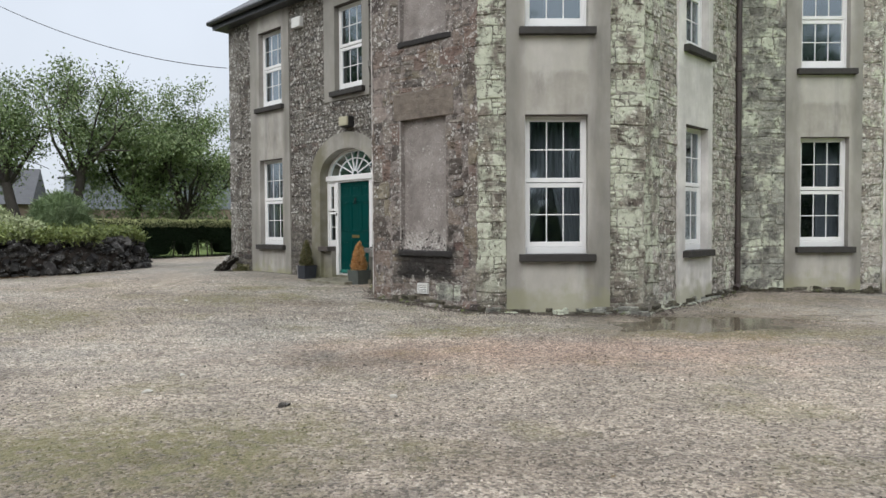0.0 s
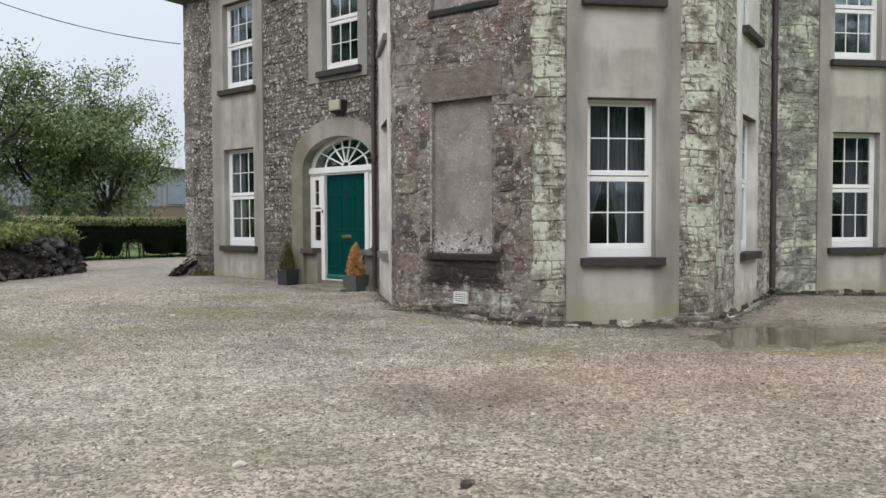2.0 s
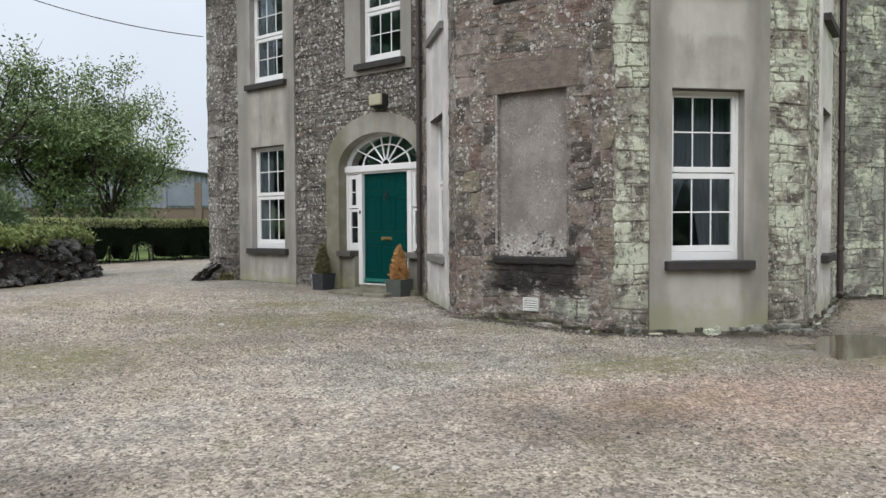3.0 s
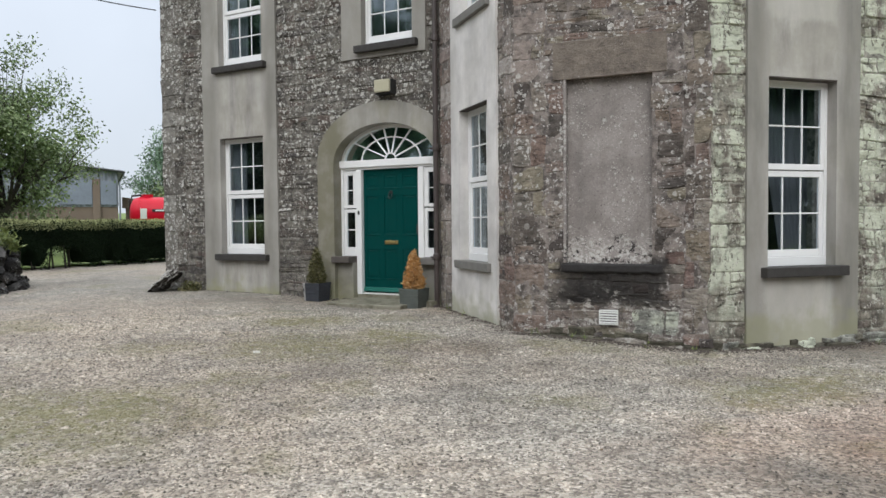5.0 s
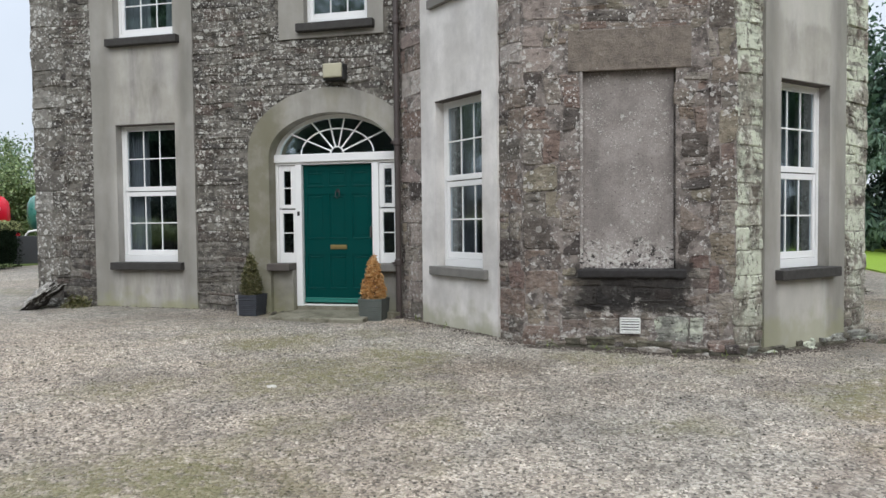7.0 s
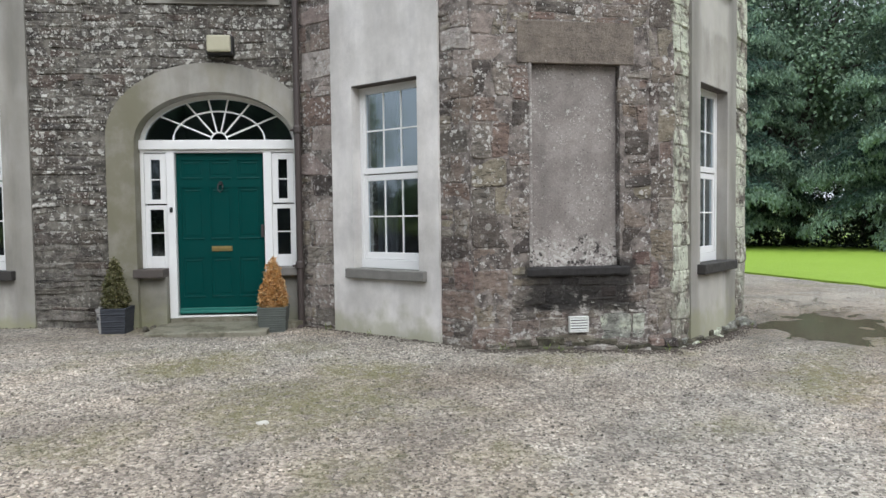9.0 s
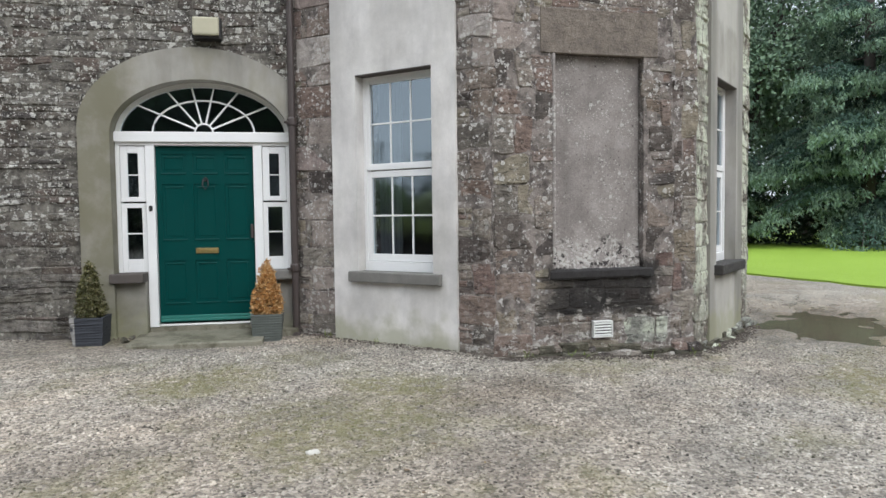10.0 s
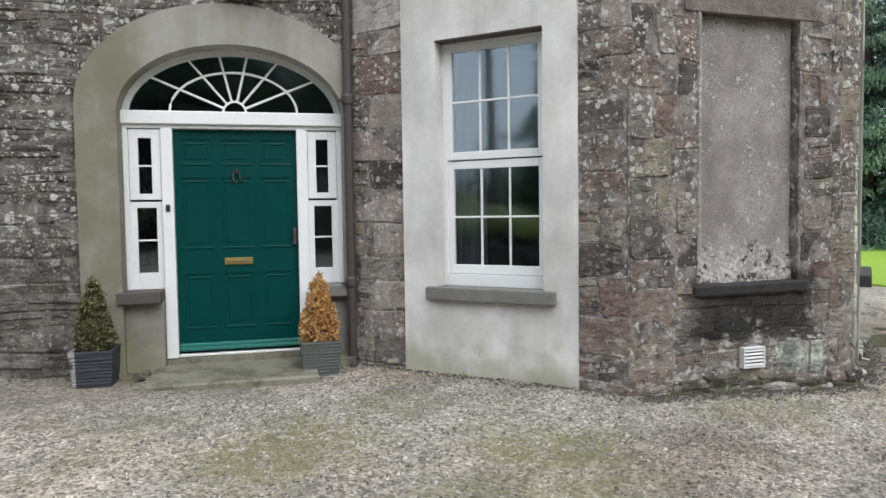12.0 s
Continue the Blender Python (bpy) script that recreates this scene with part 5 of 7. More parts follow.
def conifer(x, y, h, r, seed, label, name="conifer_tree", size=0.21, mat=None, bare=0.05, fine=1):
    """Drooping evergreen: tiers of flat boughs hung with sprays, dark between them."""
    rng = np.random.default_rng(seed)
    t = thing(name, pose(x, y, gz(x, y) - 0.05), label, "tree")
    bm, flat, hang = bmesh.new(), [], []
    tube([(0, 0, 0), (0.1, 0, h * 0.4), (0, 0.1, h * 0.97)], [0.35, 0.24, 0.03], 8, bm, cap=False)
    z = h * bare
    while z < h * 0.97:
        q = z / h
        reach = r * (1 - q) ** 0.7 * (0.8 if q < 0.16 else 1.0)
        for k in range(int(4 + 5 * (1 - q))):
            a = rng.uniform(0, 2 * math.pi)
            ln = reach * rng.uniform(0.55, 1.2)
            z0 = z + rng.uniform(-0.45, 0.45)
            rise, sag = rng.uniform(0.08, 0.34), rng.uniform(0.34, 0.66)
            d = Vector((math.cos(a), math.sin(a), 0))
            side = Vector((-d.y, d.x, 0))

            def on(s):
                return Vector((0, 0, z0)) + d * ln * s + Vector((0, 0, ln * (rise * s - sag * s * s)))

            tube([on(s) for s in (0, 0.3, 0.6, 0.85, 1.0)], [0.05, 0.04, 0.028, 0.015, 0.006], 4, bm, cap=False)
            for s in np.linspace(0.25, 1.0, max(5, int(ln * 6))):
                wdt = ln * 0.34 * (1.15 - s * 0.85)
                for off in np.linspace(-1, 1, max(3, int(wdt * 9))):
                    p = on(s) + side * wdt * off * rng.uniform(0.7, 1.25) - Vector((0, 0, abs(off) ** 1.5 * wdt * 0.6 + rng.uniform(-0.12, 0.16)))
                    (hang if abs(off) > 0.75 or s > 0.85 else flat).append(tuple(p))
        z += h * rng.uniform(0.048, 0.068)
    part("trunk", bm, M_BARK, t, "straight dark trunk and boughs", smooth=True)
    v1, f1 = leaf_cloud(flat, size * 1.3 / fine ** 0.6, int(4 * fine), 0.09, rng, aspect=0.45, droop=0.7)
    v2, f2 = leaf_cloud(hang, size * 1.45 / fine ** 0.6, int(6 * fine), 0.09, rng, aspect=0.34, droop=2.0)
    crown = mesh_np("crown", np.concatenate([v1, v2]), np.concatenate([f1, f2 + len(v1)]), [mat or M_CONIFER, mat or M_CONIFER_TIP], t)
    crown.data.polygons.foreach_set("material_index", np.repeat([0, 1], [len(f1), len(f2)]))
    tagged(crown, "dark drooping evergreen sprays with paler tips")
    return t


# ---- west: rockery, hedge, orchard trees, shed and tank ----
tree(-17.0, 38.5, 9.0, (0.6, 0.2), 11, M_LEAF, "old gnarled apple tree in full green leaf", per=56, size=0.145, spread=0.29, crown=(3.4, 1.2), clumps=300, scaffold=16, trunk_r=0.26, fork=0.30)
tree(-15.1, 38.8, 9.0, (1.3, 0.2), 16, M_LEAF, "leaning apple tree with crooked limbs behind the hedge", per=54, size=0.145, spread=0.28, crown=(3.1, 1.3), clumps=245, scaffold=14, trunk_r=0.26, fork=0.26)
tree(-18.6, 35.4, 9.6, (0.7, 0.3), 12, M_LEAF, "tall leaning apple tree with an open crown", per=56, size=0.15, spread=0.29, crown=(2.5, 4.2), clumps=140, scaffold=9, trunk_r=0.26, fork=0.46, depth=2)
tree(-20.0, 34.0, 8.3, (-0.9, 0.3), 13, M_LEAF, "apple tree with a forked trunk behind the rockery", per=56, size=0.15, spread=0.29, crown=(2.5, 4.0), clumps=105, scaffold=9, trunk_r=0.28, fork=0.42, depth=2)
tree(-24.0, 36.0, 8.5, (-0.4, 0.3), 14, M_LEAF, "apple tree with thin outer branches", per=50, size=0.155, spread=0.29, crown=(3.2, 2.6), clumps=130, scaffold=10, trunk_r=0.28, fork=0.42, depth=2)
tree(-8.6, 60.0, 8.6, (0.2, 0.1), 15, M_DECID_PALE, "small pointed grey-green tree beyond the yard", per=30, fork=0.2, size=0.2, lift=0.3, crown=(2.6, 1.0), clumps=200)
tree(-5.7, 51.0, 6.4, (0.1, 0.1), 17, M_LEAF, "leafy green bush behind the parked trailers", per=34, size=0.17, spread=0.3, fork=0.15, crown=(2.3, 0.6), clumps=190)


HOLES = ((-10.3, 30.4, 0.62), (-11.15, 29.45, 0.30), (-9.2, 31.6, 0.14), (-8.7, 32.15, 0.12), (-14.9, 25.8, 0.4))


def blob_hedge(name, path, width, z0, z1, seed, label):
    """A clipped hedge along path: stems below, a dense leafy body above, leaves coloured as lit on the top."""
    rng = np.random.default_rng(seed)
    h = thing(name, pose(0, 0, 0), label, "hedge")
    pts, tops, core = [], [], bmesh.new()
    stems = bmesh.new()
    prev = None
    for (ax, ay), (bx, by) in zip(path, path[1:]):
        a, b = Vector((ax, ay)), Vector((bx, by))
        ln = (b - a).length
        d = (b - a) / ln
        nrm = Vector((d.y, -d.x))
        for s in np.arange(0, ln, 0.10):
            c = a + d * s
            g = gz(c.x, c.y)
            gap = min(math.hypot(c.x - x, c.y - y) / r for x, y, r in HOLES)
            low = z0 + (0.66 - 0.2 * min(1, gap) ** 3 if gap < 1.15 else 0.05) + 0.10 * noise.noise(Vector((c.x * 2, c.y * 2, 1)))
            top = z1 + 0.05 * noise.noise(Vector((c.x * 1.2, c.y * 1.2, 8)))
            w = width / 2 + 0.06 * noise.noise(Vector((c.x * 1.5, c.y * 1.5, 2)))
            ring = []
            for k in range(10):
                t = 2 * math.pi * k / 10
                cu, sv = math.cos(t), math.sin(t)
                q = c + nrm * w * 0.85 * (abs(cu) ** 0.6) * (1 if cu > 0 else -1)
                zz = g + (low + top) / 2 + (top - low) / 2 * 0.9 * (abs(sv) ** 0.6) * (1 if sv > 0 else -1)
                ring.append(core.verts.new((q.x, q.y, zz)))
            if prev:
                for k in range(10):
                    core.faces.new((prev[k], prev[(k + 1) % 10], ring[(k + 1) % 10], ring[k]))
            prev = ring
            for side in (-1, 1):
                for zz in np.arange(low, top, 0.10):
                    q = c + nrm * side * w
                    pts.append((q.x, q.y, g + zz))
            for o in np.arange(-w, w + 0.01, 0.12):
                q = c + nrm * o
                tops.append((q.x, q.y, g + top + 0.02 - 0.10 * (abs(o) / w) ** 3))
            fringe = 0.20 + 0.10 * noise.noise(Vector((c.x * 1.1, c.y * 1.1, 4)))
            for side in (-1, 1):
                for down in np.arange(0.03, fringe, 0.07):
                    q = c + nrm * side * (w + 0.02)
                    tops.append((q.x, q.y, g + top - 0.05 - down))
            if rng.random() < 0.22:
                q = c + nrm * rng.uniform(-0.25, 0.25)
                tube([(q.x, q.y, g - 0.05), (q.x + rng.uniform(-0.1, 0.1), q.y, g + z0 + 0.75)], [0.035, 0.02], 5, stems, cap=False)
    bmesh.ops.recalc_face_normals(core, faces=core.faces[:])
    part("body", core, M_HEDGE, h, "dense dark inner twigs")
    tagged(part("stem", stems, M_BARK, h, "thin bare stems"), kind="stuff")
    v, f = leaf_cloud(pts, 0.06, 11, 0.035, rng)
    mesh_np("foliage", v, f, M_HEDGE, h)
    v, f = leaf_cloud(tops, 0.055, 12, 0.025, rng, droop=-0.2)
    tagged(mesh_np("top_growth", v, f, M_HEDGETOP, h), "clipped top growth coloured pale for the light on it")


blob_hedge("hedge", [(-17.5, 23.5), (-14.2, 26.4), (-11.4, 29.2), (-9.2, 31.6), (-7.0, 34.2), (-6.75, 34.5)], 1.2, 0.0, 1.52, 21, "low dark clipped hedge with gaps at its foot")


def build_rockery():
    rng = np.random.default_rng(31)
    r = thing("rockery", pose(0, 0, 0), "low dry-stone rockery wall of dark jagged stones with planting", "rockery")
    line = [(-13.6, 15.4), (-11.4, 17.2), (-10.0, 18.9), (-9.4, 20.8), (-9.4, 22.5), (-10.3, 23.5), (-12.2, 24.0)]
    c = Vector((-12.8, 20.2))
    # the earth bank behind the stones
    bm = bmesh.new()
    ring = []
    for a, b in zip(line, line[1:]):
        for s in np.linspace(0, 1, 8, endpoint=False):
            ring.append(Vector(a).lerp(Vector(b), s))
    ring += [Vector((-15.5, 23.0)), Vector((-17.0, 19.5)), Vector((-16.4, 16.5))]
    prev = None
    for f, h in ((0.985, -0.05), (0.96, 0.5), (0.9, 0.78), (0.7, 0.95), (0.4, 1.05), (0.1, 1.1)):
        cur = [bm.verts.new((*(c + (p - c) * f), gz(*p) + h + 0.06 * noise.noise(Vector((p.x * 2, p.y * 2, f * 5))))) for p in ring]
        if prev:
            for i in range(len(ring)):
                j = (i + 1) % len(ring)
                bm.faces.new((prev[i], prev[j], cur[j], cur[i]))
        prev = cur
    bm.faces.new(prev)
    bmesh.ops.recalc_face_normals(bm, faces=bm.faces[:])
    part("bank", bm, M_SOIL, r, "dark planted earth bank", smooth=True)
    for a, b in zip(line, line[1:]):
        a, b = Vector(a), Vector(b)
        ln = (b - a).length
        for lev in range(6):
            s = rng.uniform(0, 0.15)
            while s < ln:
                sz = rng.choice([0.08, 0.11, 0.14, 0.18, 0.25]) * rng.uniform(0.8, 1.15)
                p = a.lerp(b, min(1, s / ln))
                p = p + (c - p).normalized() * (0.07 * lev + rng.uniform(-0.12, 0.08))
                rock(rng, (sz * rng.uniform(0.8, 1.4), sz * 0.8, sz * rng.uniform(0.4, 1.0)), "stone", pose(p.x, p.y, gz(p.x, p.y) + 0.06 + lev * 0.165 + rng.uniform(-0.06, 0.06), rng.uniform(-35, 35), rng.uniform(-35, 35), rng.uniform(0, 180)), M_ROCK if rng.random() < 0.93 else M_BOULDER, parent=r, sub=1 if sz < 0.2 else 2, jag=0.45)
                s += sz * 1.25
    # trailing plants along the top
    pts = []
    for a, b in zip(line, line[1:]):
        for s in np.linspace(0, 1, 40):
            p = Vector(a).lerp(Vector(b), s)
            for f in (0.72, 0.80, 0.87, 0.93, 0.965):
                q = c + (p - c) * f
                if noise.noise(Vector((q.x * 0.8, q.y * 0.8, 2))) > -0.25:
                    pts.append((q.x, q.y, gz(q.x, q.y) + 1.10 - 0.10 * (f > 0.95) + 0.12 * noise.noise(Vector((q.x * 2, q.y * 2, 6)))))
    v, f = leaf_cloud(pts, 0.13, 18, 0.08, rng, aspect=0.25, droop=0.3)
    tagged(mesh_np("trailing_growth", v, f, M_TRAIL, r), "low green trailing plants", kind="stuff")


build_rockery()


def shrub(x, y, z, r, seed, mat, label, size=0.09, n=900, per=7, squash=0.8, name="shrub", upright=0.0, slim=0.4):
    rng = np.random.default_rng(seed)
    s = thing(name, pose(x, y, z), label, "shrub")
    bm = bmesh.new()
    for k in range(9):
        a = rng.uniform(0, 6.28)
        tube([(0, 0, -0.15), (0.3 * r * math.cos(a), 0.3 * r * math.sin(a), 0.5 * r), (0.7 * r * math.cos(a), 0.7 * r * math.sin(a), r * squash * 0.95)], [0.025, 0.018, 0.008], 4, bm, cap=False)
    part("stems", bm, M_BARK, s)
    d = rng.normal(0, 1, (n, 3))
    d /= np.linalg.norm(d, axis=1)[:, None]
    d[:, 2] = np.abs(d[:, 2]) * 1.0 + d[:, 2] * 0.0
    rad = r * (0.78 + 0.22 * rng.random((n, 1)) ** 0.5)
    p = d * rad * np.array([1, 1, squash * 1.6])
    v, f = leaf_cloud(p, size, per, 0.05, rng, droop=-upright, aspect=slim)
    mesh_np("foliage", v, f, mat, s)


shrub(-11.85, 22.0, 1.42, 0.85, 41, M_FEATHER, "round feathery green shrub on the rockery", size=0.24, upright=0.8, n=1400, per=9, slim=0.08)
shrub(-11.6, 18.8, 1.28, 1.05, 42, M_SHRUB, "spreading pale green shrub on the rockery", squash=0.32, n=1400)
shrub(-13.9, 21.0, 1.4, 1.2, 43, M_SHRUB, "rounded yellow-green shrub behind the rockery", squash=0.5, n=1500)


def build_boulder():
    rng = np.random.default_rng(51)
    x, y = -6.25, 20.35
    rock(rng, (0.56, 0.30, 0.15), "boulder", pose(x, y, gz(x, y) + 0.17, 20, -25, -42), M_BOULDER, "flat dark boulder by the house, paler on its upward faces", "rock", sub=4, jag=0.4)
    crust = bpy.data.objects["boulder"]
    crust.data.materials.append(M_BOULDER_TOP)
    # Faces that point upward get the paler stone, with a ragged limit.
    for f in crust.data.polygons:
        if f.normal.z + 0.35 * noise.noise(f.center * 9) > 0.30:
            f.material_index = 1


build_boulder()
shrub(-5.70, 20.02, 0.22, 0.18, 44, M_BOX, "low dull green weed at the foot of the wall", size=0.07, n=140, per=5, squash=0.7, name="weed")


def build_shed():
    """A farm shed that shows its low-pitched gable end over the hedge."""
    s = thing("farm_shed", pose(-12.3, 60.0, 0.5, 0, 0, 9), "long grey metal farm shed with a brown block base", "shed")
    half, eave, pitch, deep = 9.0, 5.05, 0.116, 18.0

    def top(x):
        return eave + pitch * min(-x, x + 2 * half)

    part("base_wall", boxes((-2 * half, 0, 0, deep, 0, 2.6), bevel=0.02), M_BLOCK, s, "brown block lower wall")
    bm = bmesh.new()
    n = 176
    prof = [(-2 * half * i / n, 0.035 * (1 if (i // 2) % 2 else -1)) for i in range(n + 1)]
    lo = [bm.verts.new((x, -0.08 + d, 2.55)) for x, d in prof]
    hi = [bm.verts.new((x, -0.08 + d, top(x) - 0.04)) for x, d in prof]
    for i in range(n):
        bm.faces.new((lo[i], lo[i + 1], hi[i + 1], hi[i]))
    part("cladding", bm, M_SHEET, s, "weathered grey metal sheets")
    part("side_cladding", boxes((-0.06, 0.03, -0.04, deep, 2.58, eave - 0.03), bevel=0.01), M_SHEET, s)
    part("cladding", boxes((-1.12, -0.1, -0.19, -0.13, 2.7, 4.4), bevel=0.01), M_SHEET_BLUE, s, "blue-grey sliding door sheets")
    part("cladding", boxes((-3.6, -1.64, -0.19, -0.13, 2.7, 4.4), bevel=0.01), M_SHEET_BLUE, s, "blue-grey sliding door sheets")
    part("door_post", boxes((-1.62, -1.14, -0.22, -0.13, 0, 4.5), bevel=0.01), M_BLOCK, s, "brown rusted post")
    for x0, x1 in ((-half, 0.35), (-half, -2 * half - 0.35)):
        bm = bmesh.new()
        v = [[bm.verts.new((x, y, eave + pitch * (half - abs(x + half)) + dz)) for x in (x0, x1)] for y in (-0.4, deep + 0.4) for dz in (0.0, 0.10)]
        for a, b in ((0, 1), (1, 3), (3, 2), (2, 0)):
            bm.faces.new((v[a][0], v[a][1], v[b][1], v[b][0]))
        for e in (0, 1):
            bm.faces.new((v[0][e], v[1][e], v[3][e], v[2][e]))
        bmesh.ops.recalc_face_normals(bm, faces=bm.faces[:])
        part("roof", bm, M_SHEET_ROOF, s, "pale low-pitched metal roof")
        verge = tube([(x0, -0.44, top(-half) + 0.03), (x1, -0.44, eave - 0.045 + 0.03)], 0.09, 6)
        part("verge", verge, M_GUTTER, s, "dark verge board")
    part("gutter", tube([(0.42, -0.45, eave - 0.04), (0.42, deep, eave - 0.04)], 0.09, 8), M_GUTTER, s)
    part("downpipe", tube([(0.42, -0.35, eave - 0.1), (0.42, -0.3, eave - 0.45), (0.12, -0.2, eave - 0.75), (0.12, -0.2, 0.0)], 0.06, 8), M_SHEET, s)
    s2 = thing("low_outbuilding", pose(-10.4, 61.5, 0.5), "low brown outbuilding beside the farm shed", "shed")
    part("wall", boxes((-1.6, 3.5, 0, 5, 0, 2.6), bevel=0.03), M_BLOCK, s2)
    bm = bmesh.new()
    q = [bm.verts.new(p) for p in ((-1.8, -0.2, 3.3), (3.7, -0.2, 2.55), (3.7, 5.2, 2.55), (-1.8, 5.2, 3.3), (-1.8, -0.2, 2.5), (3.7, -0.2, 2.5), (3.7, 5.2, 2.5), (-1.8, 5.2, 2.5))]
    for f in ((0, 1, 2, 3), (4, 7, 6, 5), (0, 4, 5, 1), (1, 5, 6, 2), (2, 6, 7, 3), (3, 7, 4, 0)):
        bm.faces.new([q[i] for i in f])
    part("roof", bm, M_BLOCK, s2, "sloping rusty roof")


build_shed()


def build_tank():
    t = thing("slurry_tanker", pose(-8.22, 46.6, gz(-8, 46), 0, 0, -4), "bright red farm slurry tanker with pale stickers", "trailer")
    prof = [(-1.66, 0.3), (-1.64, 0.66), (-1.5, 0.9), (-1.2, 0.98), (0.9, 0.94), (1.4, 0.84), (1.6, 0.6), (1.64, 0.3)]
    part("tank", tube([(x, 0, 1.98) for x, _ in prof], [r for _, r in prof], 28), M_RED, t, "red painted tank barrel", smooth=True)
    for x, r in ((-1.15, 1.0), (0.85, 0.965)):
        part("rib", tube([(x - 0.04, 0, 1.98), (x + 0.04, 0, 1.98)], r, 28), M_RED, t)
    part("stripe", boxes((-0.45, 0.8, -1.0, -0.93, 2.13, 2.27), bevel=0.003), M_IRON, t, "black stripe along the barrel")
    part("lettering_bar", boxes((-0.3, 0.15, -1.01, -0.99, 2.16, 2.23), bevel=0.002), M_WHITE, t, "white lettering as a plain bar")
    part("lettering_bar", boxes((0.35, 0.7, -1.01, -0.99, 2.16, 2.23), bevel=0.002), M_WHITE, t, "white lettering as a plain bar")
    part("badge", boxes((-1.05, -0.72, -1.02, -0.93, 1.75, 2.3), bevel=0.01), M_OLDWHITE, t, "pale warning stickers")
    part("badge", boxes((0.98, 1.3, -0.98, -0.80, 2.1, 2.4), bevel=0.01), M_OLDWHITE, t, "pale warning stickers")
    part("filler_pipe", tube([(-1.72, -0.1, 2.2), (-1.74, -0.1, 2.75), (-1.6, -0.1, 3.0), (-1.2, -0.1, 3.05), (-1.0, -0.1, 2.93)], 0.06, 8), M_IRON, t, "black bent pipe")
    part("hatch", tube([(-0.85, 0, 2.85), (-0.85, 0, 3.08)], 0.3, 16), M_RED, t)
    part("chassis", boxes((-1.6, 2.0, -0.4, -0.25, 0.9, 1.1), (-1.6, 2.0, 0.25, 0.4, 0.9, 1.1), bevel=0.02), M_RED, t)
    for y in (-1.0, 1.0):
        wheel = part("wheel", tube([(1.2, y - 0.22, 0.72), (1.2, y - 0.2, 0.72), (1.2, y + 0.2, 0.72), (1.2, y + 0.22, 0.72)], [0.52, 0.72, 0.72, 0.52], 24), M_TYRE, t, "black tyre")
        part("rim", tube([(1.2, y - 0.235, 0.72), (1.2, y + 0.235, 0.72)], 0.32, 16), M_RED, wheel)


def build_bowser():
    """A teal tank on a low dark trailer, parked past the end of the hedge."""
    t = thing("water_bowser", pose(-5.05, 37.0, gz(-5.0, 37.0)), "teal green water tank on a low dark trailer", "trailer")
    prof = [(-1.02, 0.16), (-1.0, 0.36), (-0.92, 0.54), (-0.78, 0.66), (-0.55, 0.72), (1.2, 0.72), (1.42, 0.62), (1.5, 0.3)]
    part("tank", tube([(x, 0, 1.88) for x, _ in prof], [r for _, r in prof], 28), M_TEAL, t, "teal green dished tank", smooth=True)
    part("side_board", boxes((-1.5, 2.0, -0.95, -0.88, 0.05, 1.05), (-1.5, -1.43, -0.88, 0.9, 0.05, 1.05), bevel=0.01), M_GUTTER, t, "dark grey trailer side")
    part("bed", boxes((-1.42, 2.0, -0.87, 0.9, 0.55, 0.66), bevel=0.01), M_GUTTER, t)
    part("cradle", boxes((-0.6, -0.45, -0.6, 0.6, 0.66, 1.3), (0.9, 1.05, -0.6, 0.6, 0.66, 1.3), bevel=0.01), M_GUTTER, t)
    part("hose", tube([(-1.1, -0.7, 1.05), (-1.0, -0.75, 1.2), (-0.7, -0.78, 1.25), (-0.5, -0.75, 1.12)], 0.04, 8), M_OLDWHITE, t, "pale coiled hose end")
    for y in (-0.7, 0.7):
        part("wheel", tube([(0.6, y - 0.1, 0.3), (0.6, y + 0.1, 0.3)], 0.3, 18), M_TYRE, t, "black tyre")


build_bowser()
build_tank()


def build_cottage():
    h = thing("cottage", pose(-32.2, 47.0, 0.5, 0, 0, 20), "grey gabled outbuilding behind the orchard", "house")
    part("wall", boxes((-5, 5, -3, 3, 0, 2.7), bevel=0.02), M_BLOCK, h)
    bm = bmesh.new()
    q = [bm.verts.new(p) for p in ((-5.2, -3.3, 2.6), (5.2, -3.3, 2.6), (5.2, 0, 5.1), (-5.2, 0, 5.1), (-5.2, 3.3, 2.6), (5.2, 3.3, 2.6))]
    for f in ((0, 1, 2, 3), (3, 2, 5, 4), (0, 3, 4), (1, 5, 2), (0, 4, 5, 1)):
        bm.faces.new([q[i] for i in f])
    part("roof", bm, M_SLATE, h, "dark slate gable roof")


build_cottage()


def build_cable():
    a, b = Vector((-18.6, 21.5, 11.6)), Vector((-6.32, 20.95, 6.2))
    pts = [a.lerp(b, s) - Vector((0, 0, 4.3 * s * (1 - s))) for s in np.linspace(0, 1, 30)]
    tagged(finish(tube(pts, 0.012, 6), "overhead_cable", M_GUTTER), "thin sagging overhead cable fixed to the house corner", "cable")
    part("pole", tube([(-18.7, 21.5, 0), (-18.7, 21.5, 11.9)], [0.16, 0.11], 10), M_BARK, thing("utility_pole", pose(0, 0, 0), "tall wooden pole that carries the cable", "pole"))


build_cable()

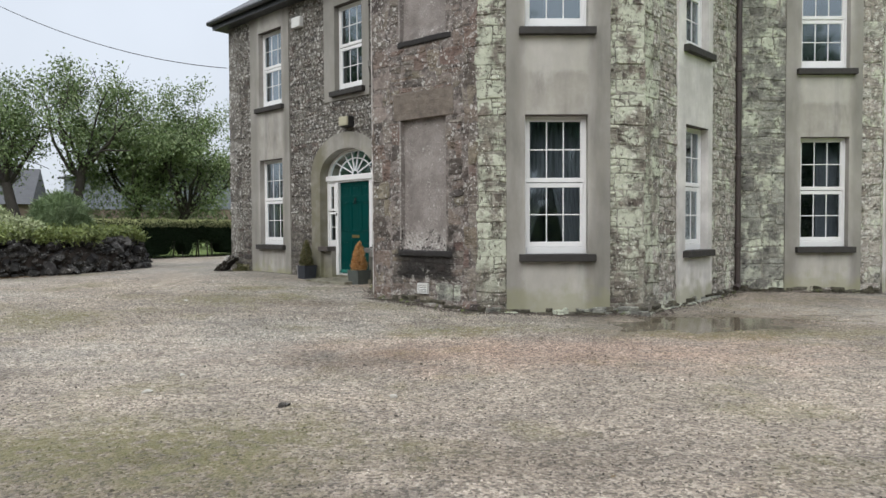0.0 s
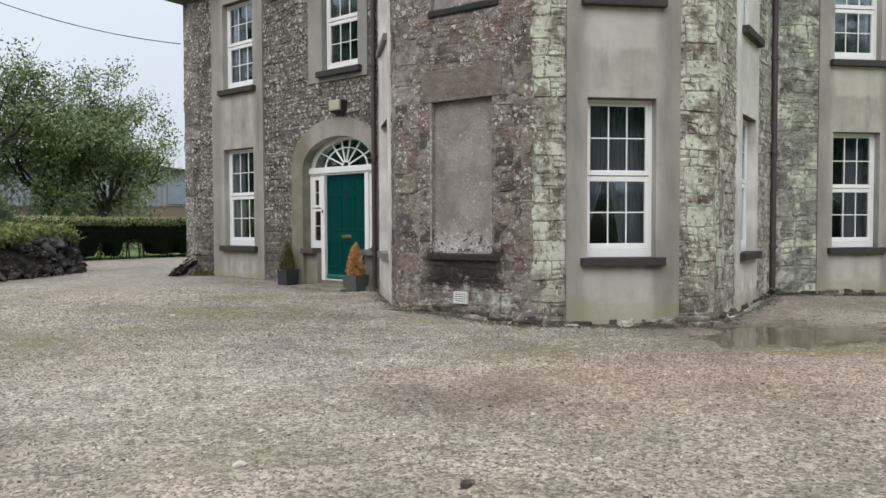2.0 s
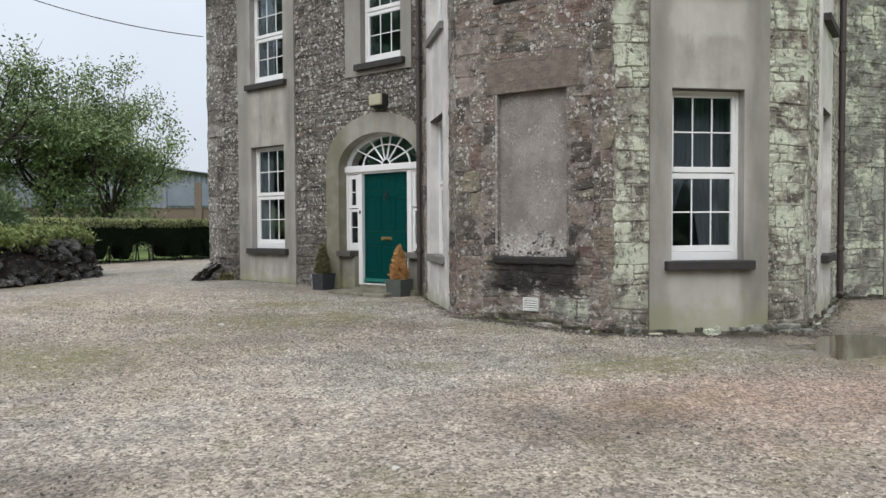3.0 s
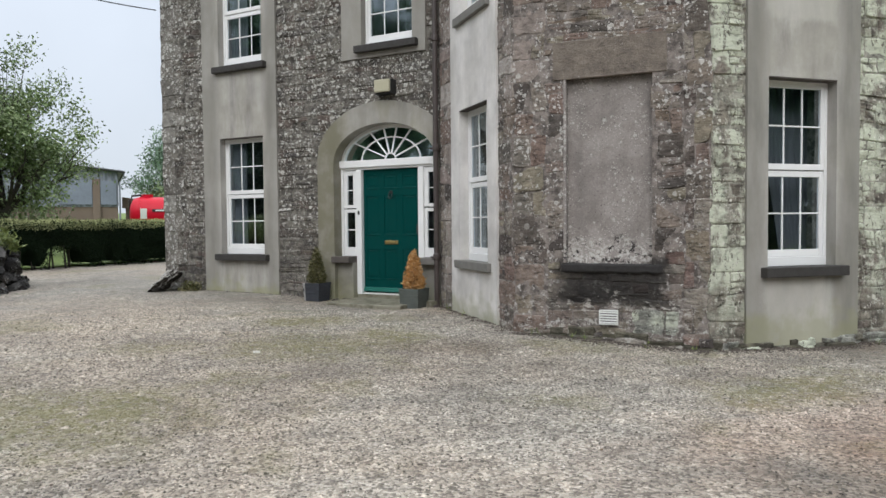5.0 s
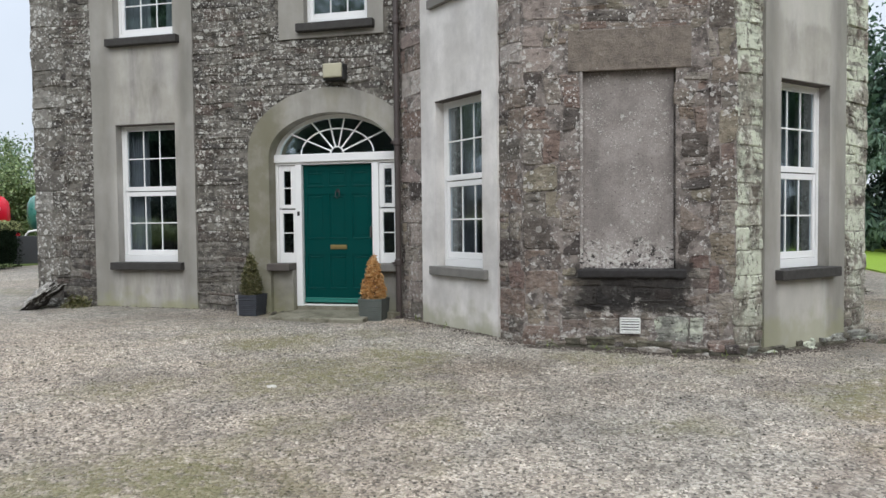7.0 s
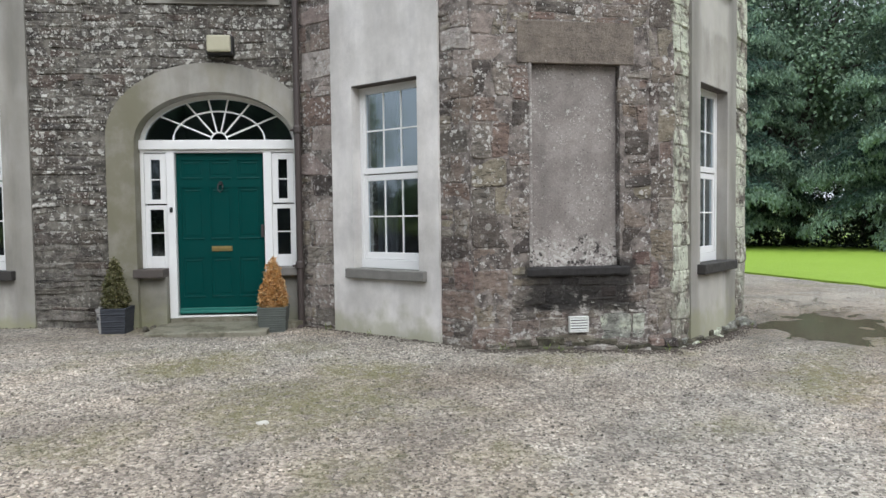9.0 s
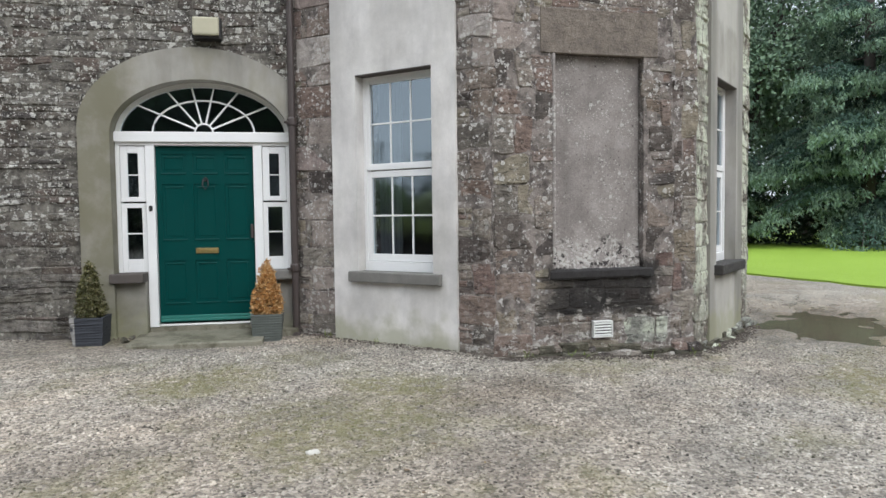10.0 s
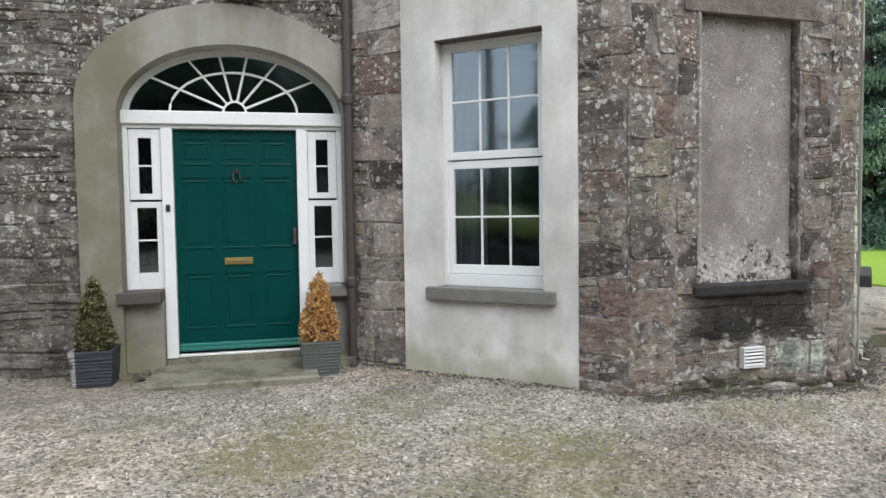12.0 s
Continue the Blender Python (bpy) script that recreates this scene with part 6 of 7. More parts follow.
# ---- east and around: dark trees round the lawn ----
for x, y, h, r, sd in ((27.5, 19.5, 17, 5.2, 61), (28.5, 12.0, 18, 5.8, 62), (34.0, 24.0, 19, 5.5, 63), (25.0, 26.5, 16, 4.6, 64), (33.5, 6.0, 17, 5.5, 65)):
    conifer(x, y, h, r, sd, "tall dark evergreen with drooping boughs beside the lawn", bare=0.11, fine=2.6 if sd in (61, 62) else 0.5)
tree(40, 16, 15, (0.3, 0.2), 66, M_DECID_PALE, "tall broadleaf tree behind the evergreens", per=26, size=0.34, spread=0.5, trunk_r=0.35, crown=(5.0, 2.0), clumps=420)
tree(32, 18, 19, (0.3, 0.2), 74, M_DECID_PALE, "very tall broadleaf tree beyond the lawn", per=60, size=0.2, spread=0.55, trunk_r=0.4, crown=(6.0, 3.0), clumps=560)
tree(33.5, 31, 14, (0.3, 0.2), 67, M_DECID, "tall broadleaf tree behind the house", per=26, size=0.34, spread=0.5, trunk_r=0.35, crown=(5.0, 2.0), clumps=420)


def understory(seed, a, b, tall, label, mat=None, size=0.32, per=6):
    rng = np.random.default_rng(seed)
    pts = []
    a, b = Vector(a), Vector(b)
    nrm = Vector(((b - a).y, -(b - a).x)).normalized()
    for s in np.linspace(0, 1, int((b - a).length * 7)):
        c = a.lerp(b, s) + nrm * 1.2 * math.sin(s * 9)
        for _ in range(18):
            q = c + nrm * rng.normal(1.5, 0.9) + (b - a).normalized() * rng.normal(0, 0.4)
            pts.append((q.x, q.y, gz(q.x, q.y) + abs(rng.normal(0, tall)) + 0.1))
    v, f = leaf_cloud(pts, size, per, 0.2, rng)
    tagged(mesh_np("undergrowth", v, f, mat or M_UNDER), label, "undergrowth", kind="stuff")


copy_thing(tree(29.5, 40, 15, (0.3, 0.2), 76, M_DECID, "dark broadleaf tree north-east of the house", per=20, size=0.40, spread=0.5, trunk_r=0.35, crown=(5.0, 1.0), clumps=420), pose(23.5, 46, gz(23.5, 46) - 0.05, 0, 0, 90))
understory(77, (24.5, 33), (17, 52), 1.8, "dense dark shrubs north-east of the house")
understory(68, (32.0, -4), (28.0, 33), 1.6, "dense undergrowth coloured near black for shade below the trees", None, 0.22, 7)
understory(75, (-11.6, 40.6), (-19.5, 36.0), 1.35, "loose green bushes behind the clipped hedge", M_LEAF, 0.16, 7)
# Out of view: shrub rows added to darken what the panes reflect.
understory(69, (24, -13), (-20, -13), 2.4, "unseen shrubbery added across the forecourt for dark reflections")
understory(70, (-20, -13), (-27, 9), 2.6, "unseen shrubbery added west of the forecourt for dark reflections")
understory(71, (-27, 9), (-34, 44), 1.7, "unseen shrubbery added west of the garden for dark reflections")
understory(73, (31, -6), (24, -13), 1.8, "unseen shrubbery added past the lawn for dark reflections")
# unseen trees behind the forecourt, placed for the panes to mirror
behind = [conifer(-27.0, 20.8, 14, 3.6, 71, "dark conifer standing west of the rockery"), tree(-6, -24, 16, (0.4, 0.2), 72, M_DECID, "tall broadleaf tree across the forecourt", per=13, size=0.52, spread=0.6, trunk_r=0.35, crown=(5.2, 1.0), clumps=420)]
for x, y, rz in ((-16, -22, 40), (3, -26, 80), (12, -23, 130), (22, -24, 200), (-24, -12, 250), (-29, -3, 300), (32, -14, 20), (-30, 7, 75), (-31, 14.5, 160), (-20, -19, 10), (-31, 16.0, 35), (38, -6, 140), (27, -19, 320)):
    copy_thing(behind[1], pose(x, y, gz(x, y) - 0.05, 0, 0, rz))


# ---- planters by the door ----
def planter(u, out, leafmat, potmat, label, seed, w=0.16, h=0.34, plant_h=0.66, plant_r=0.175):
    rng = np.random.default_rng(seed)
    wm = wall_ob[1].matrix_world
    p = wm @ Vector((u, -out, 0))
    m = frame_of(CORNERS[0], CORNERS[1])
    base = Matrix.Translation((p.x, p.y, gz(p.x, p.y) - 0.01)) @ m.to_3x3().to_4x4()
    t = thing("planter", base, label, "planter", "planters by the door")
    bm = bmesh.new()
    lv = 11
    prev = None
    for i in range(lv * 2 + 1):
        z = h * i / (lv * 2)
        rr = w * (0.86 + 0.14 * z / h) + (0.003 if i % 2 else 0.0)
        cur = [bm.verts.new((sx * rr + 0.002 * rng.normal(), sy * rr + 0.002 * rng.normal(), z)) for sx, sy in ((-1, -1), (0, -1), (1, -1), (1, 0), (1, 1), (0, 1), (-1, 1), (-1, 0))]
        if prev:
            for k in range(8):
                bm.faces.new((prev[k], prev[(k + 1) % 8], cur[(k + 1) % 8], cur[k]))
        else:
            bm.faces.new(cur[::-1])
        prev = cur
    inner = [bm.verts.new((v.co.x * 0.86, v.co.y * 0.86, h)) for v in prev]
    low = [bm.verts.new((v.co.x * 0.84, v.co.y * 0.84, h - 0.06)) for v in prev]
    for k in range(8):
        bm.faces.new((prev[k], prev[(k + 1) % 8], inner[(k + 1) % 8], inner[k]))
        bm.faces.new((inner[k], inner[(k + 1) % 8], low[(k + 1) % 8], low[k]))
    part("pot", bm, potmat, t, "square ribbed planter")
    part("soil", boxes((-w * 0.85, w * 0.85, -w * 0.85, w * 0.85, h - 0.10, h - 0.05), bevel=0), M_SOIL, t)
    s = bmesh.new()
    tube([(0, 0, h - 0.08), (0.01, 0, h + plant_h * 0.5), (0, 0.01, h + plant_h * 0.95)], [0.016, 0.01, 0.004], 5, s)
    pts = []
    for z in np.linspace(0, 1, 34):
        rr = plant_r * (1 - z) ** 0.62 * (1.0 if z > 0.08 else 0.85)
        n = max(3, int(46 * rr / plant_r))
        for _ in range(n):
            a = rng.uniform(0, 2 * math.pi)
            q = rr * rng.uniform(0.55, 1.06) * (1 + 0.18 * noise.noise(Vector((math.cos(a) * 2, math.sin(a) * 2, z * 6 + seed))))
            pts.append((q * math.cos(a), q * math.sin(a), h + plant_h * z + rng.uniform(-0.012, 0.012)))
            if rng.random() < 0.10:
                tube([(0, 0, h + plant_h * z * 0.9), (q * 0.95 * math.cos(a), q * 0.95 * math.sin(a), h + plant_h * z + 0.02)], [0.005, 0.002], 3, s, cap=False)
    part("stem", s, M_BARK, t)
    v, f = leaf_cloud(pts, 0.032, 7, 0.012, rng, aspect=0.5, droop=-0.6)
    tagged(mesh_np("foliage", v, f, leafmat, t), "small tightly clipped leaves")


planter(4.31, 0.34, M_BOX, M_POT, "dark slate planter with a small clipped green cone shrub", 81, w=0.182, plant_h=0.62)
planter(6.33, 0.29, M_DEAD, M_POT_GREEN, "grey-green planter with a withered orange cone shrub", 82, w=0.19, plant_h=0.63, plant_r=0.20)


# ---- loose stones, leaves and pebbles on the gravel ----
INSIDE = CORNERS + BACK


def in_house(x, y, grow=0.0):
    c = False
    n = len(INSIDE)
    for i in range(n):
        (x1, y1), (x2, y2) = INSIDE[i], INSIDE[(i + 1) % n]
        if (y1 > y) != (y2 > y) and x < (x2 - x1) * (y - y1) / (y2 - y1) + x1:
            c = not c
    return c


def build_loose():
    rng = np.random.default_rng(91)
    for x, y, s, mat, lab in ((-2.84, 6.46, 0.06, M_WHITESTONE, "white stone lying on the gravel"), (-4.70, 12.73, 0.05, M_WHITESTONE, "white stone lying on the gravel"), (-2.78, 7.21, 0.04, M_WHITESTONE, "white stone lying on the gravel"),
                              (-0.55, 6.2, 0.05, M_WHITESTONE, "white stone lying on the gravel"), (-1.45, 5.9, 0.06, M_BOULDER, "dark stone lying on the gravel")):
        rock(rng, (s, s * 0.7, s * 0.5), "loose_stone", pose(x, y, gz(x, y) + s * 0.2, 0, 0, rng.uniform(0, 180)), mat, lab, "stone", "loose stones")
    v, f = leaf_cloud([(rng.uniform(-11, 6), rng.uniform(1.5, 13.5), 0) for _ in range(420)], 0.045, 1, 0.0, rng)
    q = v.reshape(-1, 4, 3)
    for k in range(len(q)):
        c = q[k].mean(0)
        q[k, :, 2] = gz(c[0], c[1]) + 0.012 + (q[k, :, 2] - c[2]) * 0.12
    heap = [(-12.6 + 2.6 * q + rng.normal(0, 0.12), 15.7 + 2.6 * q + rng.normal(0, 0.14), 0) for q in rng.random(500)]
    v2, f2 = leaf_cloud(heap, 0.07, 1, 0.0, rng)
    for q in v2.reshape(-1, 4, 3):
        c = q.mean(0)
        q[:, 2] = gz(c[0], c[1]) + 0.015 + (q[:, 2] - c[2]) * 0.2
    v, f = np.concatenate([v, v2]), np.concatenate([f, f2 + len(v)])
    tagged(mesh_np("fallen_leaves", v, f, M_LITTER), "small brown leaves scattered over the gravel", "leaves", kind="stuff")
    # pebbles
    base = np.array([(1, 0, -0.3), (-1, 0, -0.3), (0, 1, -0.3), (0, -1, -0.3), (0.4, 0.1, 1), (-0.4, -0.1, 0.9)], float)
    tri = np.array([(0, 2, 4), (2, 1, 5), (4, 2, 5), (1, 3, 5), (3, 0, 4), (5, 3, 4)])
    vs = []
    want = 88000
    px = np.concatenate([rng.uniform(-9.5, 6.5, want), rng.uniform(-7, 2, want // 3)])
    py = np.concatenate([rng.uniform(1.8, 17.0, want), rng.uniform(9, 16, want // 3)])
    for x, y in zip(px, py):
        if in_house(x, y) or (abs(x - 3.7) < 1.7 and abs(y - 11) < 0.9):
            continue
        s = rng.uniform(0.0055, 0.0125) * (1.6 if rng.random() < 0.04 else 1)
        a = rng.uniform(0, 6.28)
        b = base * (s * rng.uniform(0.8, 1.4), s * rng.uniform(0.6, 1.1), s * rng.uniform(0.4, 0.8)) + rng.normal(0, s * 0.12, (6, 3))
        ca, sa = math.cos(a), math.sin(a)
        r = np.stack([b[:, 0] * ca - b[:, 1] * sa + x, b[:, 0] * sa + b[:, 1] * ca + y, b[:, 2] + s * 0.15], 1)
        vs.append((r, x, y))
    v = np.concatenate([r + np.array((0, 0, gz(x, y))) for r, x, y in vs])
    f = (tri[None] + 6 * np.arange(len(vs))[:, None, None]).reshape(-1, 3)
    tagged(mesh_np("pebbles", v, f, M_PEBBLE), "loose grey and pale gravel chippings", "gravel", kind="stuff")


build_loose()


def build_wall_foot():
    """Dark earth clods, moss and small weeds that lie along the foot of the walls."""
    rng = np.random.default_rng(95)
    base = np.array([(1, 0, -0.4), (0.3, 0.9, -0.4), (-0.8, 0.6, -0.4), (-0.8, -0.6, -0.4), (0.3, -0.9, -0.4), (0.1, 0, 0.7)], float)
    tri = np.array([(0, 1, 5), (1, 2, 5), (2, 3, 5), (3, 4, 5), (4, 0, 5)])
    clods, moss, weeds = [], [], []
    for k, reach, n in ((1, 0.09, 500), (2, 0.10, 500), (3, 0.16, 1150), (4, 0.15, 1000), (5, 0.15, 1000), (6, 0.14, 600)):
        a, b = Vector(CORNERS[k - 1]), Vector(CORNERS[k])
        m = frame_of(a, b)
        ln = (b - a).length
        out = 0.13 if k in (3, 4, 5, 6) else 0.06
        for _ in range(n):
            u = rng.uniform(0, ln)
            if k == 1 and 4.6 < u < 6.4:
                continue
            wide = reach * (0.55 + 0.9 * abs(noise.noise(Vector((u * 1.3, k * 7.0, 0)))))
            p = m @ Vector((u, -out - abs(rng.normal(0, wide)) + 0.02, 0))
            s = rng.uniform(0.006, 0.015) * (1.7 if rng.random() < 0.1 else 1)
            c, d = math.cos(u * 37), math.sin(u * 37)
            q = base * (s, s * rng.uniform(0.6, 1.0), s * rng.uniform(0.4, 0.8)) + rng.normal(0, s * 0.12, (6, 3))
            q = np.stack([q[:, 0] * c - q[:, 1] * d + p.x, q[:, 0] * d + q[:, 1] * c + p.y, q[:, 2] + gz(p.x, p.y) + 0.012], 1)
            (moss if noise.noise(Vector((u * 2.1, k * 3.0, 5))) > 0.40 else clods).append(q)
            if rng.random() < 0.0035:
                weeds.append((p.x, p.y, gz(p.x, p.y) + 0.02))
    for name, some, mat, label, cat in (("earth", clods, M_EARTH, "dark crumbs of damp earth along the wall foot", "earth"), ("moss", moss, M_MOSS, "green cushions of moss along the wall foot", "moss")):
        v = np.concatenate(some)
        f = (tri[None] + 6 * np.arange(len(some))[:, None, None]).reshape(-1, 3)
        tagged(mesh_np(name, v, f, mat), label, cat, kind="stuff")
    v, f = leaf_cloud(weeds, 0.06, 7, 0.02, rng, aspect=0.22, droop=-1.2)
    tagged(mesh_np("small_weeds", v, f, M_TRAIL), "tiny green weeds along the wall foot", "weeds", kind="stuff")


build_wall_foot()


# ---- the stones of the walls, last ----
def warp(u, z, seed):
    q = noise.noise_vector(Vector((u * 1.8, z * 1.8, seed)))
    r = noise.noise_vector(Vector((u * 6, z * 6, seed + 9)))
    return u + q.x * 0.05 + r.x * 0.018, z + q.z * 0.045 + r.z * 0.014


def stone_geo(u0, u1, z0, z1, proud, rng, seed, gap=0.011, warped=True):
    """A rough block: a ragged outline, a chamfered edge and an uneven face."""
    g = gap * rng.uniform(0.6, 1.3)
    u0, u1, z0, z1 = u0 + g / 2, u1 - g / 2, z0 + g / 2, z1 - g / 2
    w, h = u1 - u0, z1 - z0
    j = min(0.014, 0.12 * min(w, h))
    cx = [rng.uniform(0.05, 0.16) * min(w, h) for _ in range(8)]
    out = [(u0 + cx[0], z0), (u0 + w * rng.uniform(0.4, 0.6), z0 + rng.uniform(-j, j) * 0.6), (u1 - cx[1], z0), (u1, z0 + cx[2]),
           (u1 + rng.uniform(-j, j) * 0.6, z0 + h * 0.5), (u1, z1 - cx[3]), (u1 - cx[4], z1), (u0 + w * rng.uniform(0.4, 0.6), z1 + rng.uniform(-j, j) * 0.6), (u0 + cx[5], z1), (u0, z1 - cx[6]), (u0 + rng.uniform(-j, j) * 0.6, z0 + h * 0.5), (u0, z0 + cx[7])]
    mu, mz = (u0 + u1) / 2, (z0 + z1) / 2
    ins = min(0.012, 0.14 * min(w, h))
    tilt_u, tilt_z = rng.normal(0, 0.006), rng.normal(0, 0.006)
    verts = []
    n = len(out)
    for lvl in range(3):
        for u, z in out:
            if lvl == 2:
                du, dz = u - mu, z - mz
                u, z = mu + du * (1 - ins / max(0.03, w / 2)), mz + dz * (1 - ins / max(0.03, h / 2))
                y = -proud + tilt_u * (u - mu) / max(w, 0.05) * 2 + tilt_z * (z - mz) / max(h, 0.05) * 2 + rng.normal(0, 0.0025)
            else:
                y = 0.03 if lvl == 0 else -proud * 0.5
            if warped:
                u, z = warp(u, z, seed)
            verts.append((u, y, z))
    c = warp(mu, mz, seed) if warped else (mu, mz)
    verts.append((c[0], -proud - rng.uniform(-0.004, 0.008), c[1]))
    faces = []
    for lvl in range(2):
        for k in range(n):
            a, b = lvl * n + k, lvl * n + (k + 1) % n
            faces.append((a, b, b + n, a + n))
    for k in range(n):
        faces.append((2 * n + k, 2 * n + (k + 1) % n, 3 * n))
    return verts, faces


def lay(region, rows, widths, split, rng, cuts=()):
    """Courses of stones that fill region (u0, u1, z0, z1), kept out of the rectangles in cuts."""
    u0, u1, z0, z1 = region
    out = []
    z = z0
    while z < z1 - 0.03:
        h = min(rng.uniform(*rows) * (1.0 if rng.random() < 0.75 else 0.6), z1 - z)
        if z1 - (z + h) < 0.06:
            h = z1 - z
        u = u0
        while u < u1 - 0.02:
            w = min(rng.uniform(*widths), u1 - u)
            if u1 - (u + w) < widths[0] * 0.5:
                w = u1 - u
            k = 1
            if h > 0.15 and rng.random() < split:
                k = 2 if h < 0.24 or rng.random() < 0.6 else 3
            t = z
            shares = rng.uniform(0.6, 1.4, k)
            for s in shares / shares.sum():
                hh = h * s
                if k > 1 and w > 0.34 and rng.random() < 0.45:
                    m = w * rng.uniform(0.35, 0.65)
                    out += [(u, u + m, t, t + hh), (u + m, u + w, t, t + hh)]
                else:
                    out.append((u, u + w, t, t + hh))
                t += hh
            u += w
        z += h
    kept = []
    for a, b, c, d in out:
        ok = True
        for p, q, r, s in cuts:
            if a < q and b > p and c < s and d > r:
                cu, cz = (a + b) / 2, (c + d) / 2
                if p < cu < q and r < cz < s:
                    ok = False
                    break
                opts = []
                if cu <= p:
                    opts.append((p - a, "b"))
                if cu >= q:
                    opts.append((b - q, "a"))
                if cz <= r:
                    opts.append((r - c, "d"))
                if cz >= s:
                    opts.append((d - s, "c"))
                side = max(opts)[1]
                a, b, c, d = (q if side == "a" else a), (p if side == "b" else b), (s if side == "c" else c), (r if side == "d" else d)
        if ok and b - a > 0.04 and d - c > 0.03:
            kept.append((a, b, c, d))
    return kept


def quoins(u0, u1, z0, z1, edge, rng, long=1.0, short=0.6, rows=(0.24, 0.40), odd=0):
    """Dressed corner blocks, long and short in turn; edge: which end is the corner. Gives also the rectangles they leave."""
    out, rest = [], []
    z, k = z0, odd
    while z < z1 - 0.02:
        h = min(rng.uniform(*rows), z1 - z)
        if z1 - z - h < 0.1:
            h = z1 - z
        w = (u1 - u0) * (long if k % 2 == 0 else short) * rng.uniform(0.92, 1.0)
        if edge == "left":
            out.append((u0, u0 + w, z, z + h))
            if u1 - u0 - w > 0.05:
                rest.append((u0 + w, u1, z, z + h))
        else:
            out.append((u1 - w, u1, z, z + h))
            if u1 - u0 - w > 0.05:
                rest.append((u0, u1 - w, z, z + h))
        z += h
        k += 1
    return out, rest


def build_stones():
    rng = np.random.default_rng(101)

    def set_stones(k, rects, material, pmin=0.014, pmax=0.027, near=(0.0, 99.0, 0.0, 4.2), limit=300, warped=True, name="stone", gap=0.011):
        w = wall_ob[k]
        order = sorted(rects, key=lambda r: (not (near[2] <= (r[2] + r[3]) / 2 <= near[3] and near[0] <= (r[0] + r[1]) / 2 <= near[1]), abs((r[2] + r[3]) / 2 - 1.9)))
        jv, jf = [], []
        for i, r in enumerate(order):
            v, f = stone_geo(*r, rng.uniform(pmin, pmax), rng, k * 3.7, gap, warped)
            if i < limit:
                pydata(name, v, f, material, w)
            else:
                o = len(jv)
                jv += v
                jf += [tuple(o + q for q in ff) for ff in f]
        if jv:
            tagged(pydata("rubble", jv, jf, material, w), "further small rubble stones", kind="stuff")

    # wall 1: grey rubble with quoins at the west corner
    q, rest = quoins(0.0, 0.66, 0.0, TOP, "left", rng, rows=(0.26, 0.42))
    r1 = []
    for a in rest:
        r1 += lay(a, (0.09, 0.17), (0.12, 0.26), 0.3, rng)
    r1 += lay((0.66, 1.25, 0.0, TOP), (0.10, 0.22), (0.18, 0.48), 0.35, rng)
    arch = [(4.16, 6.72, -0.5, 2.95), (4.35, 6.60, 2.9, 3.30), (4.65, 6.4, 3.2, 3.58), (4.95, 6.05, 3.5, 3.74), (4.74, 6.44, 4.60, TOP)]
    r1 += lay((3.15, 6.70, 0.0, 0.5), (0.13, 0.22), (0.3, 0.75), 0.15, rng, arch) + lay((3.15, 6.70, 0.5, 1.55), (0.07, 0.18), (0.22, 0.66), 0.25, rng, arch) + lay((3.15, 6.70, 1.55, 2.9), (0.08, 0.20), (0.18, 0.55), 0.4, rng, arch) + lay((3.15, 6.70, 2.9, TOP), (0.09, 0.22), (0.14, 0.50), 0.5, rng, arch)
    set_stones(1, q, M_QUOIN_GREY, limit=40, name="quoin", gap=0.008)
    set_stones(1, r1, M_GREY, pmin=0.010, pmax=0.026, gap=0.009, limit=280, near=(3.1, 6.7, 0.5, 4.4))
    # wall 2: dressed blocks on both sides of the strip
    q, rest = quoins(0.02, 0.67, 0.0, TOP, "right", rng, rows=(0.22, 0.38), short=0.7)
    q2, rest2 = quoins(2.38, 2.83, 0.0, TOP, "right", rng, rows=(0.22, 0.36), short=0.6)
    r2 = []
    for a in rest + rest2:
        r2 += lay(a, (0.10, 0.18), (0.10, 0.22), 0.4, rng)
    for i, r in enumerate(q):
        set_stones(2, [r], M_BROWN if i % 3 == 1 else M_QUOIN, name="quoin", pmin=0.012, pmax=0.02, gap=0.007)
    pale = [r for r in q2 if 3.15 < r[2] < 4.3]
    set_stones(2, pale, M_QUOIN, name="quoin", pmin=0.012, pmax=0.02, gap=0.007)
    set_stones(2, [r for r in q2 if r not in pale], M_BROWN, name="quoin", pmin=0.012, pmax=0.02, gap=0.007)
    set_stones(2, r2, M_BROWN, pmin=0.012, pmax=0.02, gap=0.008)
    # wall 3: brown sandstone round the blocked windows
    cuts = [(0.70, 1.79, 1.10, 3.44), (0.56, 1.95, 3.43, 3.91), (0.63, 1.93, 0.97, 1.11), (0.70, 1.79, 4.86, 6.9), (0.56, 1.95, 6.89, 7.2), (0.63, 1.93, 4.73, 4.87), (1.15, 1.38, 0.325, 0.515), (1.52, 2.12, 0.22, 0.54)]
    q, rest = quoins(0.0, 0.46, 0.0, TOP, "left", rng, rows=(0.26, 0.42), short=0.62)
    q2, rest2 = quoins(2.16, 2.47, 0.0, TOP, "right", rng, rows=(0.24, 0.4), short=0.62)
    r3 = list(rest) + list(rest2) + lay((0.46, 2.16, -0.02, 1.1), (0.10, 0.24), (0.24, 0.62), 0.3, rng, cuts) + lay((0.46, 2.16, 1.1, 2.25), (0.24, 0.38), (0.28, 0.62), 0.10, rng, cuts) + lay((0.46, 2.16, 2.25, TOP), (0.16, 0.32), (0.22, 0.54), 0.40, rng, cuts)
    pale = [r for r in q if 3.15 < r[2] < 4.3]
    set_stones(3, pale, M_QUOIN, name="quoin", pmin=0.012, pmax=0.02, gap=0.008)
    set_stones(3, [r for r in q if r not in pale] + q2, M_BROWN, name="quoin", pmin=0.009, pmax=0.018, limit=60, gap=0.004)
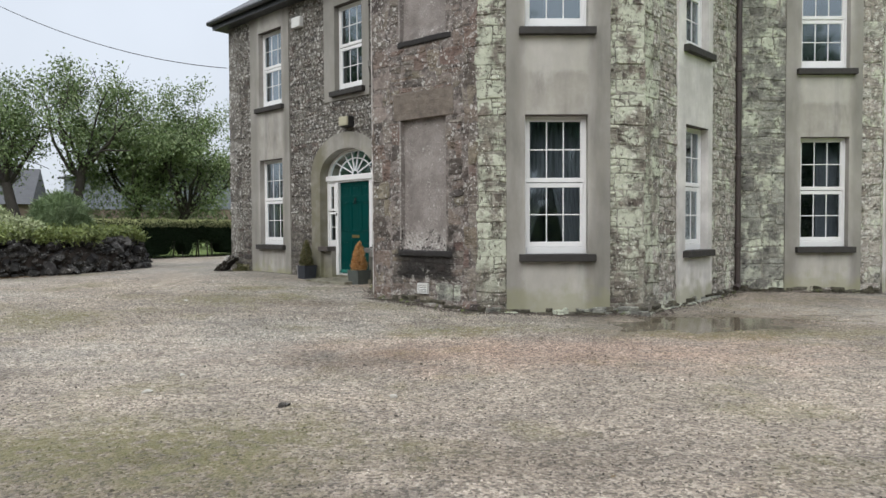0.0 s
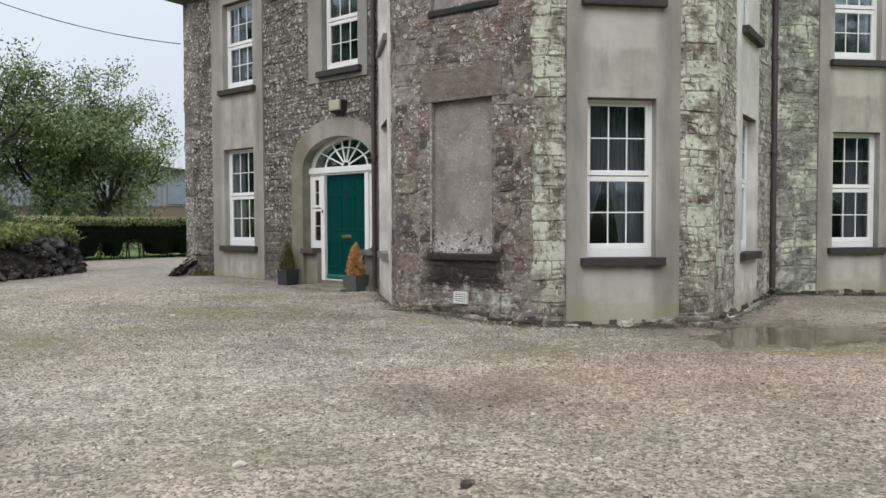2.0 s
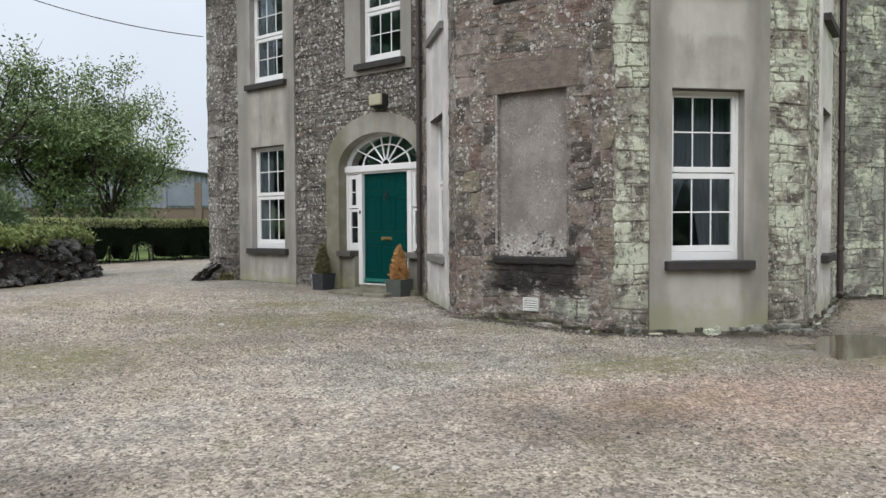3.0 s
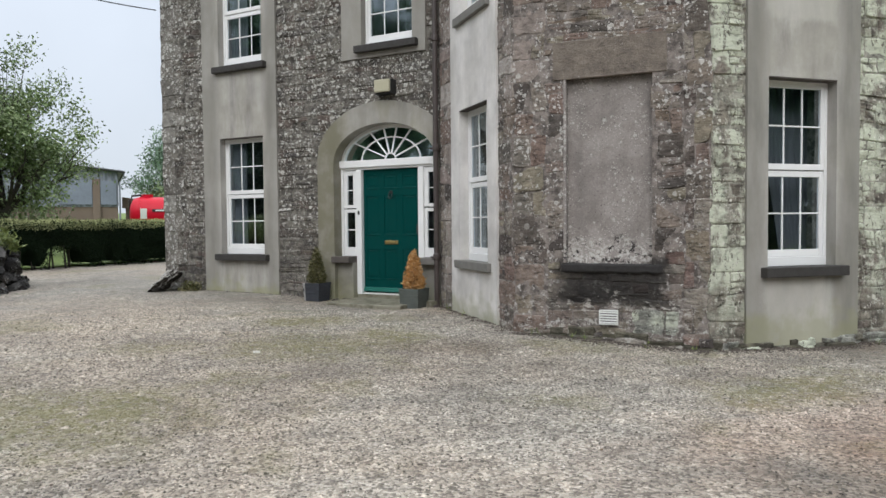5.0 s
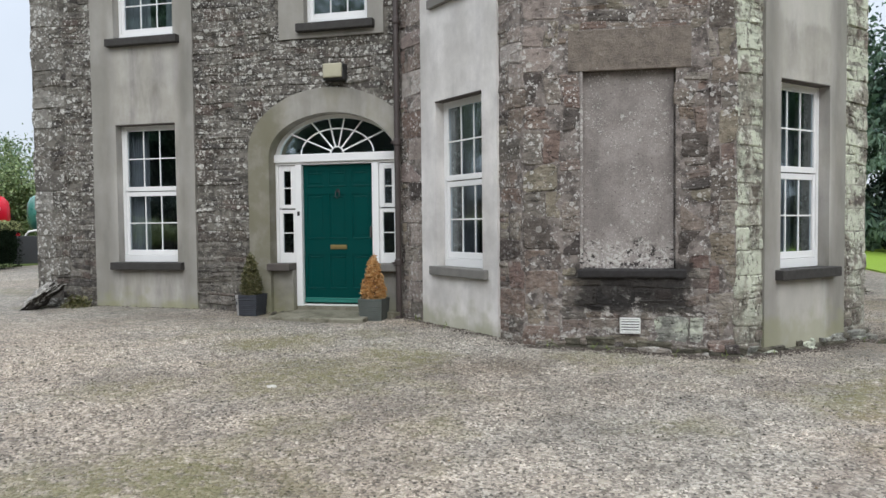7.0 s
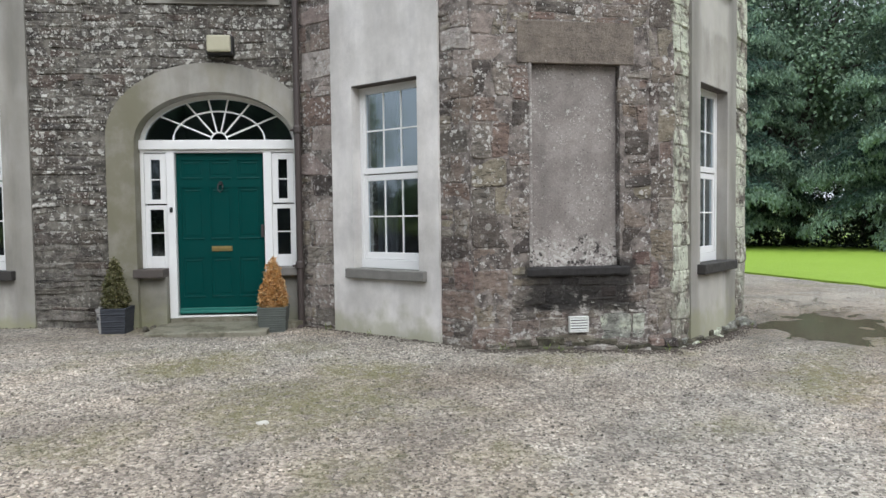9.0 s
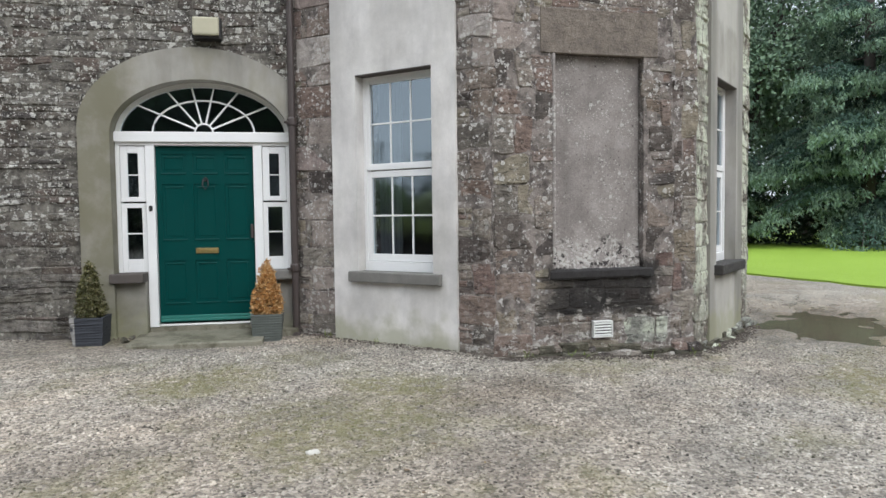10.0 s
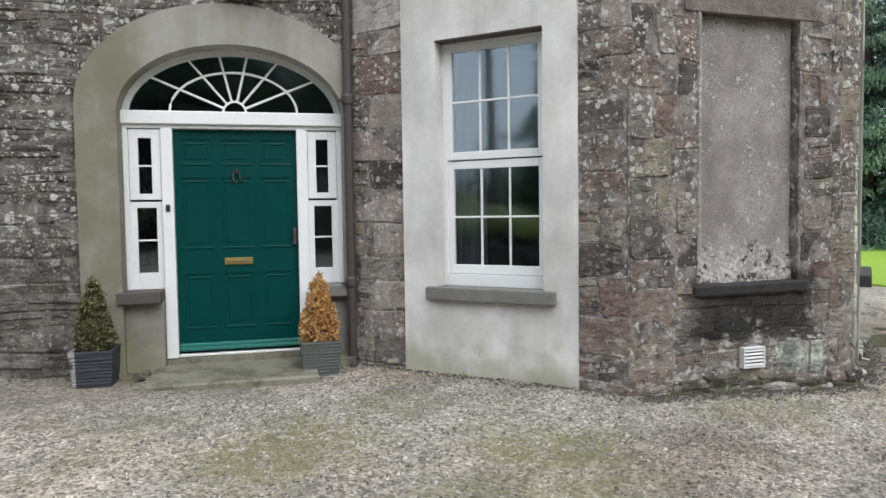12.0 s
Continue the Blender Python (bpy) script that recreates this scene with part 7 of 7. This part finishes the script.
    set_stones(3, r3, M_BROWN, pmin=0.009, pmax=0.019, limit=260, gap=0.004)
    set_stones(3, [(1.53, 1.95, 0.22, 0.54), (1.95, 2.13, 0.22, 0.54)], M_DULL, pmin=0.012, pmax=0.02)
    # wall 4: green-white corner stones beside the strip
    q, rest = quoins(-0.01, 0.50, -0.05, TOP, "left", rng, rows=(0.18, 0.36), long=0.98, short=0.55)
    q2, rest2 = quoins(2.19, 2.80, -0.05, TOP, "right", rng, rows=(0.2, 0.38), long=0.85, short=0.5)
    r4 = []
    for a in rest + rest2:
        r4 += lay(a, (0.08, 0.16), (0.08, 0.20), 0.3, rng)
    set_stones(4, q + q2, M_PALE, name="quoin", pmax=0.028, limit=120)
    set_stones(4, r4, M_PALE, limit=170)
    # walls 5 to 7
    q, rest = quoins(0.0, 0.55, -0.05, TOP, "left", rng, rows=(0.2, 0.36))
    r5 = list(rest) + lay((0.55, 1.24, -0.05, TOP), (0.12, 0.26), (0.14, 0.36), 0.45, rng) + lay((2.74, 4.30, 0.0, TOP), (0.12, 0.26), (0.14, 0.38), 0.45, rng)
    set_stones(5, q, M_PALE, name="quoin", limit=50)
    set_stones(5, r5, M_PINK, limit=240)
    r6 = lay((0.0, 0.98, 0.0, TOP), (0.2, 0.36), (0.24, 0.52), 0.25, rng)
    q, rest = quoins(2.56, 3.02, 0.0, TOP, "right", rng, rows=(0.2, 0.34))
    set_stones(6, r6, M_DULL, name="stone", limit=120)
    set_stones(6, q + rest, M_PINK, name="quoin", limit=60)
    q, rest = quoins(0.0, 0.16, 0.0, TOP, "left", rng, rows=(0.2, 0.34), short=0.9)
    set_stones(7, q + rest + lay((2.08, 2.57, 0.0, TOP), (0.15, 0.3), (0.15, 0.4), 0.3, rng), M_PALE, name="stone", limit=60)

    # rough footing that juts out at the foot of the bay, following the ground
    for k, u0, u1 in ((3, 0.15, 2.50), (4, -0.03, 2.84), (5, 0.0, 4.1), (6, 0.0, 3.0)):
        w = wall_ob[k]
        u = u0
        while u < u1 - 0.05:
            ln = min(rng.choice([0.07, 0.12, 0.18, 0.30]) * rng.uniform(0.8, 1.3), u1 - u)
            p = w.matrix_world @ Vector((u + ln / 2, -0.1, 0))
            g = gz(p.x, p.y)
            h = rng.uniform(0.01, 0.06)
            up = rng.uniform(0.025, 0.10)
            for z0, z1, jut in ((g - 0.15, g + h, rng.uniform(0.07, 0.15)), (g + h - 0.01, g + h + up, rng.uniform(0.035, 0.095))):
                v, f = stone_geo(u - 0.01, u + ln + 0.01, z0, z1, jut, rng, 50 + k, gap=0.004)
                pydata("footing_stone", v, f, (M_DULL if rng.random() < 0.4 else M_FOOT) if k in (4, 5) else (M_BROWN if rng.random() < 0.3 else M_FOOT), w)
            u += ln


build_stones()
